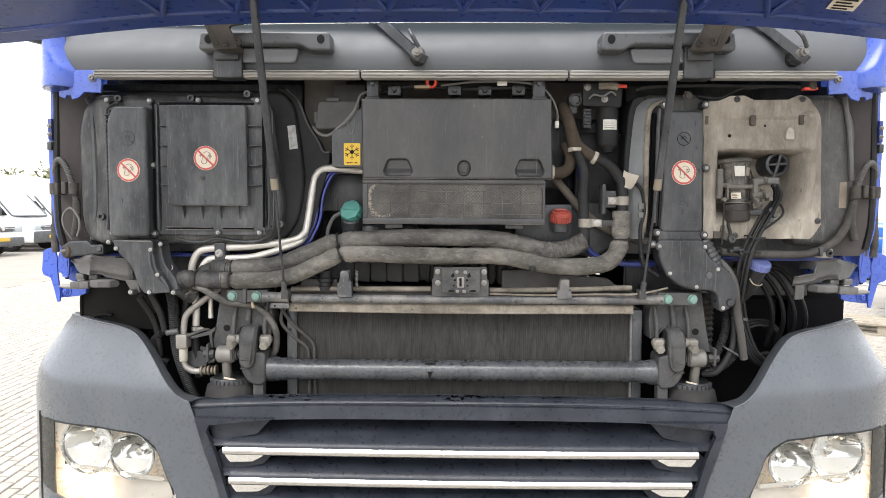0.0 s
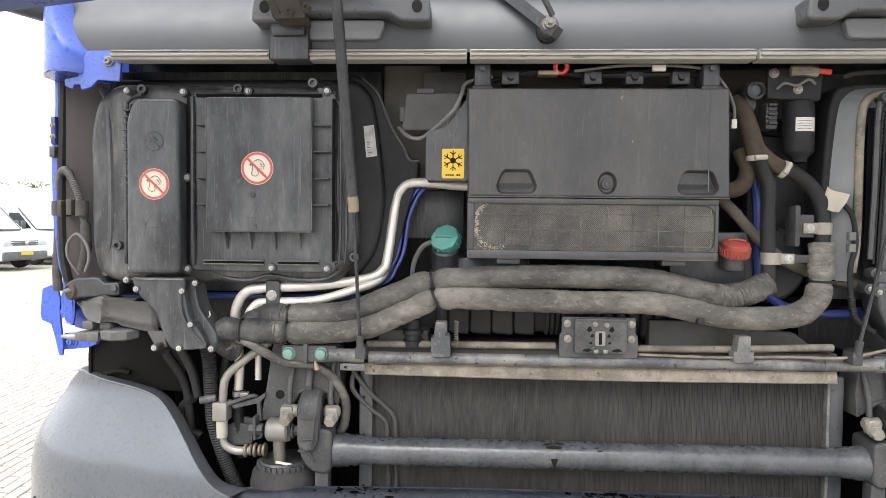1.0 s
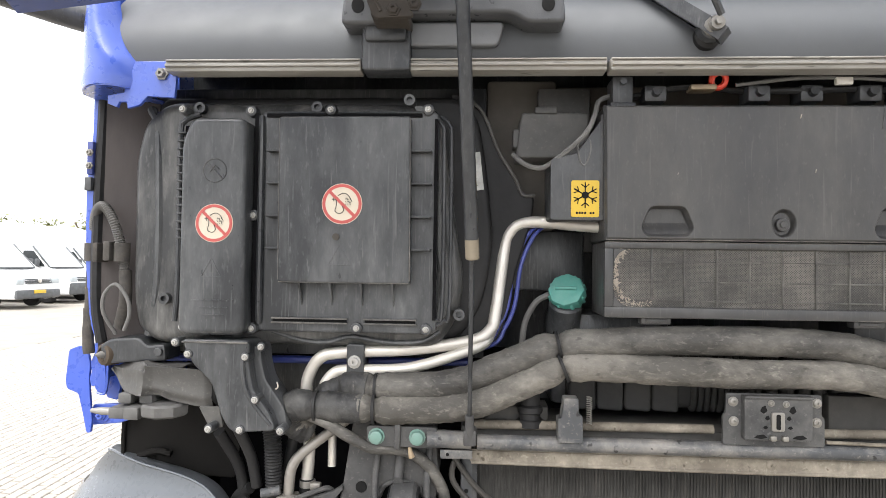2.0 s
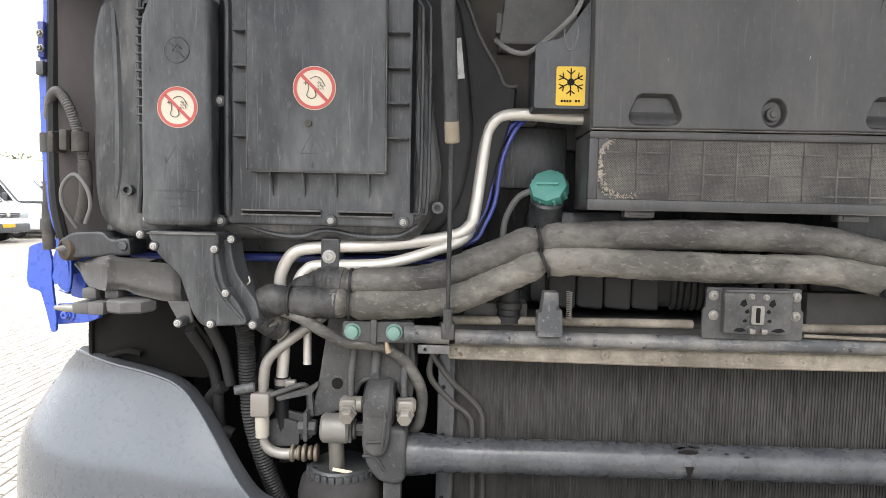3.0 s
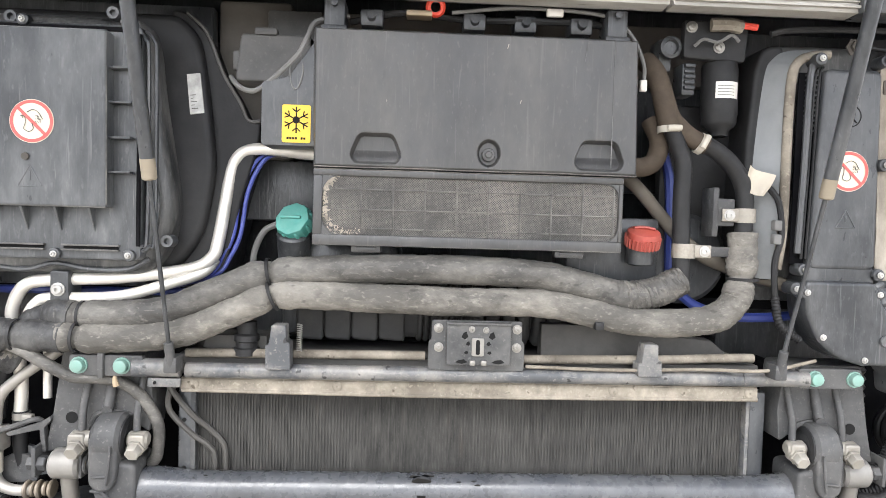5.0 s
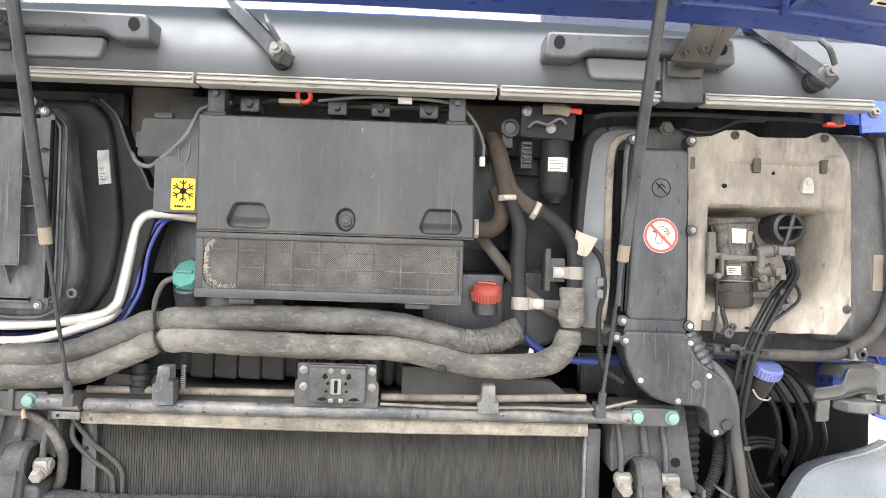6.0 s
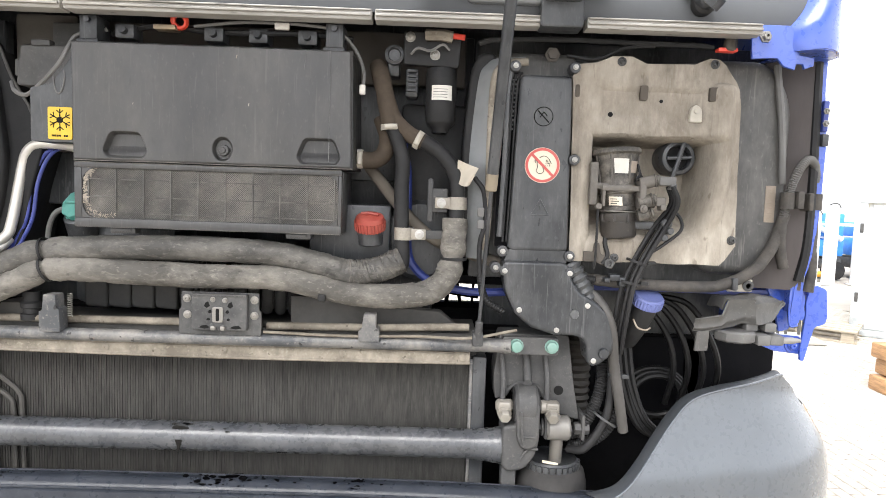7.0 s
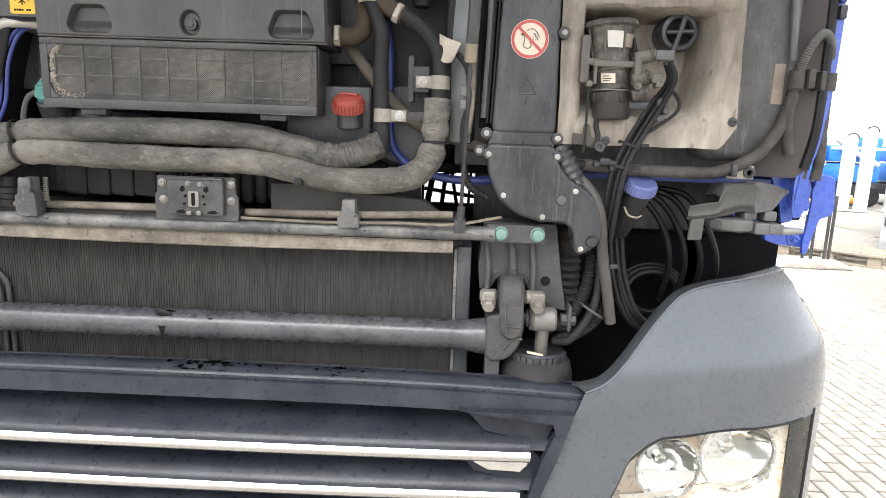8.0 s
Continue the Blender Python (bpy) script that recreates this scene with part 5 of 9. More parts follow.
r = thing("expansion_tank", (0.31, 2.08, 1.48), "black tank with red ribbed filler cap", "reservoir")
bm = B()
box(bm, 0.21, 0.385, 2.05, 2.18, 1.47, 1.605, 0.006)
cyl(bm, (0.345, 2.035, 1.52), (0.344, 2.03, 1.56), 0.026, edge=0.003)
part("tank", bm, BLACK2, r)
bm = B()
cax = Vector((0, -0.37, 1)).normalized()
cq = cax.to_track_quat("Z", "Y").to_matrix()
co = Vector((0.344, 2.025, 1.553))
lathe(bm, co, cax, [(0.027, 0), (0.03, 0.002), (0.0315, 0.02), (0.029, 0.03), (0.02, 0.034), (0.0, 0.035)], 28)
tube(bm, [co + cax * 0.036 + cq @ Vector((-0.018, 0.002, 0)), co + cax * 0.038, co + cax * 0.036 + cq @ Vector((0.018, -0.004, 0))], 0.003, 6, 3)
redcap = part("red_cap", bm, RED, r, "red ribbed cap")
for k in range(26):
    a = k * math.tau / 26
    c0 = co + cq @ Vector((0.0305 * math.cos(a), 0.0305 * math.sin(a), 0.002))
    bm = B()
    cyl(bm, c0, c0 + cax * 0.019 + cq @ Vector((0.001 * math.cos(a), 0.001 * math.sin(a), 0)), 0.0024, seg=5)
    part("rib", bm, RED, redcap)

# fan shroud behind the hoses
sh = thing("fan_shroud", (-0.03, 2.13, 1.3), "black ribbed bellows of the fan shroud", "fan shroud")
bm = B()
prism(bm, poly_round([(-0.3, 1.36), (0.22, 1.36), (0.22, 1.5), (-0.3, 1.5)], 0.02, 4), 2.1, 2.2, 0.01)
BELLOWS = mat("dusty_bellows_rubber", (0.024, 0.024, 0.024), 0.65, dust=0.6, dust_col=(0.085, 0.08, 0.073), dust_scale=10, spec=0.25)
part("bellows", bm, BELLOWS, sh)
for x, w in [(-0.27 + 0.052 * k, 0.0235) for k in range(4)] + [(-0.06 + 0.0125 * k, 0.006) for k in range(7)] + [(0.05 + 0.03 * k, 0.013) for k in range(6)]:
    bm = B()
    if w > 0.02:
        prism(bm, poly_round([(x - 0.0252, 1.358), (x + 0.0252, 1.354), (x + 0.0252, 1.498), (x - 0.0252, 1.498)], 0.009, 4), 2.088, 2.115, 0.008, 3)
    else:
        tube(bm, [(x - 0.002, 2.103, 1.36), (x, 2.095, 1.372), (x + 0.002, 2.093, 1.44), (x + 0.003, 2.1, 1.498)], w, 12, 4)
    part("bellows_rib", bm, BELLOWS, sh)
bm = B()
box(bm, -0.5, 0.58, 2.03, 2.2, 1.3, 1.335, 0.004)
prism(bm, [(0.17, 1.335), (0.55, 1.335), (0.5, 1.375), (0.36, 1.385), (0.35, 1.4), (0.17, 1.4)], 2.06, 2.09, 0.004)
prism(bm, [(-0.46, 1.335), (-0.34, 1.335), (-0.34, 1.37), (-0.45, 1.37)], 2.04, 2.1, 0.004)
part("shroud_top", bm, mat("dusty_grey_shroud", (0.062, 0.06, 0.057), 0.7, dust=0.6, dust_col=(0.15, 0.141, 0.128), dust_scale=8, spec=0.2), sh, "dusty grey-brown shroud plate")
bm = B()
lathe(bm, (-0.374, 2.03, 1.337), (0, 0, 1), [(0.024, 0), (0.024, 0.012), (0.019, 0.014), (0.019, 0.024), (0.023, 0.026), (0.023, 0.036), (0.018, 0.04), (0.018, 0.06), (0.0, 0.06)], 18)
part("bellows_stub", bm, RUBBER, sh)


# ---- foam-wrapped hoses ----
def wrapped(seed, amp=0.02):
    return lambda i, n: 1 + amp * math.sin(i * 1.9 + seed) * math.sin(i * 0.37 + seed * 2) + amp * 0.6 * math.sin(i * 0.9)


def tie_ring(parent, p, axis, r):
    bm = B()
    lathe(bm, Vector(p) - Vector(axis).normalized() * 0.003, axis, [(r, 0), (r + 0.0018, 0.0005), (r + 0.0018, 0.0055), (r, 0.006), (r, 0)], 20)
    part("cable_tie", bm, RUBBER, parent, "black cable tie")


h1 = thing("foam_hose_upper", (-0.1, 2.0, 1.48), "dusty foam-wrapped coolant hose across the bay", "hose", "foam-wrapped hoses")
bm = B()
tube(bm, [(-0.744, 2.02, 1.38), (-0.725, 2.02, 1.4), (-0.7, 2.015, 1.405), (-0.66, 2.01, 1.403), (-0.64, 2.005, 1.405), (-0.515, 2.0, 1.416), (-0.427, 2.0, 1.45), (-0.34, 2.0, 1.486), (-0.315, 2.0, 1.489), (-0.2, 2.0, 1.498), (-0.005, 2.0, 1.503), (0.157, 2.0, 1.496), (0.24, 2.0, 1.478), (0.314, 2.0, 1.462), (0.375, 2.005, 1.474), (0.412, 2.01, 1.492)], 0.0258, 28, 22, wrapped(1, 0.008), lump=0.06, fold=lambda p: 0.06 + 0.17 * ease((p.x - 0.2) / 0.12), pinch=[(-0.655, 2.01, 1.404), (-0.328, 2.0, 1.488), (-0.72, 2.02, 1.402)])
part("foam_sleeve", bm, FOAM, h1)
tie_ring(h1, (-0.655, 2.01, 1.404), (1, 0, 0), 0.025)
tie_ring(h1, (-0.328, 2.0, 1.488), (1, 0, 0.2), 0.026)
h2 = thing("foam_hose_lower", (-0.1, 2.0, 1.43), "second dusty foam-wrapped hose with upturned end", "hose", "foam-wrapped hoses")
bm = B()
tube(bm, [(-0.79, 2.05, 1.318), (-0.812, 2.03, 1.335), (-0.812, 2.015, 1.362), (-0.79, 2.0, 1.37), (-0.73, 1.995, 1.37), (-0.66, 1.99, 1.369), (-0.627, 1.99, 1.369), (-0.494, 1.99, 1.378), (-0.397, 1.99, 1.416), (-0.325, 1.99, 1.45), (-0.29, 1.99, 1.453), (-0.2, 1.99, 1.451), (-0.004, 1.99, 1.447), (0.157, 1.99, 1.447), (0.25, 1.99, 1.432), (0.333, 1.99, 1.418), (0.42, 1.99, 1.419), (0.475, 1.99, 1.43), (0.505, 1.99, 1.455), (0.518, 1.995, 1.49), (0.522, 2.0, 1.53), (0.523, 2.005, 1.583)], 0.0253, 28, 22, wrapped(4, 0.008), lump=0.06, rough_seed=9, fold=lambda p: 0.04 + 0.11 * ease((p.x - 0.4) / 0.06) + 0.05 * ease((-0.3 - p.x) / 0.1), pinch=[(-0.762, 1.997, 1.37), (-0.655, 1.99, 1.369), (-0.32, 1.99, 1.45), (0.523, 1.997, 1.5)])
part("foam_sleeve", bm, FOAM2, h2)
tie_ring(h2, (-0.762, 1.997, 1.37), (1, 0, 0), 0.0265)
tie_ring(h2, (-0.655, 1.99, 1.369), (1, 0, 0), 0.0258)
tie_ring(h2, (-0.32, 1.99, 1.45), (1, 0, 0.4), 0.0258)
tie_ring(h2, (0.523, 1.997, 1.5), (0, 0, 1), 0.026)
bm = B()
box(bm, 0.246, 0.262, 1.962, 1.98, 1.405, 1.42, 0.003)
part("tape_edge", bm, RUBBER, h2)
WRAP2 = mat("crinkled_sleeve", (0.05, 0.047, 0.043), 0.5, dust=0.85, dust_col=(0.2, 0.185, 0.162), dust_scale=22, crisp=0.1, speck=0.4, bump=1.0, grain=60, spec=0.4)
WRAP = mat("black_tape_wrap", (0.022, 0.022, 0.023), 0.55, dust=0.7, dust_col=(0.115, 0.112, 0.105), dust_scale=16, crisp=0.06, speck=0.4, bump=1.0, grain=70, spec=0.35)
bm = B()
tube(bm, [(-0.79, 2.05, 1.314), (-0.814, 2.03, 1.333), (-0.814, 2.014, 1.362), (-0.79, 1.999, 1.3705), (-0.73, 1.994, 1.3705), (-0.675, 1.99, 1.369)], 0.0268, 24, 14, wrapped(2, 0.02), lump=0.06, fold=lambda p: 0.12, pinch=[(-0.762, 1.997, 1.37)])
part("tape_wrap", bm, WRAP, h2, "dark wrinkled tape around the end")
bm = B()
tube(bm, [(-0.748, 2.02, 1.376), (-0.727, 2.02, 1.4), (-0.7, 2.015, 1.4055), (-0.668, 2.01, 1.4035)], 0.0272, 24, 14, wrapped(3, 0.02), lump=0.06, rough_seed=4, fold=lambda p: 0.12, pinch=[(-0.72, 2.02, 1.402)])
part("tape_wrap", bm, WRAP, h1, "dark wrinkled tape around the end")
bm = B()
tube(bm, [(0.305, 2.0, 1.4625), (0.335, 2.002, 1.4635), (0.375, 2.005, 1.4745), (0.414, 2.01, 1.4935)], 0.0262, 28, 22, wrapped(5, 0.02), lump=0.05, rough_seed=6, fold=lambda p: 0.3)
part("crinkled_end", bm, WRAP2, h1, "crinkled dirty sleeve end")
bm = B()
tube(bm, [(-0.775, 2.0, 1.352), (-0.74, 1.985, 1.343), (-0.7, 1.985, 1.32), (-0.66, 1.99, 1.3), (-0.62, 2.0, 1.296), (-0.585, 2.012, 1.284), (-0.552, 2.02, 1.254), (-0.528, 2.025, 1.204), (-0.532, 2.03, 1.15), (-0.545, 2.04, 1.13)], 0.0105, 12, 6, lump=0.05)
solo("rubber_hose", bm, FOAM, "dusty grey rubber hose looping behind the bracket", "hose", "rubber hoses")

# ---- radiator with its front flange ----
rad = thing("radiator", (0.05, 2.08, 0.98), "dusty radiator with fine upright fins", "radiator")
bm = B()
box(bm, -0.475, 0.585, 2.064, 2.13, 0.9, 1.29)
part("core", bm, CORE, rad)
bm = B()
for k in range(182):
    x = -0.468 + k * 0.0058
    box(bm, x - 0.0014, x + 0.0014, 2.062, 2.066, 0.9, 1.28)
tagged(part("fin_pack", bm, CORE, rad, "fine upright fins"), kind="stuff")
for x0, x1 in ((-0.5, -0.47), (0.575, 0.605)):
    bm = B()
    box(bm, x0, x1, 2.045, 2.14, 0.88, 1.28, 0.003)
    part("side_tank", bm, BLACK2, rad)
bm = B()
box(bm, 0.568, 0.575, 2.045, 2.07, 0.9, 1.275, 0.001)
part("side_strip", bm, BAR, rad, "pale side strip")
bm = B()
prism(bm, poly_round([(-0.482, 1.277), (-0.3, 1.277), (-0.04, 1.274), (-0.03, 1.271), (0.1, 1.271), (0.12, 1.276), (0.25, 1.273), (0.565, 1.277), (0.565, 1.297), (-0.482, 1.297)], 0.002, 2), 2.002, 2.01, 0.001)
box(bm, -0.482, 0.565, 2.003, 2.06, 1.296, 1.3, 0.0015)
tube(bm, [(-0.48, 2.004, 1.277), (0.04, 2.004, 1.273), (0.565, 2.004, 1.277)], 0.004, 8, 3)
fl = part("top_flange", bm, BEIGE, rad, "dusty beige sheet flange")
for x in (-0.458, -0.206, 0.043, 0.295, 0.549):
    bm = B()
    lathe(bm, (x, 2.002, 1.288), (0, -1, 0), [(0.009, 0), (0.009, 0.001), (0.006, 0.003), (0.002, 0.003), (0.002, 0.001), (0, 0.001)], 8)
    part("rivet", bm, BEIGE, fl)
for pts in ([(-0.5, 2.035, 1.28), (-0.513, 2.035, 1.262), (-0.512, 2.038, 1.227), (-0.475, 2.045, 1.184), (-0.445, 2.052, 1.158), (-0.434, 2.054, 1.121), (-0.431, 2.054, 0.94)], [(-0.515, 2.03, 1.285), (-0.505, 2.032, 1.265), (-0.473, 2.04, 1.221), (-0.445, 2.05, 1.193), (-0.42, 2.054, 1.163), (-0.415, 2.054, 1.121), (-0.412, 2.054, 0.94)]):
    bm = B()
    tube(bm, pts, 0.0055, 8, 5)
    part("line", bm, LINE, rad)
bm = B()
box(bm, -0.479, -0.469, 2.045, 2.062, 0.9, 1.276, 0.001)
part("side_strip", bm, IRON, rad)
for z in (1.21, 1.12, 1.0):
    bm = B()
    cyl(bm, (-0.489, 2.0455, z), (-0.489, 2.043, z), 0.004, seg=10)
    part("hole", bm, INK, rad)
bm = B()
tube(bm, [(-0.478, 2.02, 1.34), (-0.2, 2.02, 1.342), (-0.05, 2.02, 1.343)], 0.0085, 10, 3)
tube(bm, [(0.13, 2.02, 1.34), (0.35, 2.02, 1.343), (0.53, 2.02, 1.35), (0.562, 2.02, 1.35)], 0.0085, 10, 3)
part("edge_trim", bm, BEIGE, rad, "dusty rubber edge trim")
bm = B()
tube(bm, [(0.13, 1.99, 1.333), (0.3, 1.985, 1.331), (0.45, 1.985, 1.335), (0.56, 1.97, 1.338), (0.66, 1.985, 1.355)], 0.0032, 8, 5)
solo("release_cable", bm, BEIGE, "thin dusty release cable along the lock bar", "cable")

# ---- lock bar with the latch ----
bar = thing("lock_bar", (C, 1.995, 1.3), "grey steel lock bar with latch across the radiator", "lock bar")
bm = B()
tube(bm, [(-0.47, 1.998, 1.314), (0.0, 1.998, 1.314), (0.55, 1.998, 1.316)], 0.0135, 14, 1, lump=0.02)
tube(bm, [(-0.48, 1.998, 1.316), (-0.53, 1.995, 1.318), (-0.56, 1.99, 1.318)], 0.016, 12, 3)
tube(bm, [(0.53, 1.998, 1.317), (0.6, 1.995, 1.319), (0.65, 1.99, 1.32)], 0.015, 12, 3)
part("tube", bm, BAR, bar)
for s, xs in ((-1, (-0.649, -0.576)), (1, (0.661, 0.735))):
    bm = B()
    x0, x1 = min(xs) - 0.018, max(xs) + (0.015 if s > 0 else 0.035)
    if s > 0:
        x0 -= 0.012
    prism(bm, poly_round([(x0, 1.303), (x1, 1.303), (x1, 1.34), (x0, 1.34)], 0.006, 3), 1.986, 1.998, 0.002)
    pl = part("end_plate", bm, IRON, bar)
    for x in xs:
        bm = B()
        lathe(bm, (x, 1.986, 1.322), (0, -1, 0), [(0.015, 0), (0.015, 0.003), (0.0125, 0.003), (0.0125, 0.0035), (0.011, 0.012), (0.009, 0.013), (0, 0.0125)], 12)
        part("green_bolt", bm, GREENBOLT, pl, "green coated flange bolt")
for x, zt in ((-0.307, 1.4), (0.352, 1.38)):
    bm = B()
    o = poly_round([(x - 0.022, 1.322), (x + 0.022, 1.322), (x + 0.02, zt - 0.03), (x + 0.014, zt - 0.028), (x + 0.013, zt), (x - 0.012, zt), (x - 0.016, zt - 0.035), (x - 0.022, zt - 0.035)], 0.003, 2)
    prism(bm, o, 1.975, 2.005, 0.003)
    part("stop_bracket", bm, BAR, bar, "grey folded stop bracket")
bm = B()
helix = [(-0.273 + 0.0045 * math.cos(k * 0.9), 1.992 + 0.0045 * math.sin(k * 0.9), 1.352 + k * 0.00055) for k in range(90)]
tube(bm, helix, 0.0011, 5, 0)
part("return_spring", bm, STEEL, bar)
bm = B()
box(bm, -0.535, -0.478, 1.99, 1.997, 1.284, 1.3, 0.002)
tab = part("end_tab", bm, BAR, bar, "worn steel end tab")
bm = B()
cyl(bm, (-0.522, 1.9905, 1.292), (-0.522, 1.9885, 1.292), 0.003, seg=10)
part("hole", bm, INK, tab)
bm = B()
tube(bm, [(-0.59, 1.99, 1.304), (-0.588, 1.985, 1.296), (-0.585, 1.985, 1.286)], 0.004, 8, 4, wave=lambda i, n: 0.7 + 0.8 * i / n)
part("hanging_tag", bm, mat("tan_seal", (0.3, 0.22, 0.13), 0.6, dust=0.4), bar, "small tan hanging seal")
bm = B()
box(bm, -0.617, -0.606, 1.979, 1.99, 1.3, 1.345, 0.003)
part("band", bm, IRON, bar)
latch = thing("latch", (0.042, 1.985, 1.34), "black steel flap latch plate with screws and keyhole", "latch")
LATCHM = mat("dusty_latch_steel", (0.03, 0.031, 0.033), 0.5, dust=0.6, dust_col=(0.16, 0.155, 0.145), dust_scale=14, speck=0.4, spec=0.35)
bm = B()
prism(bm, poly_round([(-0.045, 1.325), (0.126, 1.325), (0.126, 1.375), (0.121, 1.378), (0.121, 1.414), (-0.04, 1.414), (-0.04, 1.38), (-0.045, 1.376)], 0.004, 2), 1.986, 1.992, 0.001)
part("base_plate", bm, LATCHM, latch)
bm = B()
prism(bm, rrect(-0.014, 0.1, 1.337, 1.412, 0.004, 2), 1.972, 1.986, 0.003)
box(bm, -0.014, 0.1, 1.968, 1.985, 1.409, 1.413, 0.001)
front = part("front_plate", bm, LATCHM, latch)
bm = B()
prism(bm, rrect(0.03, 0.052, 1.354, 1.386, 0.004, 3), 1.968, 1.974, 0.001)
part("striker", bm, STEEL, front)
bm = B()
prism(bm, rrect(0.0375, 0.0445, 1.357, 1.383, 0.003, 3), 1.9672, 1.97)
part("slot", bm, INK, front, "dark key slot")
for x, z, w, h in ((0.018, 1.39, 0.006, 0.007), (0.066, 1.39, 0.006, 0.007), (0.013, 1.344, 0.011, 0.004), (0.078, 1.344, 0.012, 0.004), (0.024, 1.376, 0.004, 0.004), (0.06, 1.376, 0.004, 0.004), (0.021, 1.36, 0.004, 0.003), (0.062, 1.36, 0.004, 0.003)):
    bm = B()
    prism(bm, [(x - w, z - h * 0.4), (x, z - h), (x + w, z - h * 0.3), (x + w * 0.4, z + h), (x - w * 0.5, z + h * 0.6)], 1.9712, 1.974)
    part("slot", bm, INK, front)
for x in (0.032, 0.052):
    bm = B()
    box(bm, x - 0.005, x + 0.005, 1.964, 1.975, 1.338, 1.347, 0.002)
    part("claw", bm, STEEL, front)
for x, z, rr in ((-0.028, 1.4, 0.0064), (-0.027, 1.366, 0.0064), (0.112, 1.4, 0.0064), (0.112, 1.367, 0.0064), (0.03, 1.401, 0.0042), (0.055, 1.4, 0.0042)):
    bm = B()
    screw(bm, x, 1.986 if rr > 0.006 else 1.972, z, rr, 0.005)
    part("screw", bm, STEEL, latch, "dull screw head")

# ---- torsion tube and cab mounts ----
tt = thing("torsion_tube", (C, 2.03, 1.09), "grey painted torsion tube with cast end levers", "torsion tube")
bm = B()
tube(bm, [(-0.56, 2.03, 1.089), (-0.3, 2.03, 1.089), (0.3, 2.03, 1.09), (0.66, 2.03, 1.09)], 0.0315, 28, 2)
for xa, xb in ((-0.56, -0.47), (0.66, 0.57)):
    lathe(bm, (xa, 2.03, 1.0895), (1 if xb > xa else -1, 0, 0), [(0.0395, 0), (0.0395, 0.02), (0.037, 0.04), (0.0335, 0.065), (0.0314, 0.09)], 32)
tb = part("tube", bm, TUBEMAT, tt)
WET = mat("wet_drip", (0.002, 0.002, 0.0025), 0.12, bump=0, spec=0.3)
for x, w, z in ((-0.05, 0.019, 1.112), (-0.062, 0.011, 1.117), (-0.038, 0.012, 1.118), (0.052, 0.006, 1.108), (-0.08, 0.002, 1.112), (0.07, 0.002, 1.114), (-0.01, 0.004, 1.116), (0.018, 0.005, 1.112), (0.045, 0.005, 1.113), (0.06, 0.003, 1.118), (-0.5, 0.003, 1.11), (-0.46, 0.003, 1.114), (-0.44, 0.004, 1.117)):
    bm = B()
    bmesh.ops.create_icosphere(bm, subdivisions=2, radius=w, matrix=Matrix.Translation((x, 2.03 - math.sqrt(max(0, 0.0312 ** 2 - (z - 1.089) ** 2)), z)) @ Matrix.Diagonal((1, 0.1, 0.62, 1)))
    part("drip", bm, WET, tb, "dark wet drip")
bm = B()
prism(bm, [(-0.058, 1.092), (-0.042, 1.092), (-0.0475, 1.075), (-0.05, 1.06), (-0.0525, 1.075)], 1.9972, 1.9995)
part("drip", bm, WET, tb)
AIRM = mat("dusty_grey_rubber", (0.026, 0.025, 0.025), 0.7, dust=0.4, dust_col=(0.11, 0.105, 0.098), dust_scale=9, spec=0.15)
CLAMPM = mat("pale_clamp_metal", (0.22, 0.208, 0.186), 0.5, metal=0.3, var=0.3, dust=0.6, dust_col=(0.24, 0.215, 0.175), dust_scale=25, speck=0.4)
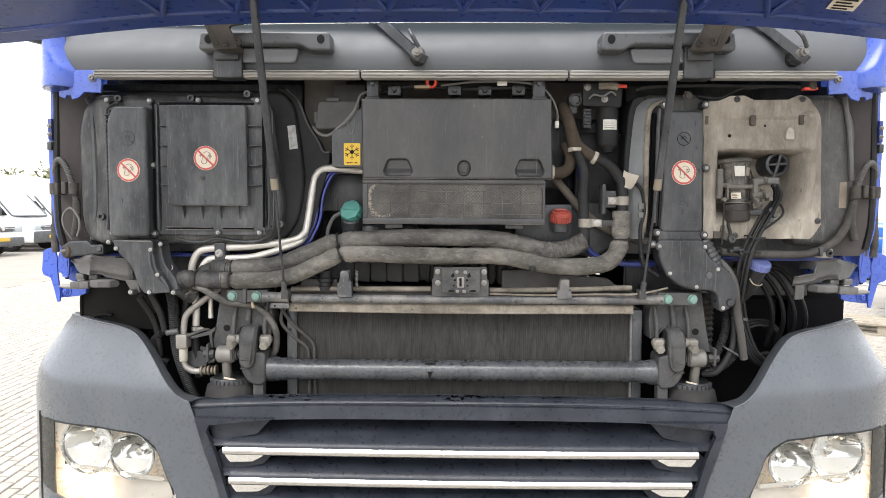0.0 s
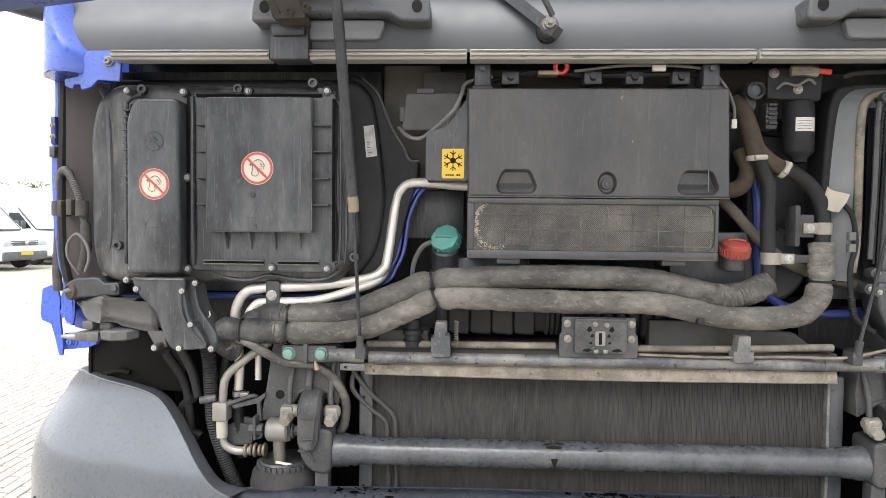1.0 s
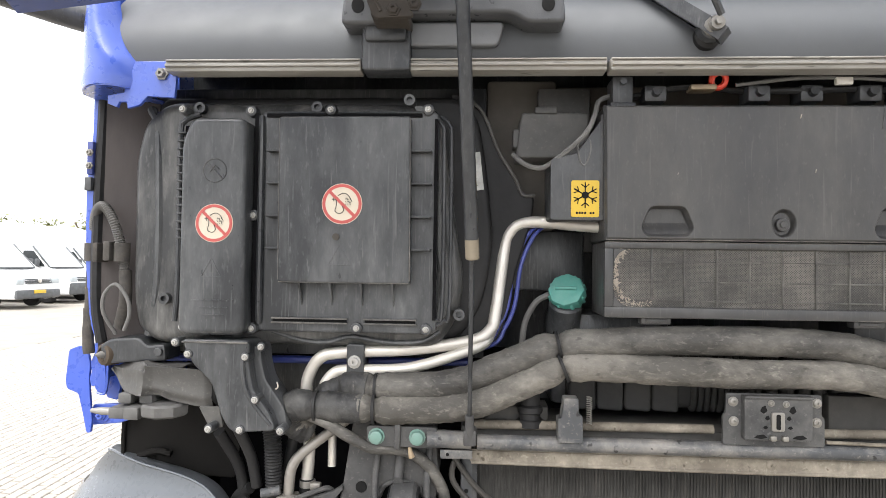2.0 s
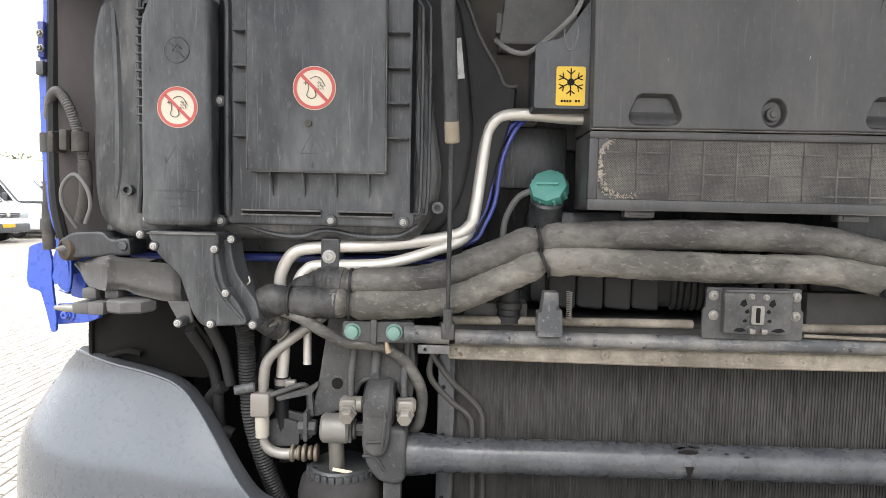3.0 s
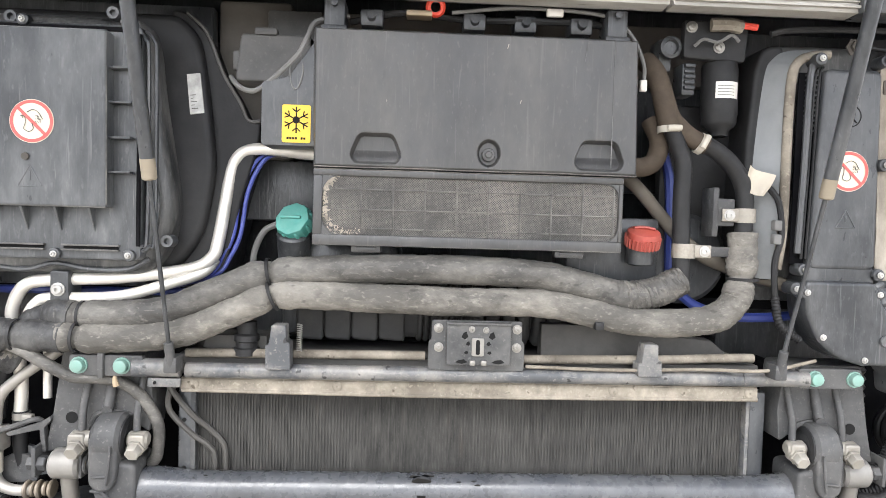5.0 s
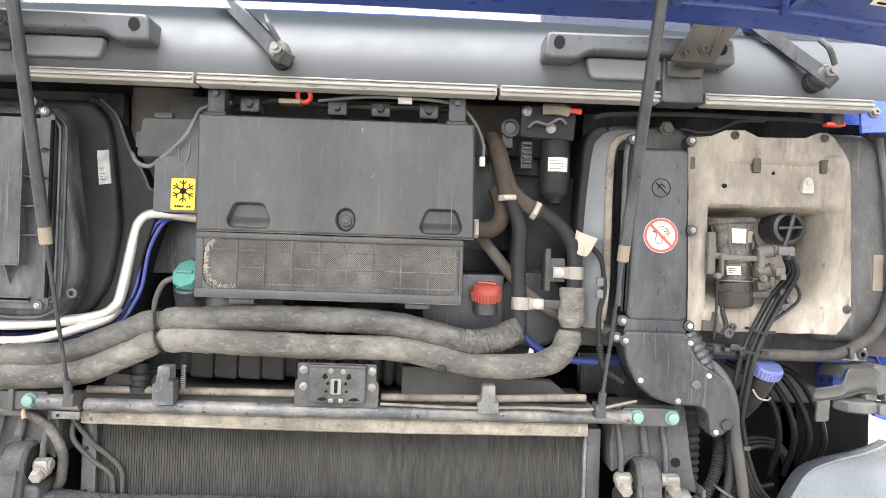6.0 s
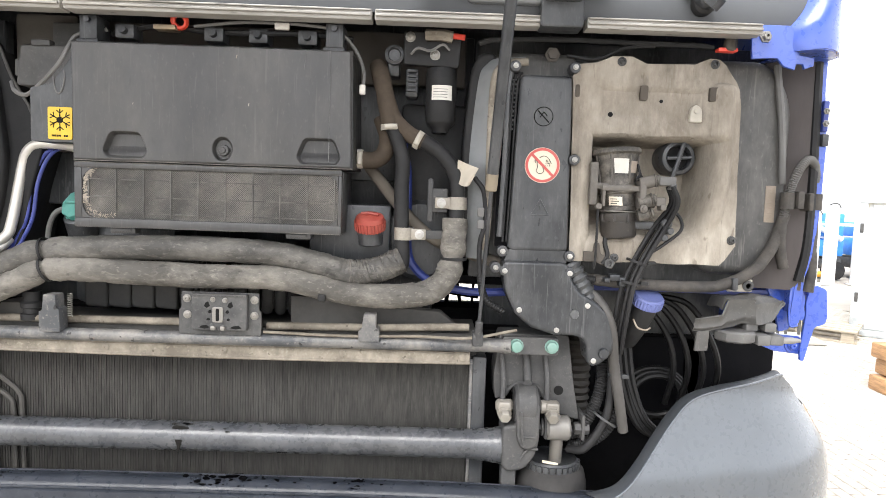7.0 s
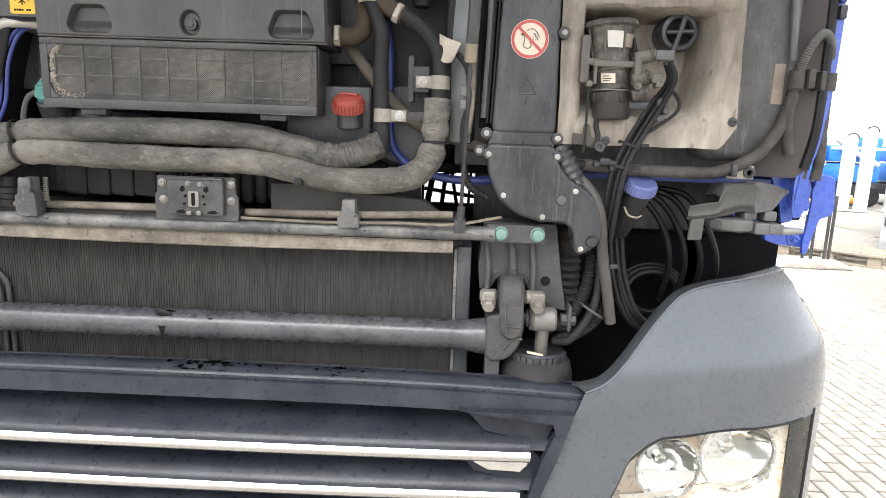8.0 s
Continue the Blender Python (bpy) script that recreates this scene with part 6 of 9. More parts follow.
for s in (-1, 1):
    X = lambda v: C + s * (v + (0.008 if s > 0 else 0.0))
    P = lambda o, r, n=5: poly_round([(X(a), b) for a, b in o], r, n)
    bm = B()
    prism(bm, P([(0.592, 1.148), (0.592, 1.058), (0.606, 1.046), (0.64, 1.052), (0.662, 1.08), (0.672, 1.12), (0.668, 1.165), (0.626, 1.165), (0.62, 1.15)], 0.014), 1.985, 2.07, 0.014, 4)
    prism(bm, P([(0.618, 1.2), (0.62, 1.13), (0.628, 1.105), (0.65, 1.1), (0.668, 1.115), (0.668, 1.2)], 0.01), 1.972, 2.05, 0.01, 3)
    cyl(bm, (X(0.617), 2.012, 1.189), (X(0.665), 2.012, 1.189), 0.043, seg=32, edge=0.006)
    lever = part("lever", bm, IRON, tt, "cast iron lever")
    bm = B()
    tube(bm, [(X(0.628), 1.968, 1.185), (X(0.629), 1.965, 1.15), (X(0.634), 1.966, 1.118)], 0.0025, 6, 4)
    tube(bm, [(X(0.634), 1.97, 1.132), (X(0.66), 1.97, 1.13)], 0.0025, 6, 0)
    tube(bm, [(X(0.63), 1.984, 1.075), (X(0.645), 1.982, 1.098), (X(0.668), 1.985, 1.1)], 0.003, 6, 3)
    part("casting_ridge", bm, IRON, lever)
    for a, b, v in ((0.669, 0.713, 0.697), (0.577, 0.614, 0.595)):
        bm = B()
        cyl(bm, (X(a), 2.006, 1.186), (X(b), 2.006, 1.186), 0.0145, seg=22, edge=0.005)
        prism(bm, P([(v - 0.0145, 1.198), (v + 0.0145, 1.198), (v + 0.0155, 1.17), (v + 0.01, 1.163), (v - 0.01, 1.163), (v - 0.0155, 1.17)], 0.006, 3), 1.99, 2.01, 0.005, 3)
        pad = part("clamp_pad", bm, CLAMPM, lever, "pale clamp boss")
        bm = B()
        lathe(bm, (X(v), 1.993, 1.174), (0, -1, -0.35), [(0.0165, 0), (0.0165, 0.003), (0.0138, 0.004), (0.0138, 0.016), (0.0115, 0.019), (0, 0.0185)], 6)
        part("clamp_bolt", bm, CLAMPM, pad, "bright hexagon bolt")
    for v, d in ((0.662, s), (0.62, -s)):
        bm = B()
        lathe(bm, (X(v), 2.012, 1.189), (d, 0, 0), [(0.036, 0), (0.036, 0.006), (0.026, 0.008)], 24)
        part("rubber_washer", bm, RUBBER, lever)


def cab_mount(s):
    X = lambda v: C + s * v
    m = thing("cab_mount", (X(0.69), 2.04, 0.95), "dark cast cab mount with bush, bolt and air spring", "cab mount", "cab mounts")
    bm = B()
    o = [(X(0.59), 1.338), (X(0.74), 1.338), (X(0.757), 1.222), (X(0.772), 1.15), (X(0.7), 1.17), (X(0.69), 1.2), (X(0.675), 1.224), (X(0.622), 1.224), (X(0.606), 1.204), (X(0.585), 1.19), (X(0.58), 1.25)]
    prism(bm, poly_round(o, 0.008, 3), 2.03, 2.1, 0.006, 2)
    part("bracket", bm, IRON, m)
    for v, z0 in ((0.692, 1.2), (0.597, 1.2), (0.65, 1.235)):
        bm = B()
        tube(bm, [(X(v - 0.004), 2.034, 1.315), (X(v), 2.026, 1.28), (X(v + 0.003), 2.015, 1.24), (X(v + 0.002), 2.008, z0)], 0.0065 if v != 0.65 else 0.009, 10, 4)
        part("rib", bm, IRON, m)
    bm = B()
    tube(bm, [(X(0.69), 2.03, 1.2), (X(0.678), 2.028, 1.222), (X(0.65), 2.026, 1.23), (X(0.62), 2.028, 1.223), (X(0.606), 2.03, 1.203)], 0.005, 8, 5)
    part("arch_lip", bm, IRON, m)
    bm = B()
    prism(bm, circle(X(0.723), 1.216, 0.0105, 16), 2.0285, 2.031)
    part("hole", bm, INK, m, "dark hole")
    for v in (0.775, 0.695):
        bm = B()
        box(bm, X(v) - 0.004, X(v) + 0.004, 2.0, 2.08, 1.115, 1.17, 0.003)
        part("ear", bm, IRON, m)
    bm = B()
    cyl(bm, (X(0.696), 2.015, 1.138), (X(0.748), 2.015, 1.138), 0.0268, edge=0.005, seg=22)
    part("bush", bm, mat("grey_bush", (0.2, 0.19, 0.175), 0.55, metal=0.4, dust=0.6), m, "pale grey bush")
    for a, b, rr in ((0.668, 0.704, 0.013), (0.684, 0.69, 0.019), (0.757, 0.79, 0.0135)):
        bm = B()
        cyl(bm, (X(a), 2.015, 1.138), (X(b), 2.015, 1.138), rr, seg=6 if rr < 0.016 else 16, edge=0.002)
        part("bolt", bm, IRON, m)
    bm = B()
    cyl(bm, (X(0.722), 2.015, 1.13), (X(0.722), 2.03, 1.05), 0.0142, edge=0.002)
    part("stem", bm, mat("dusty_stem", (0.16, 0.15, 0.135), 0.5, metal=0.5, dust=0.5), m)
    sp = B()
    lathe(sp, (X(0.717), 2.05, 0.94), (0, 0, 1), [(0.0, 0), (0.072, 0.0), (0.081, 0.03), (0.08, 0.07), (0.074, 0.095), (0.06, 0.108), (0.0, 0.108)], 32)
    ap = part("air_spring", sp, AIRM, m, "black rubber air spring")
    bm = B()
    lathe(bm, (X(0.717), 2.05, 1.036), (0, 0, 1), [(0.06, 0), (0.0605, 0.02), (0.056, 0.025), (0.035, 0.02), (0.0, 0.024)], 32)
    ring = part("top_ring", bm, BLACK2, ap)
    for k in range(14):
        a = math.pi + (k + 0.5) * math.pi / 14
        bm = B()
        box(bm, -0.0055, 0.0055, -0.003, 0.003, 0.002, 0.021, 0.0015, m=Matrix.Translation((X(0.717) + 0.0615 * math.cos(a), 2.05 + 0.0615 * math.sin(a), 1.036)) @ Matrix.Rotation(a + math.pi / 2, 4, "Z"))
        part("ring_tooth", bm, BLACK2, ap)
    bm = B()
    box(bm, -0.018, 0.018, -0.004, 0.004, -0.0008, 0.0008, 0.0005, m=Matrix.Translation((X(0.708), 2.006, 1.062)) @ pose(0, 0, 0, 20, 12, 6))
    part("tag", bm, PAPER, m, "pale strip tag")
    bm = B()
    box(bm, X(0.617) - 0.016, X(0.617) + 0.016, 1.995, 2.03, 0.98, 1.055, 0.004)
    part("foot", bm, IRON, m)
    return m


cab_mount(-1)
cab_mount(1)


PRINT = mat("faded_print", (0.26, 0.215, 0.165), 0.7)
BLOCK = mat("grey_block", (0.09, 0.088, 0.085), 0.65, dust=0.6, dust_scale=20)
TAPED = mat("dusty_cloth_tape", (0.03, 0.028, 0.026), 0.8, dust=0.7, dust_col=(0.12, 0.105, 0.09), dust_scale=30, bump=0.6, grain=90)

# ---- right duct and insulation ----
rc = thing("bulkhead_carrier", (0.9, 2.07, 1.47), "dusty black moulded bulkhead plate with rounded edge", "carrier plate")
bm = B()
prism(bm, poly_round([(0.565, 1.48), (0.78, 1.48), (0.78, 1.94), (0.6, 1.94), (0.565, 1.9)], 0.04, 6), 2.045, 2.12, 0.02, 4)
prism(bm, poly_round([(1.048, 1.48), (1.2, 1.48), (1.24, 1.55), (1.24, 1.86), (1.19, 1.94), (1.048, 1.94)], 0.05, 6), 2.045, 2.12, 0.02, 4)
box(bm, 0.7, 1.15, 2.113, 2.125, 1.49, 1.93, 0.002)
part("plate", bm, mat("dusty_bulkhead_plastic", (0.028, 0.028, 0.028), 0.5, dust=0.75, dust_col=(0.165, 0.158, 0.148), dust_scale=5, crisp=0.04, speck=0.4, stretch=(1, 1, 0.5), streak=0.4, streak_dir=(1, 1, 0.05), streak_col=(0.2, 0.19, 0.175)), rc)
bm = B()
outer = smooth_path([(0.55, 2.03, 1.5), (0.549, 2.03, 1.6), (0.549, 2.03, 1.717), (0.562, 2.03, 1.87), (0.578, 2.03, 1.907), (0.605, 2.03, 1.922), (0.66, 2.03, 1.926)], 5)
inner = smooth_path([(0.588, 1.998, 1.5), (0.588, 1.998, 1.6), (0.587, 1.998, 1.75), (0.59, 1.998, 1.872), (0.602, 1.998, 1.894), (0.62, 1.998, 1.903), (0.66, 1.998, 1.906)], 5)
sheet(bm, lambda u, v: outer[round(v * 30)].lerp(inner[round(v * 30)], u), 4, 30, 0.005)
part("edge_panel", bm, mat("dusty_grey_edge", (0.17, 0.178, 0.185), 0.5, dust=0.6, dust_col=(0.27, 0.27, 0.265), dust_scale=5), rc, "grey edge panel")
bm = B()
tube(bm, [(0.66, 1.993, 1.908), (0.626, 1.993, 1.904), (0.604, 1.993, 1.893), (0.593, 1.992, 1.865), (0.59, 1.992, 1.78), (0.59, 1.992, 1.6), (0.585, 1.996, 1.52)], 0.0085, 10, 6)
part("gasket", bm, BEIGE, rc, "dusty cream gasket")
bm = B()
tube(bm, [(1.195, 2.04, 1.93), (1.212, 2.035, 1.8), (1.222, 2.035, 1.68)], 0.0075, 8, 4)
part("rail", bm, LIGHTEDGE, rc)
bm = B()
box(bm, 1.192, 1.214, 2.0435, 2.046, 1.597, 1.676, 0.0004)
lb = part("paper_label", bm, OLDPAPER, rc, "worn beige paper label")
for k in range(6):
    bm = B()
    box(bm, 1.195 + 0.002 * (k % 3), 1.204 + 0.002 * ((k * 7) % 4), 2.0428, 2.044, 1.605 + 0.011 * k, 1.6062 + 0.011 * k)
    part("print_line", bm, PRINT, lb)

ins = thing("insulation_panel", (0.93, 2.02, 1.51), "beige moulded insulation panel with deep recess", "insulation panel")
edge_l = [(1.505, 0.772), (1.515, 0.765), (1.9, 0.752), (1.93, 0.765)]
edge_r = [(1.505, 1.075), (1.515, 1.085), (1.55, 1.108), (1.6, 1.105), (1.85, 1.098), (1.89, 1.09), (1.915, 1.065), (1.93, 1.04)]
top_z = [(0.75, 1.905), (0.8, 1.91), (0.83, 1.924), (0.87, 1.924), (0.9, 1.912), (1.0, 1.913), (1.03, 1.927), (1.06, 1.925), (1.11, 1.9)]


def ins_y(x, z):
    y = 1.998
    right = 1.075 - 0.12 * ease((1.7 - z) / 0.2) * 0.3 - x
    y += 0.098 * ease((x - 0.788) / 0.016) * ease((1.776 - z) / 0.02) * ease((z - 1.54) / 0.07) * ease(right / 0.045)
    y += 0.006 * ease((x - 0.8) / 0.02) * ease((1.035 - x) / 0.012) * ease((1.87 - z) / 0.012) * ease((z - 1.78) / 0.03)
    y += 0.01 * math.exp(-((x - 0.9) / 0.009) ** 2) * ease((1.9 - z) / 0.02) * ease((z - 1.83) / 0.02)
    y -= 0.02 * math.exp(-((x - 1.062 + 0.03 * ease((1.7 - z) / 0.2)) / 0.017) ** 2) * ease((z - 1.56) / 0.06) * ease((1.875 - z) / 0.015)
    y -= 0.006 * math.exp(-((x - 0.778) / 0.009) ** 2) * ease((1.78 - z) / 0.03)
    return y + 0.002 * noise.noise(Vector((x * 25, z * 25, 0)))


bm = B()


def ins_pt(u, v):
    z = 1.505 + 0.42 * v
    a, b = interp(z, edge_l), interp(z, edge_r)
    x = a + (b - a) * u
    z = 1.505 + (interp(x, top_z) - 1.505) * v
    return (x, ins_y(x, z), z)


sheet(bm, ins_pt, 200, 300, 0.012)
part("moulding", bm, INSUL, ins)
for x, z in ((0.85, 1.914), (1.04, 1.915), (1.098, 1.558), (0.856, 1.514)):
    bm = B()
    lathe(bm, (x, 1.986, z), (0, -1, 0), [(0.0095, 0), (0.009, 0.002), (0.0055, 0.003), (0.0055, 0.007), (0.003, 0.008), (0.0025, 0.005), (0, 0.005)], 14)
    part("fixing", bm, IRON, ins)
for x0, x1, z0, z1 in ((0.891, 0.906, 1.838, 1.868), (1.03, 1.048, 1.84, 1.868), (0.758, 0.767, 1.84, 1.865)):
    bm = B()
    prism(bm, rrect(x0, x1, z0, z1, 0.003, 2), 1.9835 if x0 < 1 else 1.977, 2.02, 0.0005)
    part("slot", bm, SLOTM, ins, "dark slot")
bm = B()
prism(bm, circle(0.833, 1.808, 0.005, 12), 1.9895, 2.02)
prism(bm, circle(0.936, 1.838, 0.0035, 12), 1.9895, 2.02)
part("slot", bm, INK, ins)
bm = B()
prism(bm, poly_round([(0.993, 1.797), (1.02, 1.797), (1.018, 1.825), (1.006, 1.834), (0.996, 1.825)], 0.005, 3), 1.982, 2.01, 0.002)
lathe(bm, (1.007, 1.982, 1.82), (0, -1, 0), [(0.006, 0), (0.0055, 0.003), (0, 0.003)], 10)
part("clip", bm, CREAM, ins, "pale clip")
kn = B()
lathe(kn, (0.99, 2.062, 1.727), (0, -1, 0), [(0.035, -0.036), (0.037, 0), (0.037, 0.036), (0.034, 0.042), (0.027, 0.044), (0.0245, 0.04), (0.0245, 0.026), (0, 0.026)], 36)
for a, l0, l1, r in ((1.3, -0.046, 0.033, 0.0052), (0.05, -0.025, 0.025, 0.004)):
    d = Vector((math.cos(a), 0, math.sin(a)))
    tube(kn, [Vector((0.99, 2.018, 1.727)) + d * l0, Vector((0.99, 2.016, 1.727)), Vector((0.99, 2.018, 1.727)) + d * l1], r, 8, 2)
cap = part("vent_cap", kn, BLACK2, ins, "round black vent cap with spokes")
bm = B()
prism(bm, circle(0.99, 1.727, 0.024, 24), 2.032, 2.037)
part("vent_hole", bm, INK, cap, "dark hole behind the spokes")

pump = thing("blower_unit", (0.85, 2.03, 1.55), "dusty grey-brown actuator pump with labels and cables", "pump")
PM = mat("pump_grey", (0.03, 0.028, 0.025), 0.5, dust=0.85, dust_col=(0.21, 0.188, 0.16), dust_scale=24, crisp=0.08, bump=0.3, speck=0.4, spec=0.4)
CAPM = mat("dusty_brown_cap", (0.018, 0.016, 0.015), 0.5, dust=0.45, dust_col=(0.1, 0.085, 0.07), dust_scale=20, speck=0.3)
FLANGEM = mat("pale_cast_flange", (0.09, 0.082, 0.072), 0.6, dust=0.6, dust_col=(0.18, 0.162, 0.14), dust_scale=25, speck=0.4)
ax = Vector((0.07, -0.08, -1)).normalized()
o = Vector((0.853, 2.012, 1.738))


def on_pump(r, az, d):
    """A point on the pump's side at radius r, turned by az from the front, d below its top."""
    return o + ax * d + Vector((r * math.sin(az), -r * math.cos(az), 0))


bm = B()
lathe(bm, o, ax, [(0.0, 0), (0.05, 0.0), (0.053, 0.003), (0.053, 0.01), (0.05, 0.012), (0.047, 0.014), (0.041, 0.05), (0.038, 0.075), (0.04, 0.08), (0.04, 0.092), (0.036, 0.095), (0.036, 0.118), (0.038, 0.12), (0.038, 0.128), (0.033, 0.132), (0.032, 0.17), (0.0, 0.175)], 40)
motor = part("motor", bm, PM, pump)
bm = B()
lathe(bm, o + ax * 0.132, ax, [(0.035, 0), (0.0375, 0.002), (0.0375, 0.012), (0.0365, 0.014), (0.0365, 0.046), (0.033, 0.052), (0.012, 0.054), (0.01, 0.051), (0, 0.051)], 6 * 6)
cap = part("end_cap", bm, CAPM, pump)
for az in (-1.2, -0.45, 0.3, 1.05):
    bm = B()
    tube(bm, [on_pump(0.0365, az, 0.134), on_pump(0.038, az, 0.15)], 0.0028, 6, 0)
    tube(bm, [on_pump(0.0375, az, 0.15), on_pump(0.037, az + 0.5, 0.15)], 0.0016, 6, 3)
    part("cap_latch", bm, CAPM, cap)
bm = B()
tube(bm, [on_pump(0.0385, -1.4 + 0.28 * k, 0.128) for k in range(11)], 0.0016, 6, 2)
part("clamp_ring", bm, STEEL, motor, "dull steel clamp ring")
for d0, d1, a0, a1, r0, r1, mt in ((0.02, 0.05, -0.33, 0.34, 0.0468, 0.0418, WHITE), (0.024, 0.048, 0.46, 0.95, 0.0466, 0.042, OLDPAPER), (0.098, 0.116, -0.72, 0.02, 0.0368, 0.0368, PAPER)):
    bm = B()
    sheet(bm, lambda u, v: on_pump(r0 + (r1 - r0) * v, a0 + (a1 - a0) * u + (0.08 * v * math.sin(9 * v) if mt is OLDPAPER else 0), d0 + (d1 - d0) * v), 10, 4, 0.0005)
    lab = part("label_plate", bm, mt, pump, "torn dirty label" if mt is OLDPAPER else "white printed label")
    if mt is PAPER:
        for k in range(3):
            bm = B()
            sheet(bm, lambda u, v: on_pump(0.0374, -0.62 + (0.35 + 0.1 * (k % 2)) * u, 0.102 + 0.0045 * k + 0.0018 * v), 6, 1, 0.0004)
            part("print_line", bm, SLOTM, lab)
for az, d0, d1 in ((-0.45, 0.008, 0.078), (0.43, 0.012, 0.07), (-1.2, 0.008, 0.078), (1.25, 0.012, 0.07)):
    bm = B()
    tube(bm, [on_pump(0.0478, az, d0), on_pump(0.0425, az, (d0 + d1) / 2), on_pump(0.0395, az, d1)], 0.0022, 6, 2)
    part("rib", bm, FLANGEM, motor)
bm = B()
box(bm, 0.795, 0.812, 1.972, 2.03, 1.622, 1.71, 0.004)
box(bm, 0.795, 0.835, 1.972, 1.985, 1.655, 1.668, 0.003)
cyl(bm, (0.812, 1.974, 1.62), (0.812, 1.956, 1.62), 0.0065, seg=10, edge=0.002)
part("side_bracket", bm, FLANGEM, pump)
bm = B()
box(bm, 0.818, 0.9, 1.962, 1.99, 1.652, 1.664, 0.003)
box(bm, 0.893, 0.907, 1.955, 1.99, 1.618, 1.676, 0.004)
box(bm, 0.82, 0.826, 1.964, 1.98, 1.62, 1.66, 0.002)
cyl(bm, (0.901, 1.957, 1.618), (0.901, 1.948, 1.618), 0.008, seg=12, edge=0.002)
cyl(bm, (0.901, 1.95, 1.618), (0.901, 1.945, 1.618), 0.0045, seg=6, edge=0.001)
part("flange", bm, FLANGEM, pump, "pale cast flange with bolt")
for z, r, x1 in ((1.672, 0.0125, 0.935), (1.632, 0.014, 0.93), (1.606, 0.012, 0.925)):
    bm = B()
    p, q = Vector((0.895, 1.968, z - 0.004)), Vector((x1, 1.96, z + 0.006))
    cyl(bm, p, p.lerp(q, 0.72), r, seg=18, edge=0.002)
    cyl(bm, p.lerp(q, 0.7), p.lerp(q, 0.78), r * 1.14, seg=18, edge=0.0015)
    cyl(bm, p.lerp(q, 0.75), q, r * 0.82, seg=18, edge=0.003)
    part("valve_stub", bm, PM if z < 1.66 else FLANGEM, pump)
for x, z, w in ((0.946, 1.676, 0.034), (0.935, 1.634, 0.02)):
    bm = B()
    box(bm, x - w / 2, x + w / 2, 1.948, 1.972, z - 0.01, z + 0.008, 0.003)
    box(bm, x + w / 2 - 0.012, x + w / 2, 1.945, 1.97, z - 0.018, z - 0.006, 0.002)
    part("plug", bm, BLOCK if z > 1.65 else FLANGEM, pump, "grey cable plug")
for k in range(4):
    bm = B()
    tube(bm, [on_pump(0.046, 0.95 + 0.06 * k, 0.03), on_pump(0.05, 0.9 + 0.09 * k, 0.05), (0.885 + 0.006 * k, 1.965, 1.675)], 0.002, 6, 4)
    part("thin_wire", bm, RUBBER, pump)
bm = B()
cyl(bm, (0.955, 1.99, 1.59), (0.955, 1.962, 1.59), 0.011, seg=14, edge=0.003)
cyl(bm, (0.955, 1.985, 1.574), (0.962, 1.958, 1.574), 0.0075, seg=12, edge=0.002)
cyl(bm, (0.95, 1.985, 1.56), (0.95, 1.96, 1.56), 0.0075, seg=12, edge=0.002)
box(bm, 0.884, 0.95, 1.98, 2.0, 1.575, 1.592, 0.004)
part("pressure_switch", bm, BLACK2, pump)
bm = B()
tube(bm, [(0.811, 1.962, 1.615), (0.812, 1.965, 1.57), (0.813, 1.97, 1.52), (0.812, 1.972, 1.49)], 0.0028, 6, 4)
part("thin_cable", bm, RUBBER, pump)
for k, (dx, dy) in enumerate(((0, 0), (0.012, 0.008), (-0.012, 0.01), (0.006, -0.01), (-0.006, 0.018))):
    bm = B()
    tube(bm, [(0.955, 1.955 + dy, 1.665), (0.965 + dx * 0.3, 1.955 + dy, 1.63), (0.945 + dx, 1.972 + dy, 1.58), (0.92 + dx, 1.97 + dy, 1.535), (0.9 + dx, 1.968 + dy, 1.495), (0.885 + dx, 1.97 + dy, 1.45), (0.878 + dx, 1.985 + dy, 1.37), (0.876 + dx, 2.0 + dy, 1.31)], 0.005, 8, 5)
    part("cable", bm, RUBBER, pump)
bm = B()
tube(bm, [(0.965, 1.98, 1.62), (0.985, 1.975, 1.6), (0.985, 1.97, 1.575), (0.95, 1.968, 1.545), (0.92, 1.965, 1.525)], 0.0035, 8, 5)
part("cable", bm, RUBBER, pump)
bm = B()
tube(bm, [(0.84, 1.99, 1.57), (0.835, 1.985, 1.545), (0.84, 1.98, 1.52), (0.83, 1.98, 1.5)], 0.005, 8, 5)
part("cable", bm, RUBBER, pump)

rd = thing("outlet_duct", (0.7, 1.98, 1.3), "black plastic duct with curved elbow and warning sticker", "duct", "plastic ducts")
bm = B()
prism(bm, poly_round([(0.632, 1.522), (0.757, 1.522), (0.75, 1.88), (0.645, 1.88)], 0.014, 4), 1.975, 2.03, 0.01, 4)
db = part("duct_body", bm, BLACK2, rd)
warn_sticker(db, 0.696, 1.975, 1.699, 0.036)
emboss_mark(db, 0.694, 1.9748, 1.797, 0.019, INK)
emboss_triangle(db, 0.695, 1.9748, 1.61, 0.02, BLACK)
for k in range(12):
    bm = B()
    z = 1.87 - k * 0.009
    box(bm, 0.618, 0.638, 1.985, 2.0, z - 0.0015, z + 0.0015, 0.0005)
    part("rib", bm, BLACK2, rd)
bm = B()
tube(bm, [(0.64, 1.99, 1.89), (0.623, 1.985, 1.87), (0.62, 1.985, 1.7), (0.615, 1.985, 1.55)], 0.006, 8, 4)
part("edge_rail", bm, BLACK2, rd)
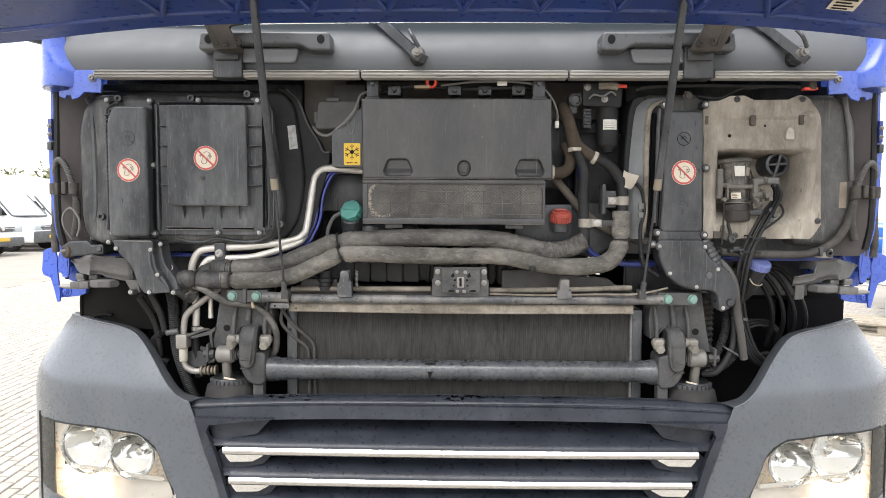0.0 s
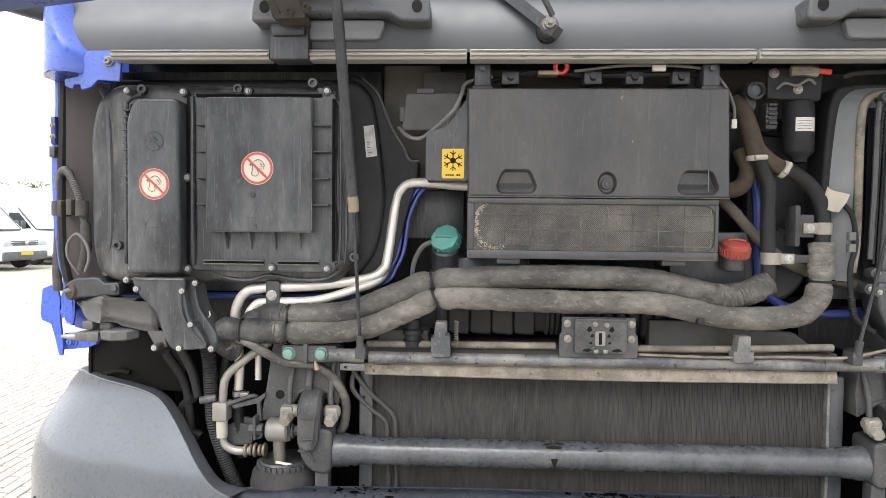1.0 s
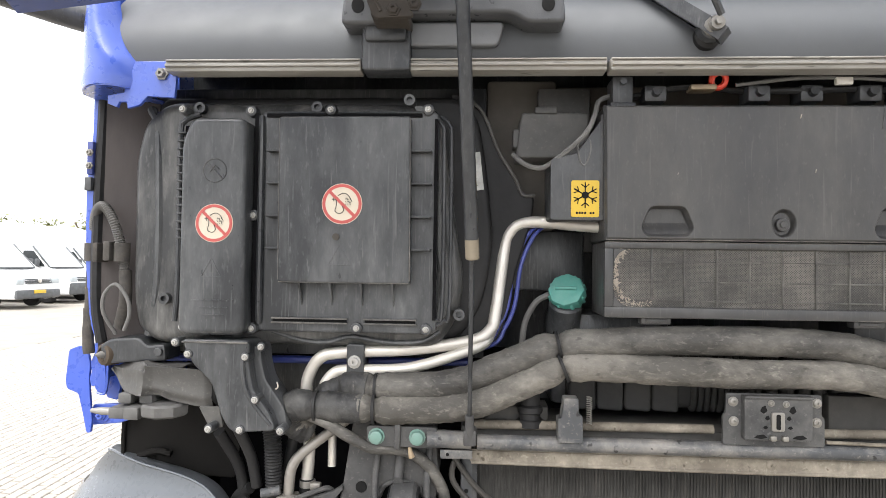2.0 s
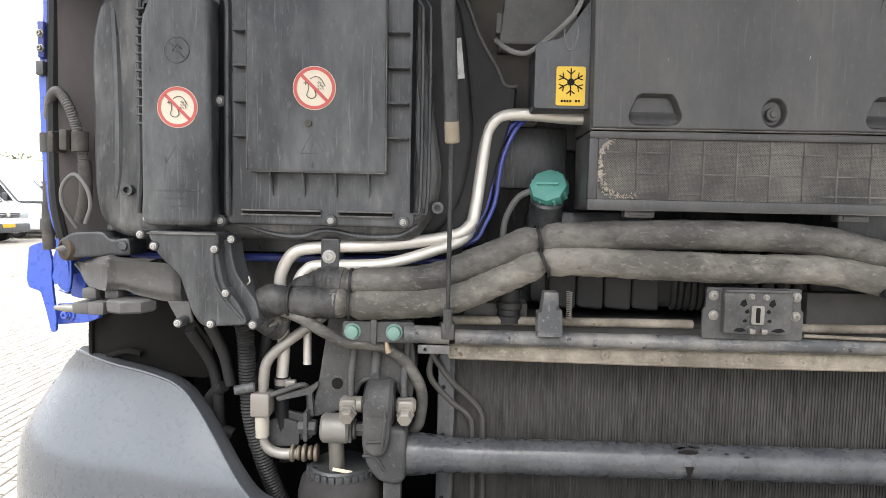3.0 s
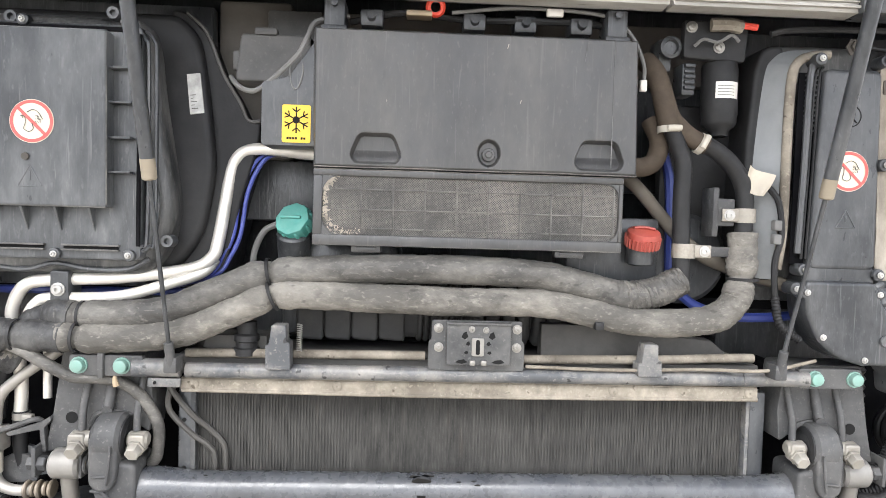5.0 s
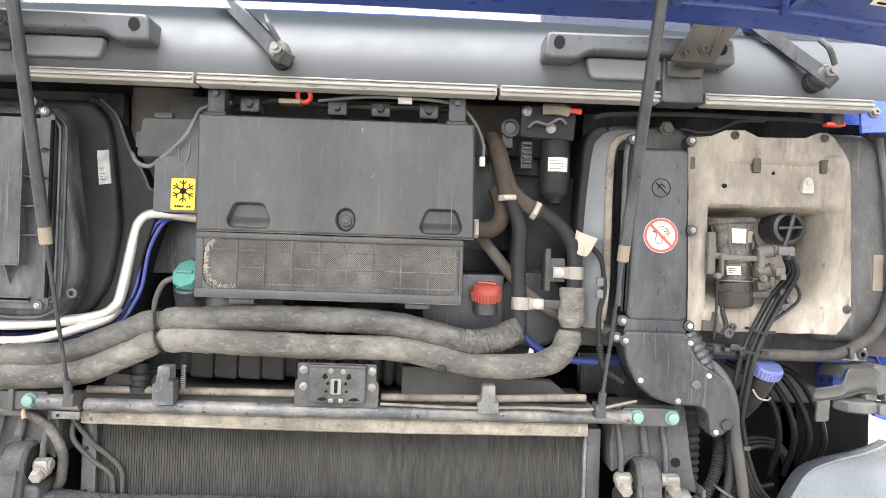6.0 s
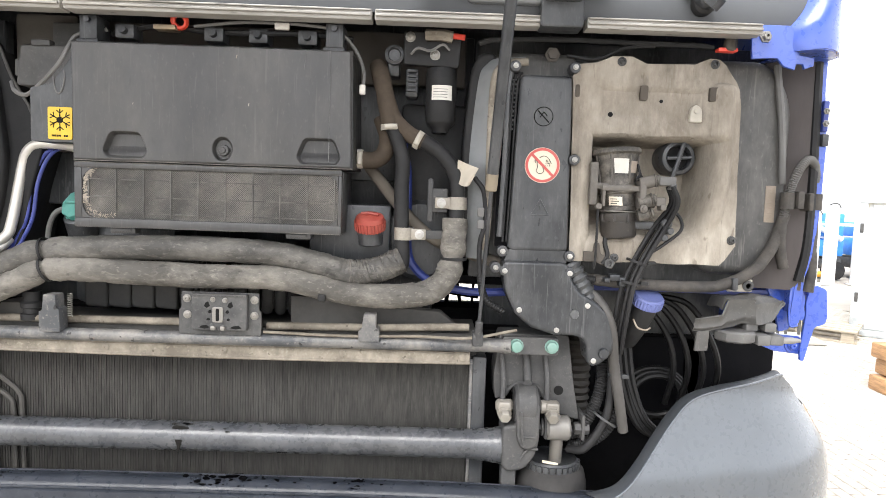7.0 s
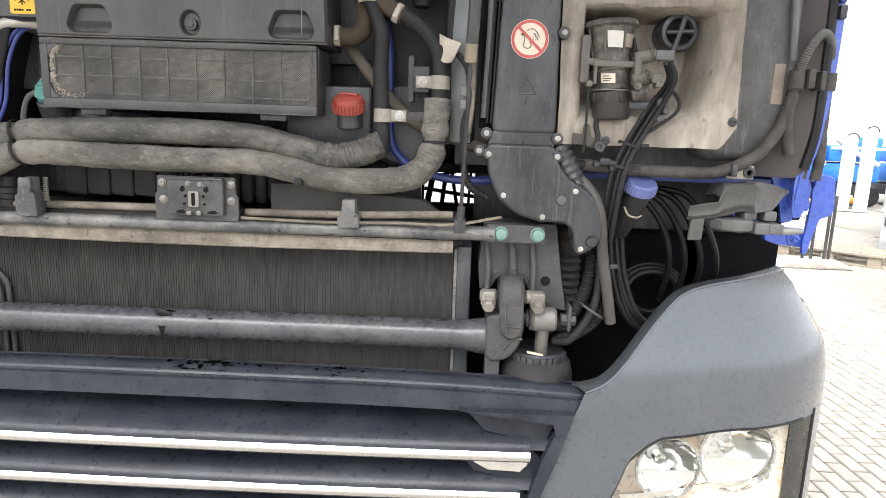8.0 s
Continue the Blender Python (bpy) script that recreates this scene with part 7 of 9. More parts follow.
for dx in (0.009, 0.017):
    bm = B()
    tube(bm, [(0.642 + dx * 0.4, 1.99, 1.885), (0.623 + dx, 1.986, 1.86), (0.618 + dx, 1.984, 1.7), (0.613 + dx, 1.984, 1.54)], 0.0026, 8, 4)
    part("edge_rail", bm, RUBBER, rd)
# Flat near-black strip colours in the shade of the channel behind the rails.
bm = B()
box(bm, 0.607, 0.643, 1.9935, 1.9965, 1.53, 1.875, 0.001)
part("rail_bed", bm, DARK, rd, "near-black strip for the shaded channel behind the rails")
bm = B()
prism(bm, poly_round([(0.625, 1.498), (0.757, 1.498), (0.755, 1.526), (0.634, 1.526)], 0.005, 3), 1.978, 2.03, 0.005)
part("collar", bm, BLACK2, rd)
bm = B()
prism(bm, poly_round([(0.622, 1.502), (0.63, 1.44), (0.65, 1.395), (0.685, 1.365), (0.735, 1.35), (0.785, 1.35), (0.803, 1.335), (0.808, 1.295), (0.828, 1.287), (0.858, 1.31), (0.862, 1.345), (0.845, 1.4), (0.815, 1.425), (0.785, 1.44), (0.765, 1.47), (0.757, 1.502)], 0.014, 4), 1.968, 2.03, 0.008, 3)
el = part("elbow", bm, BLACK2, rd)
bm = B()
lathe(bm, (0.775, 1.966, 1.396), (0, -1, 0), [(0.01, 0), (0.009, 0.003), (0, 0.003)], 12)
part("bump", bm, BLACK, el)
bm = B()
lathe(bm, (0.84, 1.966, 1.315), (0, -1, 0), [(0.012, 0), (0.01, 0.004), (0, 0.005)], 12)
part("bump", bm, BLACK, el)
for x, z in ((0.633, 1.895), (0.753, 1.896), (0.76, 1.712), (0.622, 1.521), (0.76, 1.515), (0.609, 1.487), (0.628, 1.481), (0.762, 1.48), (0.661, 1.401), (0.802, 1.414), (0.74, 1.361), (0.82, 1.299)):
    bm = B()
    prism(bm, circle(x, z, 0.0115, 16), 1.97, 2.0, 0.003)
    part("screw_boss", bm, BLACK2, rd)
    bm = B()
    screw(bm, x, 1.968, z, 0.0042, 0.005)
    part("screw", bm, SCREWM, rd, "bright screw")

# flexible bellows behind the elbow, ties and clips on the looms
bm = B()
corrugated(bm, [(0.765, 2.0, 1.5), (0.785, 1.998, 1.465), (0.808, 1.998, 1.425), (0.82, 2.0, 1.4)], 0.024, 0.015, 18)
part("bellows", bm, BLACK, rd, "ribbed flexible bellows")
bm = B()
corrugated(bm, [(0.775, 1.992, 1.469), (0.795, 1.992, 1.468), (0.82, 1.992, 1.466)], 0.009, 0.0045)
solo("strain_relief", bm, RUBBER, "short black spiral strain relief on the loom", "cable sleeve")
for p, ax, r in (((0.899, 1.972, 1.505), (0.35, 0, 1), 0.0225), ((0.888, 1.976, 1.462), (0.2, 0, 1), 0.0225)):
    bm = B()
    lathe(bm, Vector(p), ax, [(r - 0.002, 0), (r, 0), (r, 0.005), (r - 0.002, 0.005), (r - 0.002, 0)], 20)
    box(bm, p[0] + r - 0.003, p[0] + r + 0.014, p[1] - 0.012, p[1] - 0.004, p[2] - 0.002, p[2] + 0.006, 0.0015)
    part("cable_tie", bm, RUBBER, pump, "black cable tie")
cb = thing("loom_clip_bracket", (0.83, 1.985, 1.515), "small dark bracket with clips below insulation panel", "bracket")
bm = B()
prism(bm, poly_round([(0.79, 1.505), (0.815, 1.505), (0.85, 1.49), (0.858, 1.505), (0.826, 1.522), (0.822, 1.545), (0.812, 1.545), (0.81, 1.525), (0.79, 1.527)], 0.003, 2), 1.978, 1.984, 0.001)
part("plate", bm, BROWNPLATE, cb)
bm = B()
lathe(bm, (0.843, 1.978, 1.503), (0, -1, 0), [(0.01, 0), (0.01, 0.006), (0.005, 0.006), (0.005, 0.002), (0, 0.002)], 14)
part("stud", bm, IRON, cb)
for x, z, w, h in ((0.856, 1.474, 0.022, 0.014), (0.872, 1.466, 0.014, 0.02), (0.84, 1.468, 0.012, 0.01)):
    bm = B()
    box(bm, x - w / 2, x + w / 2, 1.968, 1.99, z - h / 2, z + h / 2, 0.003)
    part("clip", bm, BLACK2, cb)

# cable along the top right, with red end
tc = thing("battery_cable", (0.8, 2.0, 1.955), "dark cable under the cowl with red end", "cable")
bm = B()
tube(bm, [(0.56, 2.01, 1.945), (0.6, 2.005, 1.953), (0.75, 2.0, 1.957), (0.9, 2.0, 1.955), (1.0, 2.0, 1.955), (1.04, 2.0, 1.952)], 0.006, 8, 5)
tube(bm, [(0.74, 2.0, 1.925), (0.8, 1.99, 1.918), (0.86, 2.0, 1.945), (0.92, 2.0, 1.95)], 0.004, 8, 5)
part("cable", bm, RUBBER, tc)
bm = B()
box(bm, 1.045, 1.085, 1.985, 2.005, 1.942, 1.95, 0.002)
part("red_end", bm, mat("red_terminal", (0.6, 0.06, 0.04), 0.4), tc)
bm = B()
cyl(bm, (1.07, 1.995, 1.945), (1.07, 1.99, 1.972), 0.014, 0.01, edge=0.003)
part("terminal", bm, BROWNPLATE, tc)
bm = B()
lathe(bm, (0.71, 2.0, 1.925), (0, -1, 0), [(0.016, 0), (0.016, 0.003), (0.01, 0.004), (0.01, 0.01), (0, 0.01)], 6)
part("terminal", bm, BROWNPLATE, tc)

# ---- wiper motor, hoses and clamps right of the housing ----
mo = thing("wiper_motor", (0.48, 2.03, 1.8), "black cylindrical motor with white label on bracket", "motor")
bm = B()
lathe(bm, (0.485, 2.045, 1.885), (0, -0.05, -1), [(0.0, -0.01), (0.031, -0.01), (0.0325, 0.0), (0.0325, 0.085), (0.031, 0.09), (0.031, 0.1), (0.028, 0.106), (0.018, 0.114), (0.016, 0.124), (0.0, 0.124)], 28)
part("motor_can", bm, RUBBER, mo)
bm = B()
sheet(bm, lambda u, v: (0.485 + 0.0331 * math.sin(1.35 * u - 0.62), 2.043 - 0.0331 * math.cos(1.35 * u - 0.62), 1.828 + 0.03 * v), 10, 1, 0.0005)
lab = part("label_plate", bm, WHITE, mo, "white label")
for k in range(4):
    bm = B()
    sheet(bm, lambda u, v: (0.485 + 0.0337 * math.sin(0.9 * u - 0.5), 2.043 - 0.0337 * math.cos(0.9 * u - 0.5), 1.833 + 0.0055 * k + 0.0012 * v), 8, 1, 0.0004)
    part("print_line", bm, LIGHTEDGE, lab)
bm = B()
prism(bm, poly_round([(0.405, 1.9), (0.52, 1.895), (0.525, 1.965), (0.405, 1.968)], 0.006, 3), 2.02, 2.035, 0.003)
part("bracket", bm, RUBBER, mo)
for x, z in ((0.418, 1.955), (0.47, 1.92)):
    bm = B()
    screw(bm, x, 2.02, z, 0.008, 0.006)
    part("bolt", bm, STEEL, mo)
bm = B()
tube(bm, [(0.45, 2.012, 1.958), (0.48, 2.008, 1.958), (0.505, 2.01, 1.955)], 0.012, 8, 4)
part("link", bm, BEIGE, mo, "dusty link rod")
bm = B()
tube(bm, [(0.505, 2.005, 1.957), (0.53, 2.0, 1.953)], 0.006, 8, 0)
part("red_sleeve", bm, mat("red_sleeve", (0.55, 0.05, 0.03), 0.4), mo)
bm = B()
tube(bm, [(0.42, 2.01, 1.918), (0.435, 2.005, 1.93), (0.46, 2.003, 1.925), (0.485, 2.003, 1.938), (0.5, 2.005, 1.928)], 0.003, 6, 5)
part("spring_clip", bm, LIGHTEDGE, mo)
bm = B()
box(bm, 0.41, 0.436, 2.035, 2.08, 1.835, 1.895, 0.005)
part("terminal_block", bm, BLACK2, mo)
for k in range(5):
    bm = B()
    box(bm, 0.413, 0.433, 2.027 + 0.003 * (k % 2), 2.037, 1.845 + 0.01 * k, 1.852 + 0.01 * k, 0.002)
    part("terminal_fin", bm, BLACK2, mo)
bm = B()
lathe(bm, (0.385, 2.04, 1.92), (0, -1, 0), [(0.02, 0), (0.02, 0.012), (0.014, 0.014), (0.012, 0.006), (0, 0.006)], 18)
box(bm, 0.37, 0.395, 2.05, 2.1, 1.88, 1.94, 0.004)
part("valve", bm, BLACK2, mo)

hy = thing("heater_hose_branch", (0.4, 2.02, 1.77), "dusty brown rubber branch hose with clamps", "hose", "heater hoses")
bm = B()
tube(bm, [(0.35, 2.06, 1.9), (0.358, 2.035, 1.875), (0.37, 2.02, 1.83), (0.383, 2.015, 1.765)], 0.019, 16, 6, lump=0.05)
tube(bm, [(0.375, 2.02, 1.82), (0.39, 2.018, 1.785), (0.42, 2.015, 1.757), (0.452, 2.012, 1.74)], 0.017, 16, 6, lump=0.05)
tube(bm, [(0.312, 2.04, 1.702), (0.345, 2.04, 1.7), (0.368, 2.04, 1.715), (0.374, 2.04, 1.75), (0.36, 2.05, 1.79)], 0.018, 16, 6, lump=0.05)
part("hose", bm, BROWNRUBBER, hy)


def clamp_ring(parent, p, axis, r, w=0.012):
    axis = Vector(axis).normalized()
    bm = B()
    lathe(bm, Vector(p) - axis * w / 2, axis, [(r, 0), (r + 0.002, 0), (r + 0.002, w), (r, w), (r, 0)], 22)
    side = axis.cross(Vector((0, 1, 0)))
    side = side.normalized() if side.length > 0.1 else Vector((1, 0, 0))
    e = Vector(p) + Vector((0, -r - 0.003, 0))
    cyl(bm, e - side * 0.012, e + side * 0.014, 0.0055, seg=10, edge=0.001)
    part("hose_clamp", bm, CREAM, parent, "pale hose clamp")


clamp_ring(hy, (0.383, 2.016, 1.768), (0.05, 0, -1), 0.0195)
clamp_ring(hy, (0.441, 2.013, 1.744), (1, 0, -0.5), 0.0175)
clamp_ring(hy, (0.318, 2.04, 1.702), (1, 0, 0), 0.0185)
hA = thing("heater_pipe_straight", (0.41, 2.01, 1.5), "black rubber heater hose running down", "hose", "heater hoses")
bm = B()
tube(bm, [(0.384, 2.014, 1.775), (0.398, 2.012, 1.74), (0.41, 2.01, 1.7), (0.409, 2.01, 1.64), (0.412, 2.01, 1.55), (0.415, 2.01, 1.49), (0.41, 2.01, 1.475)], 0.0155, 16, 6)
part("hose", bm, RUBBER, hA)
hB = thing("heater_pipe_bent", (0.51, 2.01, 1.58), "black rubber heater hose bending down into foam sleeve", "hose", "heater hoses")
bm = B()
tube(bm, [(0.44, 2.012, 1.748), (0.475, 2.01, 1.728), (0.503, 2.01, 1.703), (0.522, 2.01, 1.67), (0.527, 2.008, 1.63), (0.525, 2.006, 1.57)], 0.0155, 16, 6)
part("hose", bm, RUBBER, hB)
for (x, z), e in (((0.417, 1.548), 1), ((0.526, 1.615), -1)):
    pc = thing("pipe_bracket", (x, 2.0, z), "cream hose bracket with screw", "bracket", "cream hose brackets")
    bm = B()
    lathe(bm, (x, 2.01, z - 0.013), (0, 0, 1), [(0.017, 0), (0.021, 0), (0.021, 0.026), (0.017, 0.026), (0.017, 0)], 22)
    a, b = sorted((x + e * 0.014, x + e * 0.046))
    box(bm, a, b, 1.996, 2.0, z - 0.0115, z + 0.0115, 0.002)
    part("strap", bm, mat("dirty_zinc_strap", (0.3, 0.275, 0.235), 0.5, metal=0.3, var=0.25, scale=30, dust=0.8, dust_col=(0.13, 0.112, 0.092), dust_scale=30), pc)
    bm = B()
    screw(bm, x + e * 0.033, 1.996, z, 0.0075, 0.005)
    part("screw", bm, SCREWM, pc)
    bm = B()
    if e > 0:
        box(bm, x + 0.045, x + 0.09, 2.0, 2.006, z - 0.009, z + 0.009, 0.002)
    else:
        box(bm, x - 0.062, x - 0.05, 2.0, 2.05, z - 0.04, z + 0.05, 0.004)
        box(bm, x - 0.055, x - 0.02, 2.002, 2.03, z - 0.02, z + 0.03, 0.003)
    part("arm", bm, IRON, pc)
bm = B()
sheet(bm, lambda u, v: (0.524 + 0.043 * u - 0.018 * v * u, 1.99 + 0.012 * math.sin(u * 4 + v * 2), 1.706 - 0.018 * u - 0.056 * v * (0.5 + 0.5 * u) * (1.6 - u)), 10, 8, 0.0012)
solo("fabric_tag", bm, mat("cream_cloth", (0.44, 0.395, 0.325), 0.9, dust=0.6, dust_col=(0.26, 0.22, 0.18), dust_scale=18), "cream cloth tag tied to the hose", "tag")
bm = B()
tube(bm, [(0.33, 2.1, 1.69), (0.36, 2.08, 1.655), (0.42, 2.07, 1.585), (0.48, 2.06, 1.535), (0.55, 2.05, 1.51), (0.62, 2.04, 1.49), (0.64, 2.04, 1.48)], 0.013, 12, 6, lump=0.05)
solo("drain_hose", bm, mat("pale_dusty_rubber", (0.11, 0.096, 0.08), 0.75, dust=0.6, dust_col=(0.2, 0.178, 0.15), spec=0.12), "dusty grey-brown drain hose crossing behind", "hose", "rubber hoses")
iw = thing("inner_wheelhouse_panel", (0.48, 2.11, 1.5), "black inner panel behind heater hoses", "panel")
bm = B()
box(bm, 0.4, 0.56, 2.1, 2.13, 1.55, 1.83, 0.01)
part("panel", bm, RUBBER, iw)
bm = B()
cyl(bm, (0.45, 2.09, 1.53), (0.45, 2.15, 1.53), 0.09, seg=30, edge=0.01)
part("round_boss", bm, BLACK2, iw)
bm = B()
prism(bm, poly_round([(0.6, 1.935), (0.56, 1.93), (0.545, 1.89), (0.535, 1.75), (0.53, 1.58), (0.56, 1.5), (0.6, 1.49)], 0.02, 4), 2.03, 2.2, 0.012, 3)
part("side_wall", bm, RUBBER, iw)
bm = B()
tube(bm, [(0.56, 1.995, 1.67), (0.58, 1.99, 1.64), (0.585, 1.985, 1.58), (0.575, 1.985, 1.53), (0.58, 1.985, 1.46), (0.6, 1.99, 1.41), (0.625, 1.99, 1.395)], 0.0055, 8, 5)
corrugated(bm, [(0.578, 1.985, 1.47), (0.59, 1.985, 1.42), (0.63, 1.99, 1.392)], 0.008)
sp = solo("sensor_cable", bm, RUBBER, "black sensor cable with pale connectors", "cable")
for z in (1.6, 1.575):
    bm = B()
    box(bm, 0.568, 0.582, 1.978, 1.992, z - 0.01, z + 0.008, 0.002)
    part("connector", bm, LIGHTEDGE, sp)

# crossing struts in the gap under the cab, with daylight behind them
gap = thing("chassis_struts", (0.54, 2.6, 1.3), "dark crossing struts under the cab against daylight", "struts")
for (xa, za), (xb, zb), r in (((0.475, 1.28), (0.5, 1.42), 0.009), ((0.52, 1.28), (0.535, 1.42), 0.0065), ((0.57, 1.28), (0.545, 1.42), 0.0055), ((0.47, 1.345), (0.62, 1.325), 0.006), ((0.6, 1.28), (0.607, 1.42), 0.004), ((0.47, 1.38), (0.56, 1.395), 0.004)):
    bm = B()
    tube(bm, [(xa, 2.62, za), ((xa + xb) / 2, 2.615, (za + zb) / 2), (xb, 2.62, zb)], r, 8, 2)
    part("strut", bm, DARK, gap)

# filler with blue cap
fc = thing("washer_filler", (0.93, 2.0, 1.37), "black washer filler neck with blue ribbed cap", "filler")
bm = B()
tube(bm, [(0.912, 2.06, 1.33), (0.918, 2.03, 1.36), (0.93, 2.008, 1.4), (0.935, 2.0, 1.42)], 0.026, 18, 5)
part("neck", bm, RUBBER, fc)
bm = B()
ax = Vector((0.12, -0.45, 1)).normalized()
lathe(bm, (0.934, 2.003, 1.415), ax, [(0.027, 0), (0.032, 0.002), (0.032, 0.02), (0.029, 0.025), (0.02, 0.023), (0, 0.023)], 26)
q = ax.to_track_quat("Z", "Y").to_matrix()
for k in range(30):
    a = k * math.tau / 30
    c0 = Vector((0.934, 2.003, 1.415)) + q @ Vector((0.0318 * math.cos(a), 0.0318 * math.sin(a), 0.003))
    cyl(bm, c0, c0 + ax * 0.017, 0.002, seg=5)
part("blue_cap", bm, BLUECAP, fc, "blue ribbed cap")
bm = B()
tube(bm, [(0.905, 1.99, 1.385), (0.912, 1.98, 1.37), (0.928, 1.975, 1.366), (0.938, 1.98, 1.37)], 0.002, 8, 5)
part("strap", bm, PRINT, fc)

# long stiff sleeve and corrugated looms
bm = B()
tube(bm, [(0.8, 2.0, 1.445), (0.83, 1.985, 1.42), (0.856, 1.98, 1.37), (0.868, 1.985, 1.29), (0.885, 1.99, 1.21), (0.9, 2.0, 1.14)], 0.0115, 12, 6)
solo("cable_sleeve", bm, mat("grey_sleeve", (0.04, 0.037, 0.034), 0.6, dust=0.45), "grey-brown stiff cable sleeve hanging down", "sleeve")
cs = thing("corrugated_loom", (0.85, 2.03, 1.1), "black corrugated conduits curving down", "conduit", "corrugated conduits")
for pts in ([(0.856, 2.03, 1.29), (0.854, 2.025, 1.24), (0.842, 2.02, 1.19), (0.815, 2.02, 1.14), (0.78, 2.04, 1.11)], [(0.88, 2.03, 1.28), (0.89, 2.03, 1.21), (0.878, 2.02, 1.15), (0.84, 2.02, 1.11), (0.8, 2.05, 1.085)], [(0.868, 2.01, 1.3), (0.87, 2.005, 1.22), (0.858, 2.0, 1.16), (0.82, 2.0, 1.1), (0.79, 2.03, 1.085)]):
    bm = B()
    if len(cs.children) == 2:
        tube(bm, pts, 0.009, 10, 6)
    else:
        corrugated(bm, pts, 0.0135)
    part("conduit", bm, RUBBER, cs)
# Darker copy of the rubber: wheel arch shade put into the cable colour.
SHADED = mat("shade_dark_cable", (0.006, 0.006, 0.0065), 0.45, dust=0.06, spec=0.25)
for p, d, r in (((0.862, 2.018, 1.16), (0.6, 0, 1), 0.034), ((0.873, 1.992, 1.262), (0.15, 0, 1), 0.0155)):
    bm = B()
    lathe(bm, Vector(p), d, [(r - 0.002, 0), (r, 0), (r, 0.005), (r - 0.002, 0.005), (r - 0.002, 0)], 22)
    box(bm, p[0] + r - 0.004, p[0] + r + 0.012, p[1] - 0.012, p[1] - 0.003, p[2] - 0.003, p[2] + 0.006, 0.0015)
    part("cable_tie", bm, BLACK2, cs, "black cable tie")
bm = B()
corrugated(bm, [(0.822, 2.13, 1.32), (0.822, 2.13, 1.2), (0.818, 2.13, 1.08)], 0.034, 0.017, 20)
solo("ribbed_bellows", bm, mat("dusty_bellows", (0.02, 0.018, 0.016), 0.6, dust=0.4, dust_col=(0.08, 0.068, 0.052)), "dark ribbed bellows behind the cab mount", "bellows")
loops = thing("coiled_cables", (1.0, 2.12, 1.1), "black cables coiled in the wheel arch coloured near-black for shade", "cables")
for k in range(8):
    bm = B()
    dx, dz = 0.012 * (k % 3), 0.02 * k
    if k < 4:
        pts = [(0.94 + 0.022 * k, 2.19, 1.41), (1.0 + 0.03 * k, 2.17, 1.375 + 0.006 * k), (1.045 + 0.034 * k, 2.16, 1.31), (1.065 + 0.036 * k, 2.17, 1.23), (1.06 + 0.034 * k, 2.2, 1.14)]
    else:
        pts = [(0.9 + dx, 2.08, 1.32), (0.915 + dx, 2.07, 1.24 - dz * 0.2), (0.95 + dx, 2.07, 1.17 - dz * 0.3), (1.01 + dx, 2.08, 1.12 - dz * 0.2), (1.08, 2.1, 1.1 - dz * 0.1)]
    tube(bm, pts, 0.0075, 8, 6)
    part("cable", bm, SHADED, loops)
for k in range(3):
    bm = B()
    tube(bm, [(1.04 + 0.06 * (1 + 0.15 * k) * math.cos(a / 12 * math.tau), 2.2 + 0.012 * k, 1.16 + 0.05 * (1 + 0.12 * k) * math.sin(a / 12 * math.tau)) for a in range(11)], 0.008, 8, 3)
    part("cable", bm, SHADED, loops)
bm = B()
tube(bm, [(0.78, 2.01, 1.468), (0.85, 2.0, 1.463), (0.917, 1.995, 1.459), (1.04, 2.0, 1.457), (1.1, 2.01, 1.463), (1.167, 2.02, 1.495), (1.21, 2.03, 1.55), (1.232, 2.035, 1.62)], 0.012, 12, 6, lump=0.12)
solo("side_conduit", bm, TAPED, "taped black cable conduit along the bulkhead", "conduit", "corrugated conduits")


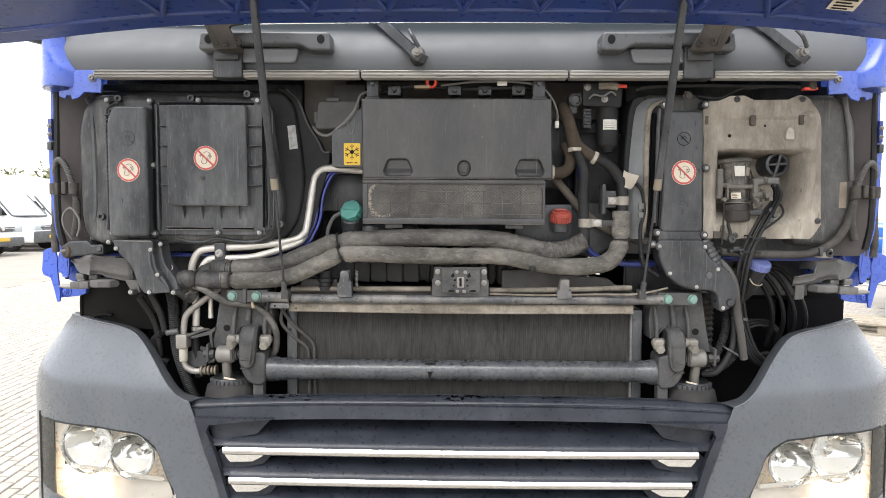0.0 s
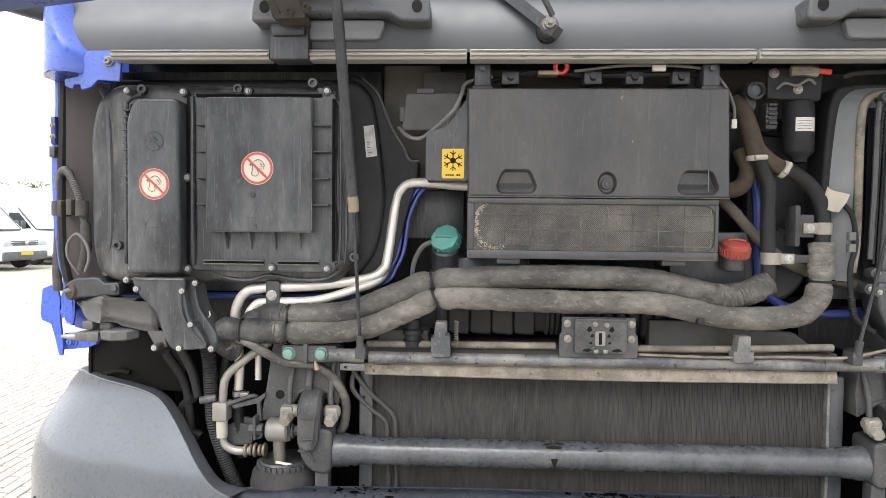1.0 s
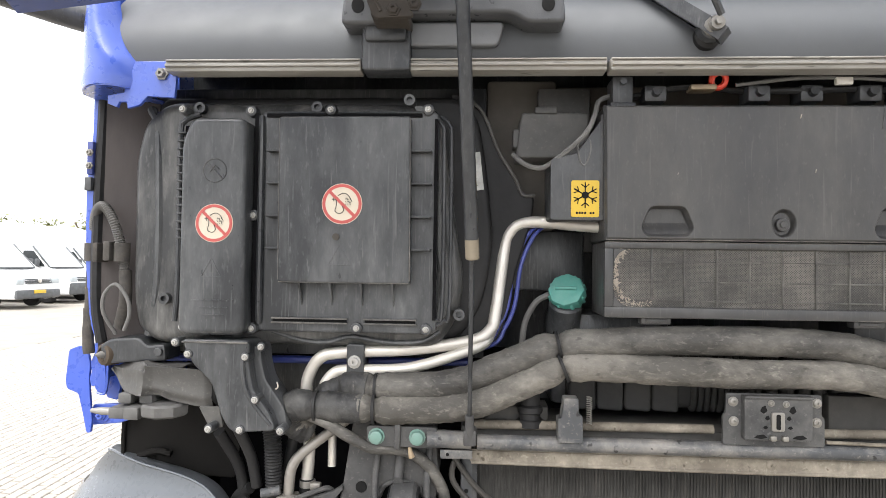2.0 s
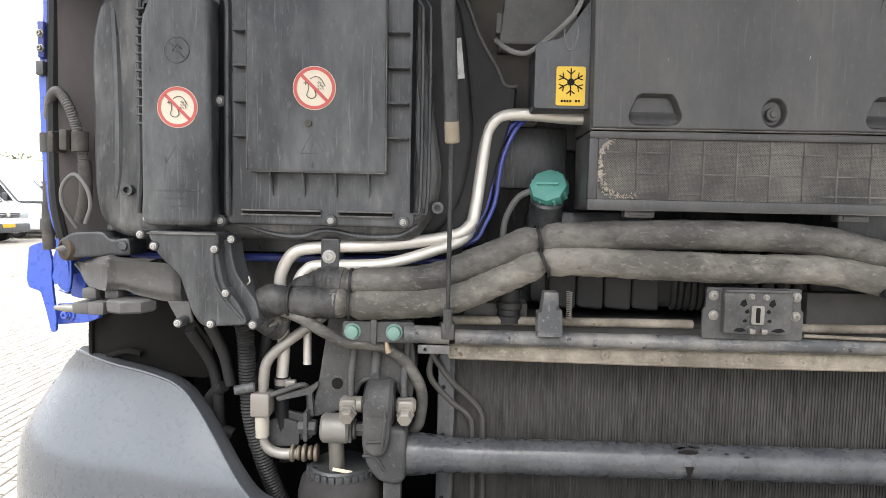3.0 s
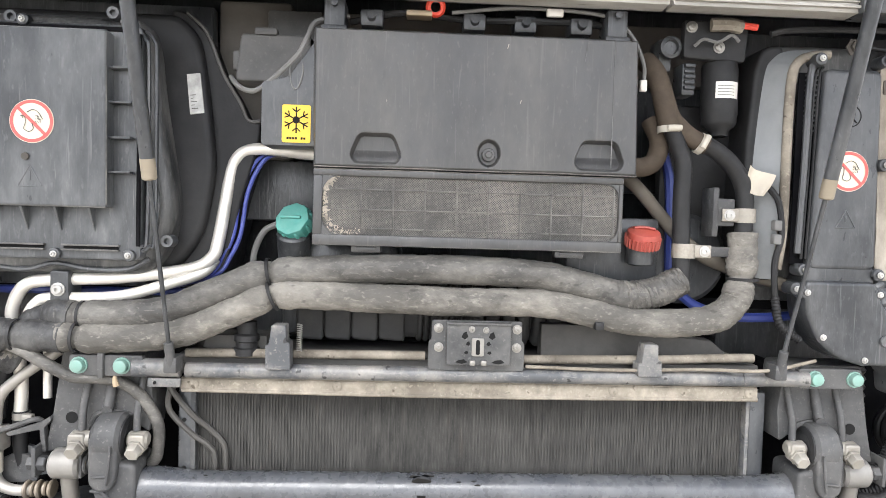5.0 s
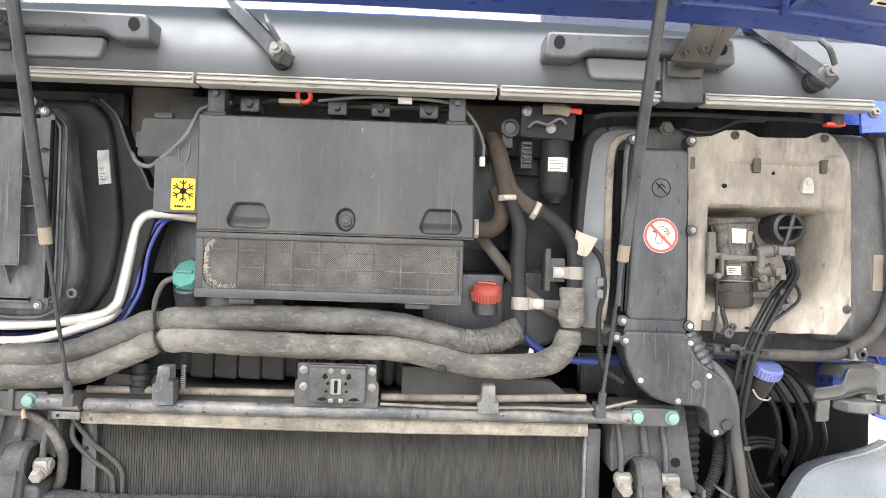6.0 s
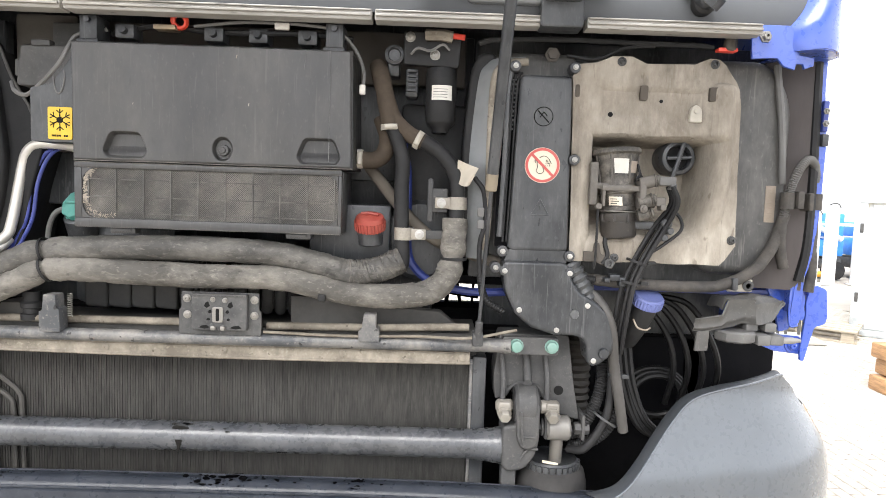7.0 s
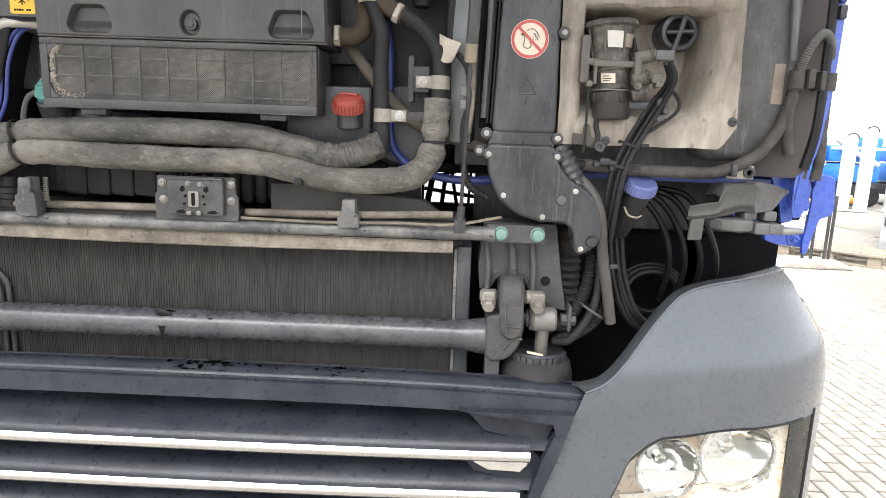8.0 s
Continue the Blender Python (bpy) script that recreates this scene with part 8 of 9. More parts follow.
def side_conduit(s):
    """The looped conduit from the cab corner to the door, with its clip."""
    X = lambda v: C + s * v
    t = thing("door_conduit", (X(1.22), 2.04, 1.5), "looped black corrugated door conduit with clip", "conduit", "door conduits")
    bm = B()
    corrugated(bm, [(X(1.185), 2.03, 1.6), (X(1.19), 2.02, 1.66), (X(1.2), 2.01, 1.705), (X(1.225), 2.02, 1.732), (X(1.255), 2.045, 1.722), (X(1.27), 2.06, 1.68)], 0.0095, 0.0042)
    part("corrugated_bend", bm, mat("grey_conduit", (0.06, 0.057, 0.053), 0.6, dust=0.5), t)
    bm = B()
    tube(bm, [(X(1.27), 2.06, 1.69), (X(1.271), 2.06, 1.6), (X(1.271), 2.058, 1.53)], 0.0095, 12, 5, lump=0.08)
    tube(bm, [(X(1.271), 2.058, 1.535), (X(1.2715), 2.056, 1.49), (X(1.268), 2.056, 1.447)], 0.011, 12, 6, lump=0.14)
    tube(bm, [(X(1.185), 2.03, 1.61), (X(1.183), 2.03, 1.57), (X(1.188), 2.035, 1.54), (X(1.2), 2.04, 1.5)], 0.0115, 12, 5, lump=0.08)
    part("taped_section", bm, TAPED, t)
    bm = B()
    box(bm, X(1.235) - 0.005, X(1.235) + 0.005, 2.01, 2.05, 1.625, 1.662, 0.003)
    box(bm, X(1.21) - 0.007, X(1.21) + 0.007, 2.005, 2.04, 1.628, 1.665, 0.003)
    for v, y in ((1.27, 2.06), (1.188, 2.022)):
        lathe(bm, (X(v), y, 1.627), (0, 0, 1), [(0.0105, 0), (0.0145, 0), (0.0145, 0.035), (0.0105, 0.035), (0.0105, 0)], 16)
    part("clip", bm, TAPED, t, "brown-black clip")
    if s < 0:
        bm = B()
        tube(bm, [(X(1.195), 2.02, 1.49), (X(1.208), 2.0, 1.53), (X(1.205), 1.995, 1.565), (X(1.18), 1.99, 1.585), (X(1.155), 1.985, 1.56), (X(1.15), 1.985, 1.53), (X(1.165), 1.995, 1.5)], 0.0035, 8, 5)
        part("thin_cable", bm, LIGHTEDGE, t)
    return t


side_conduit(-1)
side_conduit(1)


def step_parts(s):
    X = lambda v: C + s * v
    t = thing("flap_rest", (X(1.1), 1.99, 1.34), "grey folded guard plate with rubber rest block", "guard plate", "grey guard plates")
    top = [(0.99, 1.43), (1.0, 1.434), (1.06, 1.436), (1.1, 1.438), (1.112, 1.439), (1.121, 1.444), (1.15, 1.44), (1.186, 1.433), (1.2, 1.428)]
    if s > 0:
        top = [(0.99, 1.392), (1.02, 1.398), (1.046, 1.402), (1.058, 1.436)] + top[3:]
    low = [(0.99, 1.365), (1.023, 1.368), (1.07, 1.377), (1.089, 1.385), (1.115, 1.386), (1.16, 1.389), (1.172, 1.398), (1.19, 1.419), (1.2, 1.427)]
    dep = [(0.99, 1.975), (1.0, 1.968), (1.1, 1.972), (1.113, 1.962), (1.122, 1.964), (1.15, 1.985), (1.2, 2.02)]

    def guard(u, v):
        a = 0.99 + 0.21 * u
        z0, z1 = interp(a, low), interp(a, top)
        curl = 0.02 * ease((v - 0.75) / 0.25) if a > 1.11 else 0.012 * ease((0.3 - v) / 0.3)
        return (X(a), interp(a, dep) + curl + 0.006 * math.sin(v * math.pi), z0 + (z1 - z0) * v)

    bm = B()
    sheet(bm, guard, 60, 14, 0.004)
    part("guard", bm, GUARD, t)
    bm = B()
    sheet(bm, lambda u, v: (X(1.05 + 0.15 * u), interp(1.05 + 0.15 * u, dep) + 0.02 + 0.075 * v, interp(1.05 + 0.15 * u, top) - 0.001 + 0.003 * math.sin(v * 5)), 30, 4, 0.003)
    part("top_flange", bm, GUARD, t)
    bm = B()
    o = [(1.022, 1.37), (1.02, 1.326), (0.992, 1.324), (0.996, 1.366)] if s > 0 else [(1.012, 1.368), (0.99, 1.328), (0.966, 1.332), (0.973, 1.368)]
    prism(bm, poly_round([(X(a), b) for a, b in o], 0.004, 3), 1.976, 1.982, 0.001, 1)
    part("leg", bm, GUARD, t)
    bm = B()
    lathe(bm, (X(1.083), 1.995, 1.346), (0, 0, 1), [(0, 0), (0.036, 0), (0.042, 0.004), (0.043, 0.02), (0.039, 0.024), (0, 0.024)], 8)
    part("rest_block", bm, BLOCK, t)
    for v0, v1, y0, z0, z1 in ((1.117, 1.145, 1.962, 1.343, 1.365), (1.147, 1.176, 1.968, 1.343, 1.363), (1.103, 1.128, 1.985, 1.368, 1.384), (1.14, 1.165, 1.98, 1.368, 1.387)):
        a, b = sorted((X(v0), X(v1)))
        bm = B()
        box(bm, a, b, y0, y0 + 0.05, z0, z1, 0.003)
        part("spacer_block", bm, BLOCK, t)
    if s < 0:
        bm = B()
        prism(bm, poly_round([(-1.175, 1.47), (-1.153, 1.484), (-1.098, 1.487), (-1.084, 1.472), (-1.05, 1.476), (-1.047, 1.444), (-1.1, 1.441), (-1.165, 1.436)], 0.008, 3), 2.0, 2.06, 0.005, 2)
        ca = part("catch", bm, BLACK2, t, "black catch with round end")
        bm = B()
        lathe(bm, (-1.166, 2.01, 1.453), (-0.55, -1, 0.05), [(0.014, -0.03), (0.0205, -0.02), (0.022, 0.0), (0.02, 0.007), (0.014, 0.009), (0.012, 0.004), (0, 0.003)], 20)
        part("rubber_boot", bm, BROWNRUBBER, ca, "dusty round rubber boot")
        bm = B()
        lathe(bm, (-1.168, 2.004, 1.453), (-0.55, -1, 0.05), [(0.007, 0), (0.0065, 0.006), (0.002, 0.016), (0, 0.017)], 10)
        part("tip", bm, BAR, ca)
        bm = B()
        prism(bm, circle(-1.06, 1.461, 0.008, 14), 1.994, 2.004, 0.002)
        part("boss", bm, BLACK, ca)
    else:
        bm = B()
        box(bm, 1.113, 1.168, 2.022, 2.03, 1.446, 1.474, 0.003)
        bp = part("bolt_plate", bm, CREAM, t, "dusty cream bolt plate")
        bm = B()
        lathe(bm, (1.157, 2.022, 1.46), (0, -1, 0), [(0.0115, 0), (0.0115, 0.004), (0.006, 0.005), (0.005, 0.0), (0, 0)], 16)
        part("bolt", bm, IRON, bp)
        bm = B()
        box(bm, 1.112, 1.124, 1.994, 2.02, 1.452, 1.478, 0.003)
        part("clip", bm, BLACK2, bp)
    return t


step_parts(-1)
step_parts(1)

# left: looms that drop into the dark
ll = thing("chassis_loom", (-0.86, 2.05, 1.1), "black corrugated loom dropping beside the cab mount", "conduit", "corrugated conduits")
bm = B()
corrugated(bm, [(-0.86, 2.03, 1.34), (-0.853, 2.035, 1.29), (-0.851, 2.04, 1.22), (-0.846, 2.04, 1.152), (-0.832, 2.045, 1.09), (-0.81, 2.06, 1.01), (-0.79, 2.08, 0.95)], 0.0172, 0.006)
part("conduit", bm, RUBBER, ll)
for pts in ([(-0.92, 2.03, 1.32), (-0.9, 2.05, 1.26), (-0.89, 2.06, 1.2)], [(-0.955, 2.03, 1.31), (-0.93, 2.08, 1.22), (-0.925, 2.1, 1.1)], [(-0.91, 2.08, 1.19), (-0.945, 2.1, 1.16), (-0.94, 2.1, 1.11), (-0.9, 2.1, 1.09)], [(-0.815, 2.06, 1.32), (-0.83, 2.07, 1.25), (-0.835, 2.07, 1.2)]):
    bm = B()
    tube(bm, pts, 0.011, 10, 6)
    part("cable", bm, RUBBER, ll)
bm = B()
cyl(bm, (-0.87, 2.02, 1.2), (-0.835, 2.03, 1.205), 0.009, seg=12, edge=0.002)
part("fitting", bm, BAR, ll)
bm = B()
tube(bm, [(-0.875, 2.0, 1.44), (-0.857, 1.99, 1.418), (-0.84, 1.985, 1.401), (-0.83, 1.985, 1.404), (-0.832, 1.985, 1.414)], 0.0014, 6, 5)
part("loose_wire", bm, CREAM, ll, "thin loose wire")
bm = B()
prism(bm, poly_round([(-0.76, 1.13), (-0.8, 1.14), (-0.84, 1.12), (-0.86, 1.08), (-0.76, 1.085)], 0.008, 3), 2.06, 2.066, 0.001)
tube(bm, [(-0.82, 2.03, 1.185), (-0.78, 2.03, 1.2), (-0.745, 2.035, 1.21), (-0.74, 2.05, 1.185), (-0.74, 2.05, 1.14)], 0.005, 8, 4)
part("support_plate", bm, IRON, ll)


# ---- bumper ----
PLAN = [(0.60, 1.928), (0.72, 1.93), (0.85, 1.938), (1.0, 1.962), (1.12, 2.0), (1.23, 2.025), (1.338, 2.08), (1.415, 2.16), (1.448, 2.28), (1.453, 2.5)]
plan_pts = smooth_path([(a, b, 0) for a, b in PLAN], 8)


def plan_at(arc):
    """Plan point at a distance along the bumper's outline, from PLAN's first point."""
    d = 0.0
    for a, b in zip(plan_pts, plan_pts[1:]):
        L = (b - a).length
        if d + L >= arc:
            return a.lerp(b, (arc - d) / L)
        d += L
    return plan_pts[-1]


def arc_of(x):
    d = 0.0
    for a, b in zip(plan_pts, plan_pts[1:]):
        if b.x >= x:
            return d + (b - a).length * (x - a.x) / max(1e-9, b.x - a.x)
        d += (b - a).length
    return d


ARC_END = sum((b - a).length for a, b in zip(plan_pts, plan_pts[1:]))


def bumper_pt(s, arc, z, inset=0.0):
    arc = min(arc, ARC_END - 1e-6)
    p = plan_at(arc)
    t = (plan_at(min(arc + 0.02, ARC_END - 1e-6)) - plan_at(max(arc - 0.02, 0.0))).normalized()
    k = ease((p.x - 0.85) / 0.5)
    rise = lambda h: 0.015 * math.log(1 + math.exp((z - h) / 0.015))
    off = 0.06 * max(0.0, z - 0.98) + 0.527 * (rise(1.061) - rise(1.187))
    x = p.x - t.y * off - k * max(0.0, z - 1.0) * 0.05 - inset * k
    y = p.y + t.x * off + inset * (1 - 0.5 * k)
    return Vector((C + s * x, y, z))


EDGEM = mat("dark_slate_edge", (0.04, 0.044, 0.05), 0.45, dust=0.3, dust_col=(0.1, 0.1, 0.1), dust_scale=15)


def bumper_corner(s):
    c = thing("bumper_corner", (C + s * 1.1, 2.1, 0.5), "slate grey plastic bumper corner around the headlight", "bumper", "bumper corners")
    A = [(0, arc_of(0.768)), (0.2, arc_of(0.86)), (0.36, arc_of(1.0)), (0.5, arc_of(1.08)), (0.62, arc_of(1.15)), (0.8, arc_of(1.285)), (1, ARC_END)]
    Az = [(0, 0.906), (0.2, 0.906), (0.36, 0.906), (0.5, 0.907), (0.62, 0.909), (0.8, 0.911), (1, 0.925)]
    T = [(0, arc_of(0.806)), (0.1, arc_of(0.85)), (0.2, arc_of(0.895)), (0.3, arc_of(0.94)), (0.4, arc_of(0.99)), (0.5, arc_of(1.05)), (0.62, arc_of(1.15)), (0.82, arc_of(1.325)), (0.88, arc_of(1.375)), (0.92, arc_of(1.4)), (1, ARC_END)]
    Tz = [(0, 1.008), (0.1, 1.026), (0.2, 1.074), (0.3, 1.119), (0.4, 1.161), (0.5, 1.198), (0.62, 1.217), (0.82, 1.239), (0.88, 1.201), (0.92, 1.154), (1, 1.138)]

    def soft(tab, t):
        return sum(interp(t + d, tab) for d in (-0.04, -0.02, 0, 0.02, 0.04)) / 5 if 0.04 < t < 0.76 else interp(t, tab)

    def upper(u, v):
        a = interp(u, A) * (1 - v) + soft(T, u) * v
        z = interp(u, Az) * (1 - v) + soft(Tz, u) * v
        return bumper_pt(s, a, z)

    bm = B()
    sheet(bm, upper, 100, 30)
    inner_x = [(0.4, 0.62), (0.79, 0.728), (0.906, 0.768)]
    lamp_x = [(0.4, 0.79), (0.6, 0.83), (0.714, 0.848), (0.773, 0.877), (0.854, 0.91), (0.878, 0.922), (0.895, 0.945), (0.903, 0.972), (0.906, 1.0)]

    def inner(u, v):
        z = 0.4 + 0.506 * v
        w = (interp(0.36 * u, A) - A[0][1]) / (interp(0.36, A) - A[0][1])
        return bumper_pt(s, arc_of(interp(z, inner_x)) * (1 - w) + arc_of(interp(z, lamp_x)) * w, z)

    sheet(bm, inner, 36, 30)
    bmesh.ops.remove_doubles(bm, verts=bm.verts[:], dist=0.0006)
    bmesh.ops.recalc_face_normals(bm, faces=bm.faces[:])
    bmesh.ops.solidify(bm, geom=bm.faces[:], thickness=0.0015)
    up_sh = part("shell", bm, BUMPER, c)
    bm = B()
    sheet(bm, lambda u, v: upper(0.82 * u, 1) + Vector((-s * (0.004 + 0.02 * ease((0.12 - u) / 0.12)) * v, 0.002 + (0.04 - 0.012 * u) * v, 0.001 + 0.003 * math.sin(v * math.pi))), 80, 4, 0.003)
    part("turned_edge", bm, EDGEM, up_sh, "dark turned-in top edge")
    bm = B()
    tube(bm, [upper(k / 40, 1) + Vector((0, -0.001, 0.001)) for k in range(34)], 0.003, 6, 2)
    part("edge_bead", bm, BUMPER, up_sh)

    def below(u, v):
        zt = 0.66 + 0.07 * ease((u - 0.35) / 0.5)
        return bumper_pt(s, arc_of(0.82) + (ARC_END - arc_of(0.82)) * u, 0.35 + (zt - 0.35) * v)

    bm = B()
    sheet(bm, below, 50, 12, 0.004)
    sheet(bm, lambda u, v: bumper_pt(s, arc_of(1.372) + (ARC_END - arc_of(1.372)) * u, 0.5 + 0.424 * v), 16, 8, 0.004)
    part("lower_shell", bm, BUMPER, c)
    return c


def headlight(s):
    h = thing("headlight", (C + s * 1.1, 2.06, 0.65), "clear headlight with chrome reflectors and lit lower lamp", "headlight", "headlights")
    a0, a1 = 0.86, 1.325

    def lens(u, v, inset):
        x = a0 + (a1 - a0) * u
        zt = interp(x, [(0.86, 0.892), (0.95, 0.897), (0.98, 0.905), (1.07, 0.907), (1.15, 0.909), (1.285, 0.911), (1.33, 0.913)])
        xa = interp(0.64 + (zt - 0.64) * v, [(0.6, 0.83), (0.714, 0.848), (0.773, 0.877), (0.854, 0.91), (0.9, 0.955)])
        xx = max(x, xa + (a1 - xa) * u)
        zt = interp(xx, [(0.86, 0.892), (0.95, 0.897), (0.98, 0.905), (1.07, 0.907), (1.15, 0.909), (1.285, 0.911), (1.33, 0.913)])
        zb = 0.63
        return bumper_pt(s, arc_of(xx), zb + (zt - zb) * v, inset)

    bm = B()
    sheet(bm, lambda u, v: lens(u, v, 0.008), 30, 16)
    ob = part("lens", bm, LENS, h, "clear lens")
    ob.visible_shadow = False
    bm = B()
    sheet(bm, lambda u, v: lens(u, v, 0.11), 24, 10, 0.004)
    for e in (0, 1):
        sheet(bm, lambda u, v: lens(e, u, 0.012 + 0.1 * v), 10, 3, 0.002)
        sheet(bm, lambda u, v: lens(u, e, 0.012 + 0.1 * v), 20, 3, 0.002)
    part("housing", bm, mat("silver_housing", (0.85, 0.85, 0.83), 0.3, metal=0.35, var=0.1), h)
    for x, z, rr in ((1.01, 0.822, 0.068), (1.175, 0.836, 0.084)):
        p = bumper_pt(s, arc_of(x), z, 0.0)
        ax = Vector((s * 0.1, -1, 0.02)).normalized()
        bm = B()
        lathe(bm, p - ax * 0.1, ax, [(0.01, 0), (rr * 0.5, 0.014), (rr * 0.8, 0.036), (rr, 0.07), (rr * 1.04, 0.07), (rr * 1.04, 0.06)], 32)
        bowl = part("reflector", bm, CHROMED, h, "chrome reflector bowl")
        bm = B()
        cyl(bm, p - ax * 0.1, p - ax * 0.06, 0.013 if rr < 0.07 else 0.017, edge=0.005)
        part("bulb_shield", bm, CHROMED, bowl)
        bm = B()
        half = [(rr * 0.84 * math.cos(a), rr * 0.84 * math.sin(a)) for a in (math.pi * (1.06 + 0.088 * k) for k in range(11))]
        prism(bm, [(p.x + a, p.z + b) for a, b in half][::-1], p.y + 0.03, p.y + 0.034, 0.001)
        part("grey_shield", bm, mat("matt_grey_shield", (0.55, 0.55, 0.53), 0.35, metal=0.3, var=0.15), bowl, "matt grey lower shield")
        for k in range(5):
            a = 0.35 + k * 0.5
            bm = B()
            tube(bm, [p - ax * 0.075 + Vector((rr * 0.55 * math.cos(a), 0, rr * 0.55 * math.sin(a))), p - ax * 0.036 + Vector((rr * 0.95 * math.cos(a), 0, rr * 0.95 * math.sin(a)))], 0.0016, 5, 0)
            part("facet_line", bm, STEEL, bowl)
        bm = B()
        lathe(bm, p - ax * 0.028, ax, [(rr * 1.0, 0), (rr * 1.07, 0.002), (rr * 1.07, 0.008), (rr * 1.0, 0.008), (rr, 0)], 32)
        part("bezel", bm, mat("dull_bezel", (0.42, 0.42, 0.41), 0.25, metal=0.7), bowl)
    bm = B()
    sheet(bm, lambda u, v: bumper_pt(s, arc_of(0.905) + (arc_of(1.29) - arc_of(0.905)) * u, 0.752 + 0.014 * u + 0.014 * v, 0.03), 24, 2, 0.006)
    part("divider", bm, CHROMED, h, "chrome divider")
    bm = B()
    sheet(bm, lambda u, v: bumper_pt(s, arc_of(1.12) + (arc_of(1.29) - arc_of(1.12)) * u, 0.66 + 0.087 * v + 0.014 * u, 0.035), 14, 5, 0.004)
    part("lit_lamp", bm, LAMPON, h, "warm lit lamp")
    bm = B()
    sheet(bm, lambda u, v: bumper_pt(s, arc_of(0.885) + (arc_of(1.115) - arc_of(0.885)) * u, 0.65 + 0.095 * v, 0.045), 14, 5, 0.004)
    low = part("lower_reflector", bm, mat("frosted_reflector", (0.5, 0.47, 0.42), 0.35, metal=0.3, var=0.15), h)
    p = bumper_pt(s, arc_of(0.9), 0.69, 0.03)
    bm = B()
    screw(bm, p.x, p.y, p.z, 0.006, 0.006)
    part("adjuster", bm, STEEL, low)
    bm = B()
    sheet(bm, lambda u, v: bumper_pt(s, arc_of(1.292) + (arc_of(1.362) - arc_of(1.292)) * u, 0.5 + (0.408 + 0.006 * u) * v, 0.004), 8, 10, 0.003)
    part("side_lens", bm, mat("smoked_side_lens", (0.03, 0.03, 0.027), 0.3, var=0.3, bump=0, spec=0.3), h, "smoked side lens")
    bm = B()
    tube(bm, [bumper_pt(s, arc_of(1.367), 0.5 + 0.0425 * k, 0.003) for k in range(11)], 0.006, 8, 2)
    part("side_seal", bm, RUBBER, h)
    bm = B()
    tube(bm, [lens(0.0, 0.35 + 0.1 * k, 0.002) for k in range(6)] + [lens(0.035, 0.985, 0.0)] + [lens(0.1 + 0.09 * k, 1.0, -0.001) for k in range(11)], 0.0024, 8, 2)
    part("top_seal", bm, RUBBER, h)
    return h


for s in (-1, 1):
    bumper_corner(s)
    headlight(s)

gr = thing("front_grille", (C, 1.95, 0.5), "dark blue-grey bumper grille with chrome strips", "grille")
bm = B()


def lip(u, v):
    x = -0.82 + 1.64 * u
    b = 0.012 * (1 - (x / 0.82) ** 2)
    prof = [(0, 2.03, 1.004), (0.25, 1.99, 1.022), (0.4, 1.968, 1.022), (0.55, 1.953, 1.01), (0.62, 1.95, 1.002), (0.7, 1.944, 1.0), (1, 1.938, 0.962)]
    return (C + x, interp(v, [(a, c) for a, c, d in prof]) - b, interp(v, [(a, d) for a, c, d in prof]) - 0.02 * (abs(x) / 0.82) ** 3 + 0.004)


sheet(bm, lip, 40, 24, 0.004)
for v in (0.22, 0.6):
    tube(bm, [lip(k / 20, v) for k in range(21)], 0.003, 8, 2)
part("lip", bm, GRILLE, gr)
lipob = gr.children[0]
for k in range(130):
    xx = random.choice((-0.55, -0.52, -0.49, -0.46, -0.02, 0.0, 0.02, 0.05, 0.12, 0.3)) + random.gauss(0, 0.035)
    vv = random.uniform(0.2, 0.5)
    p = Vector(lip((xx + 0.82) / 1.64, vv))
    bm = B()
    bmesh.ops.create_icosphere(bm, subdivisions=1, radius=random.uniform(0.0015, 0.0045) + (0.005 if k % 6 == 0 else 0), matrix=Matrix.Translation(p) @ Matrix.Rotation(k, 4, "Z") @ Matrix.Diagonal((1.5, 1, 0.14, 1)))
    part("water_drop", bm, WET, lipob)
for s in (-1, 1):
    X = lambda v: C + s * v
    bm = B()

    def cheek(u, v):
        z = 0.967 - 0.5 * v
        xo = interp(z, [(0.4, 0.62), (0.79, 0.727), (0.871, 0.756), (1.03, 0.8)])
        xi = interp(z, [(0.4, 0.62), (0.7, 0.678), (0.86, 0.722), (0.936, 0.752), (0.966, 0.722), (0.9665, 0.55)])
        x = xi + (xo - xi) * u
        return (X(x), 1.932, z)

    sheet(bm, cheek, 8, 24, 0.02)
    ck = part("cheek", bm, GRILLE, gr)
    for dz, k in ((0, 0.0), (-0.091, 0.018), (-0.182, 0.036)):
        bm = B()
        prism(bm, poly_round([(X(a - k), b + dz) for a, b in ((0.5, 0.967), (0.72, 0.967), (0.752, 0.938), (0.722, 0.866), (0.706, 0.892), (0.606, 0.912), (0.56, 0.962))][::s], 0.004, 2), 1.944, 1.975, 0.003)
        part("recess_panel", bm, GRILLE, ck)
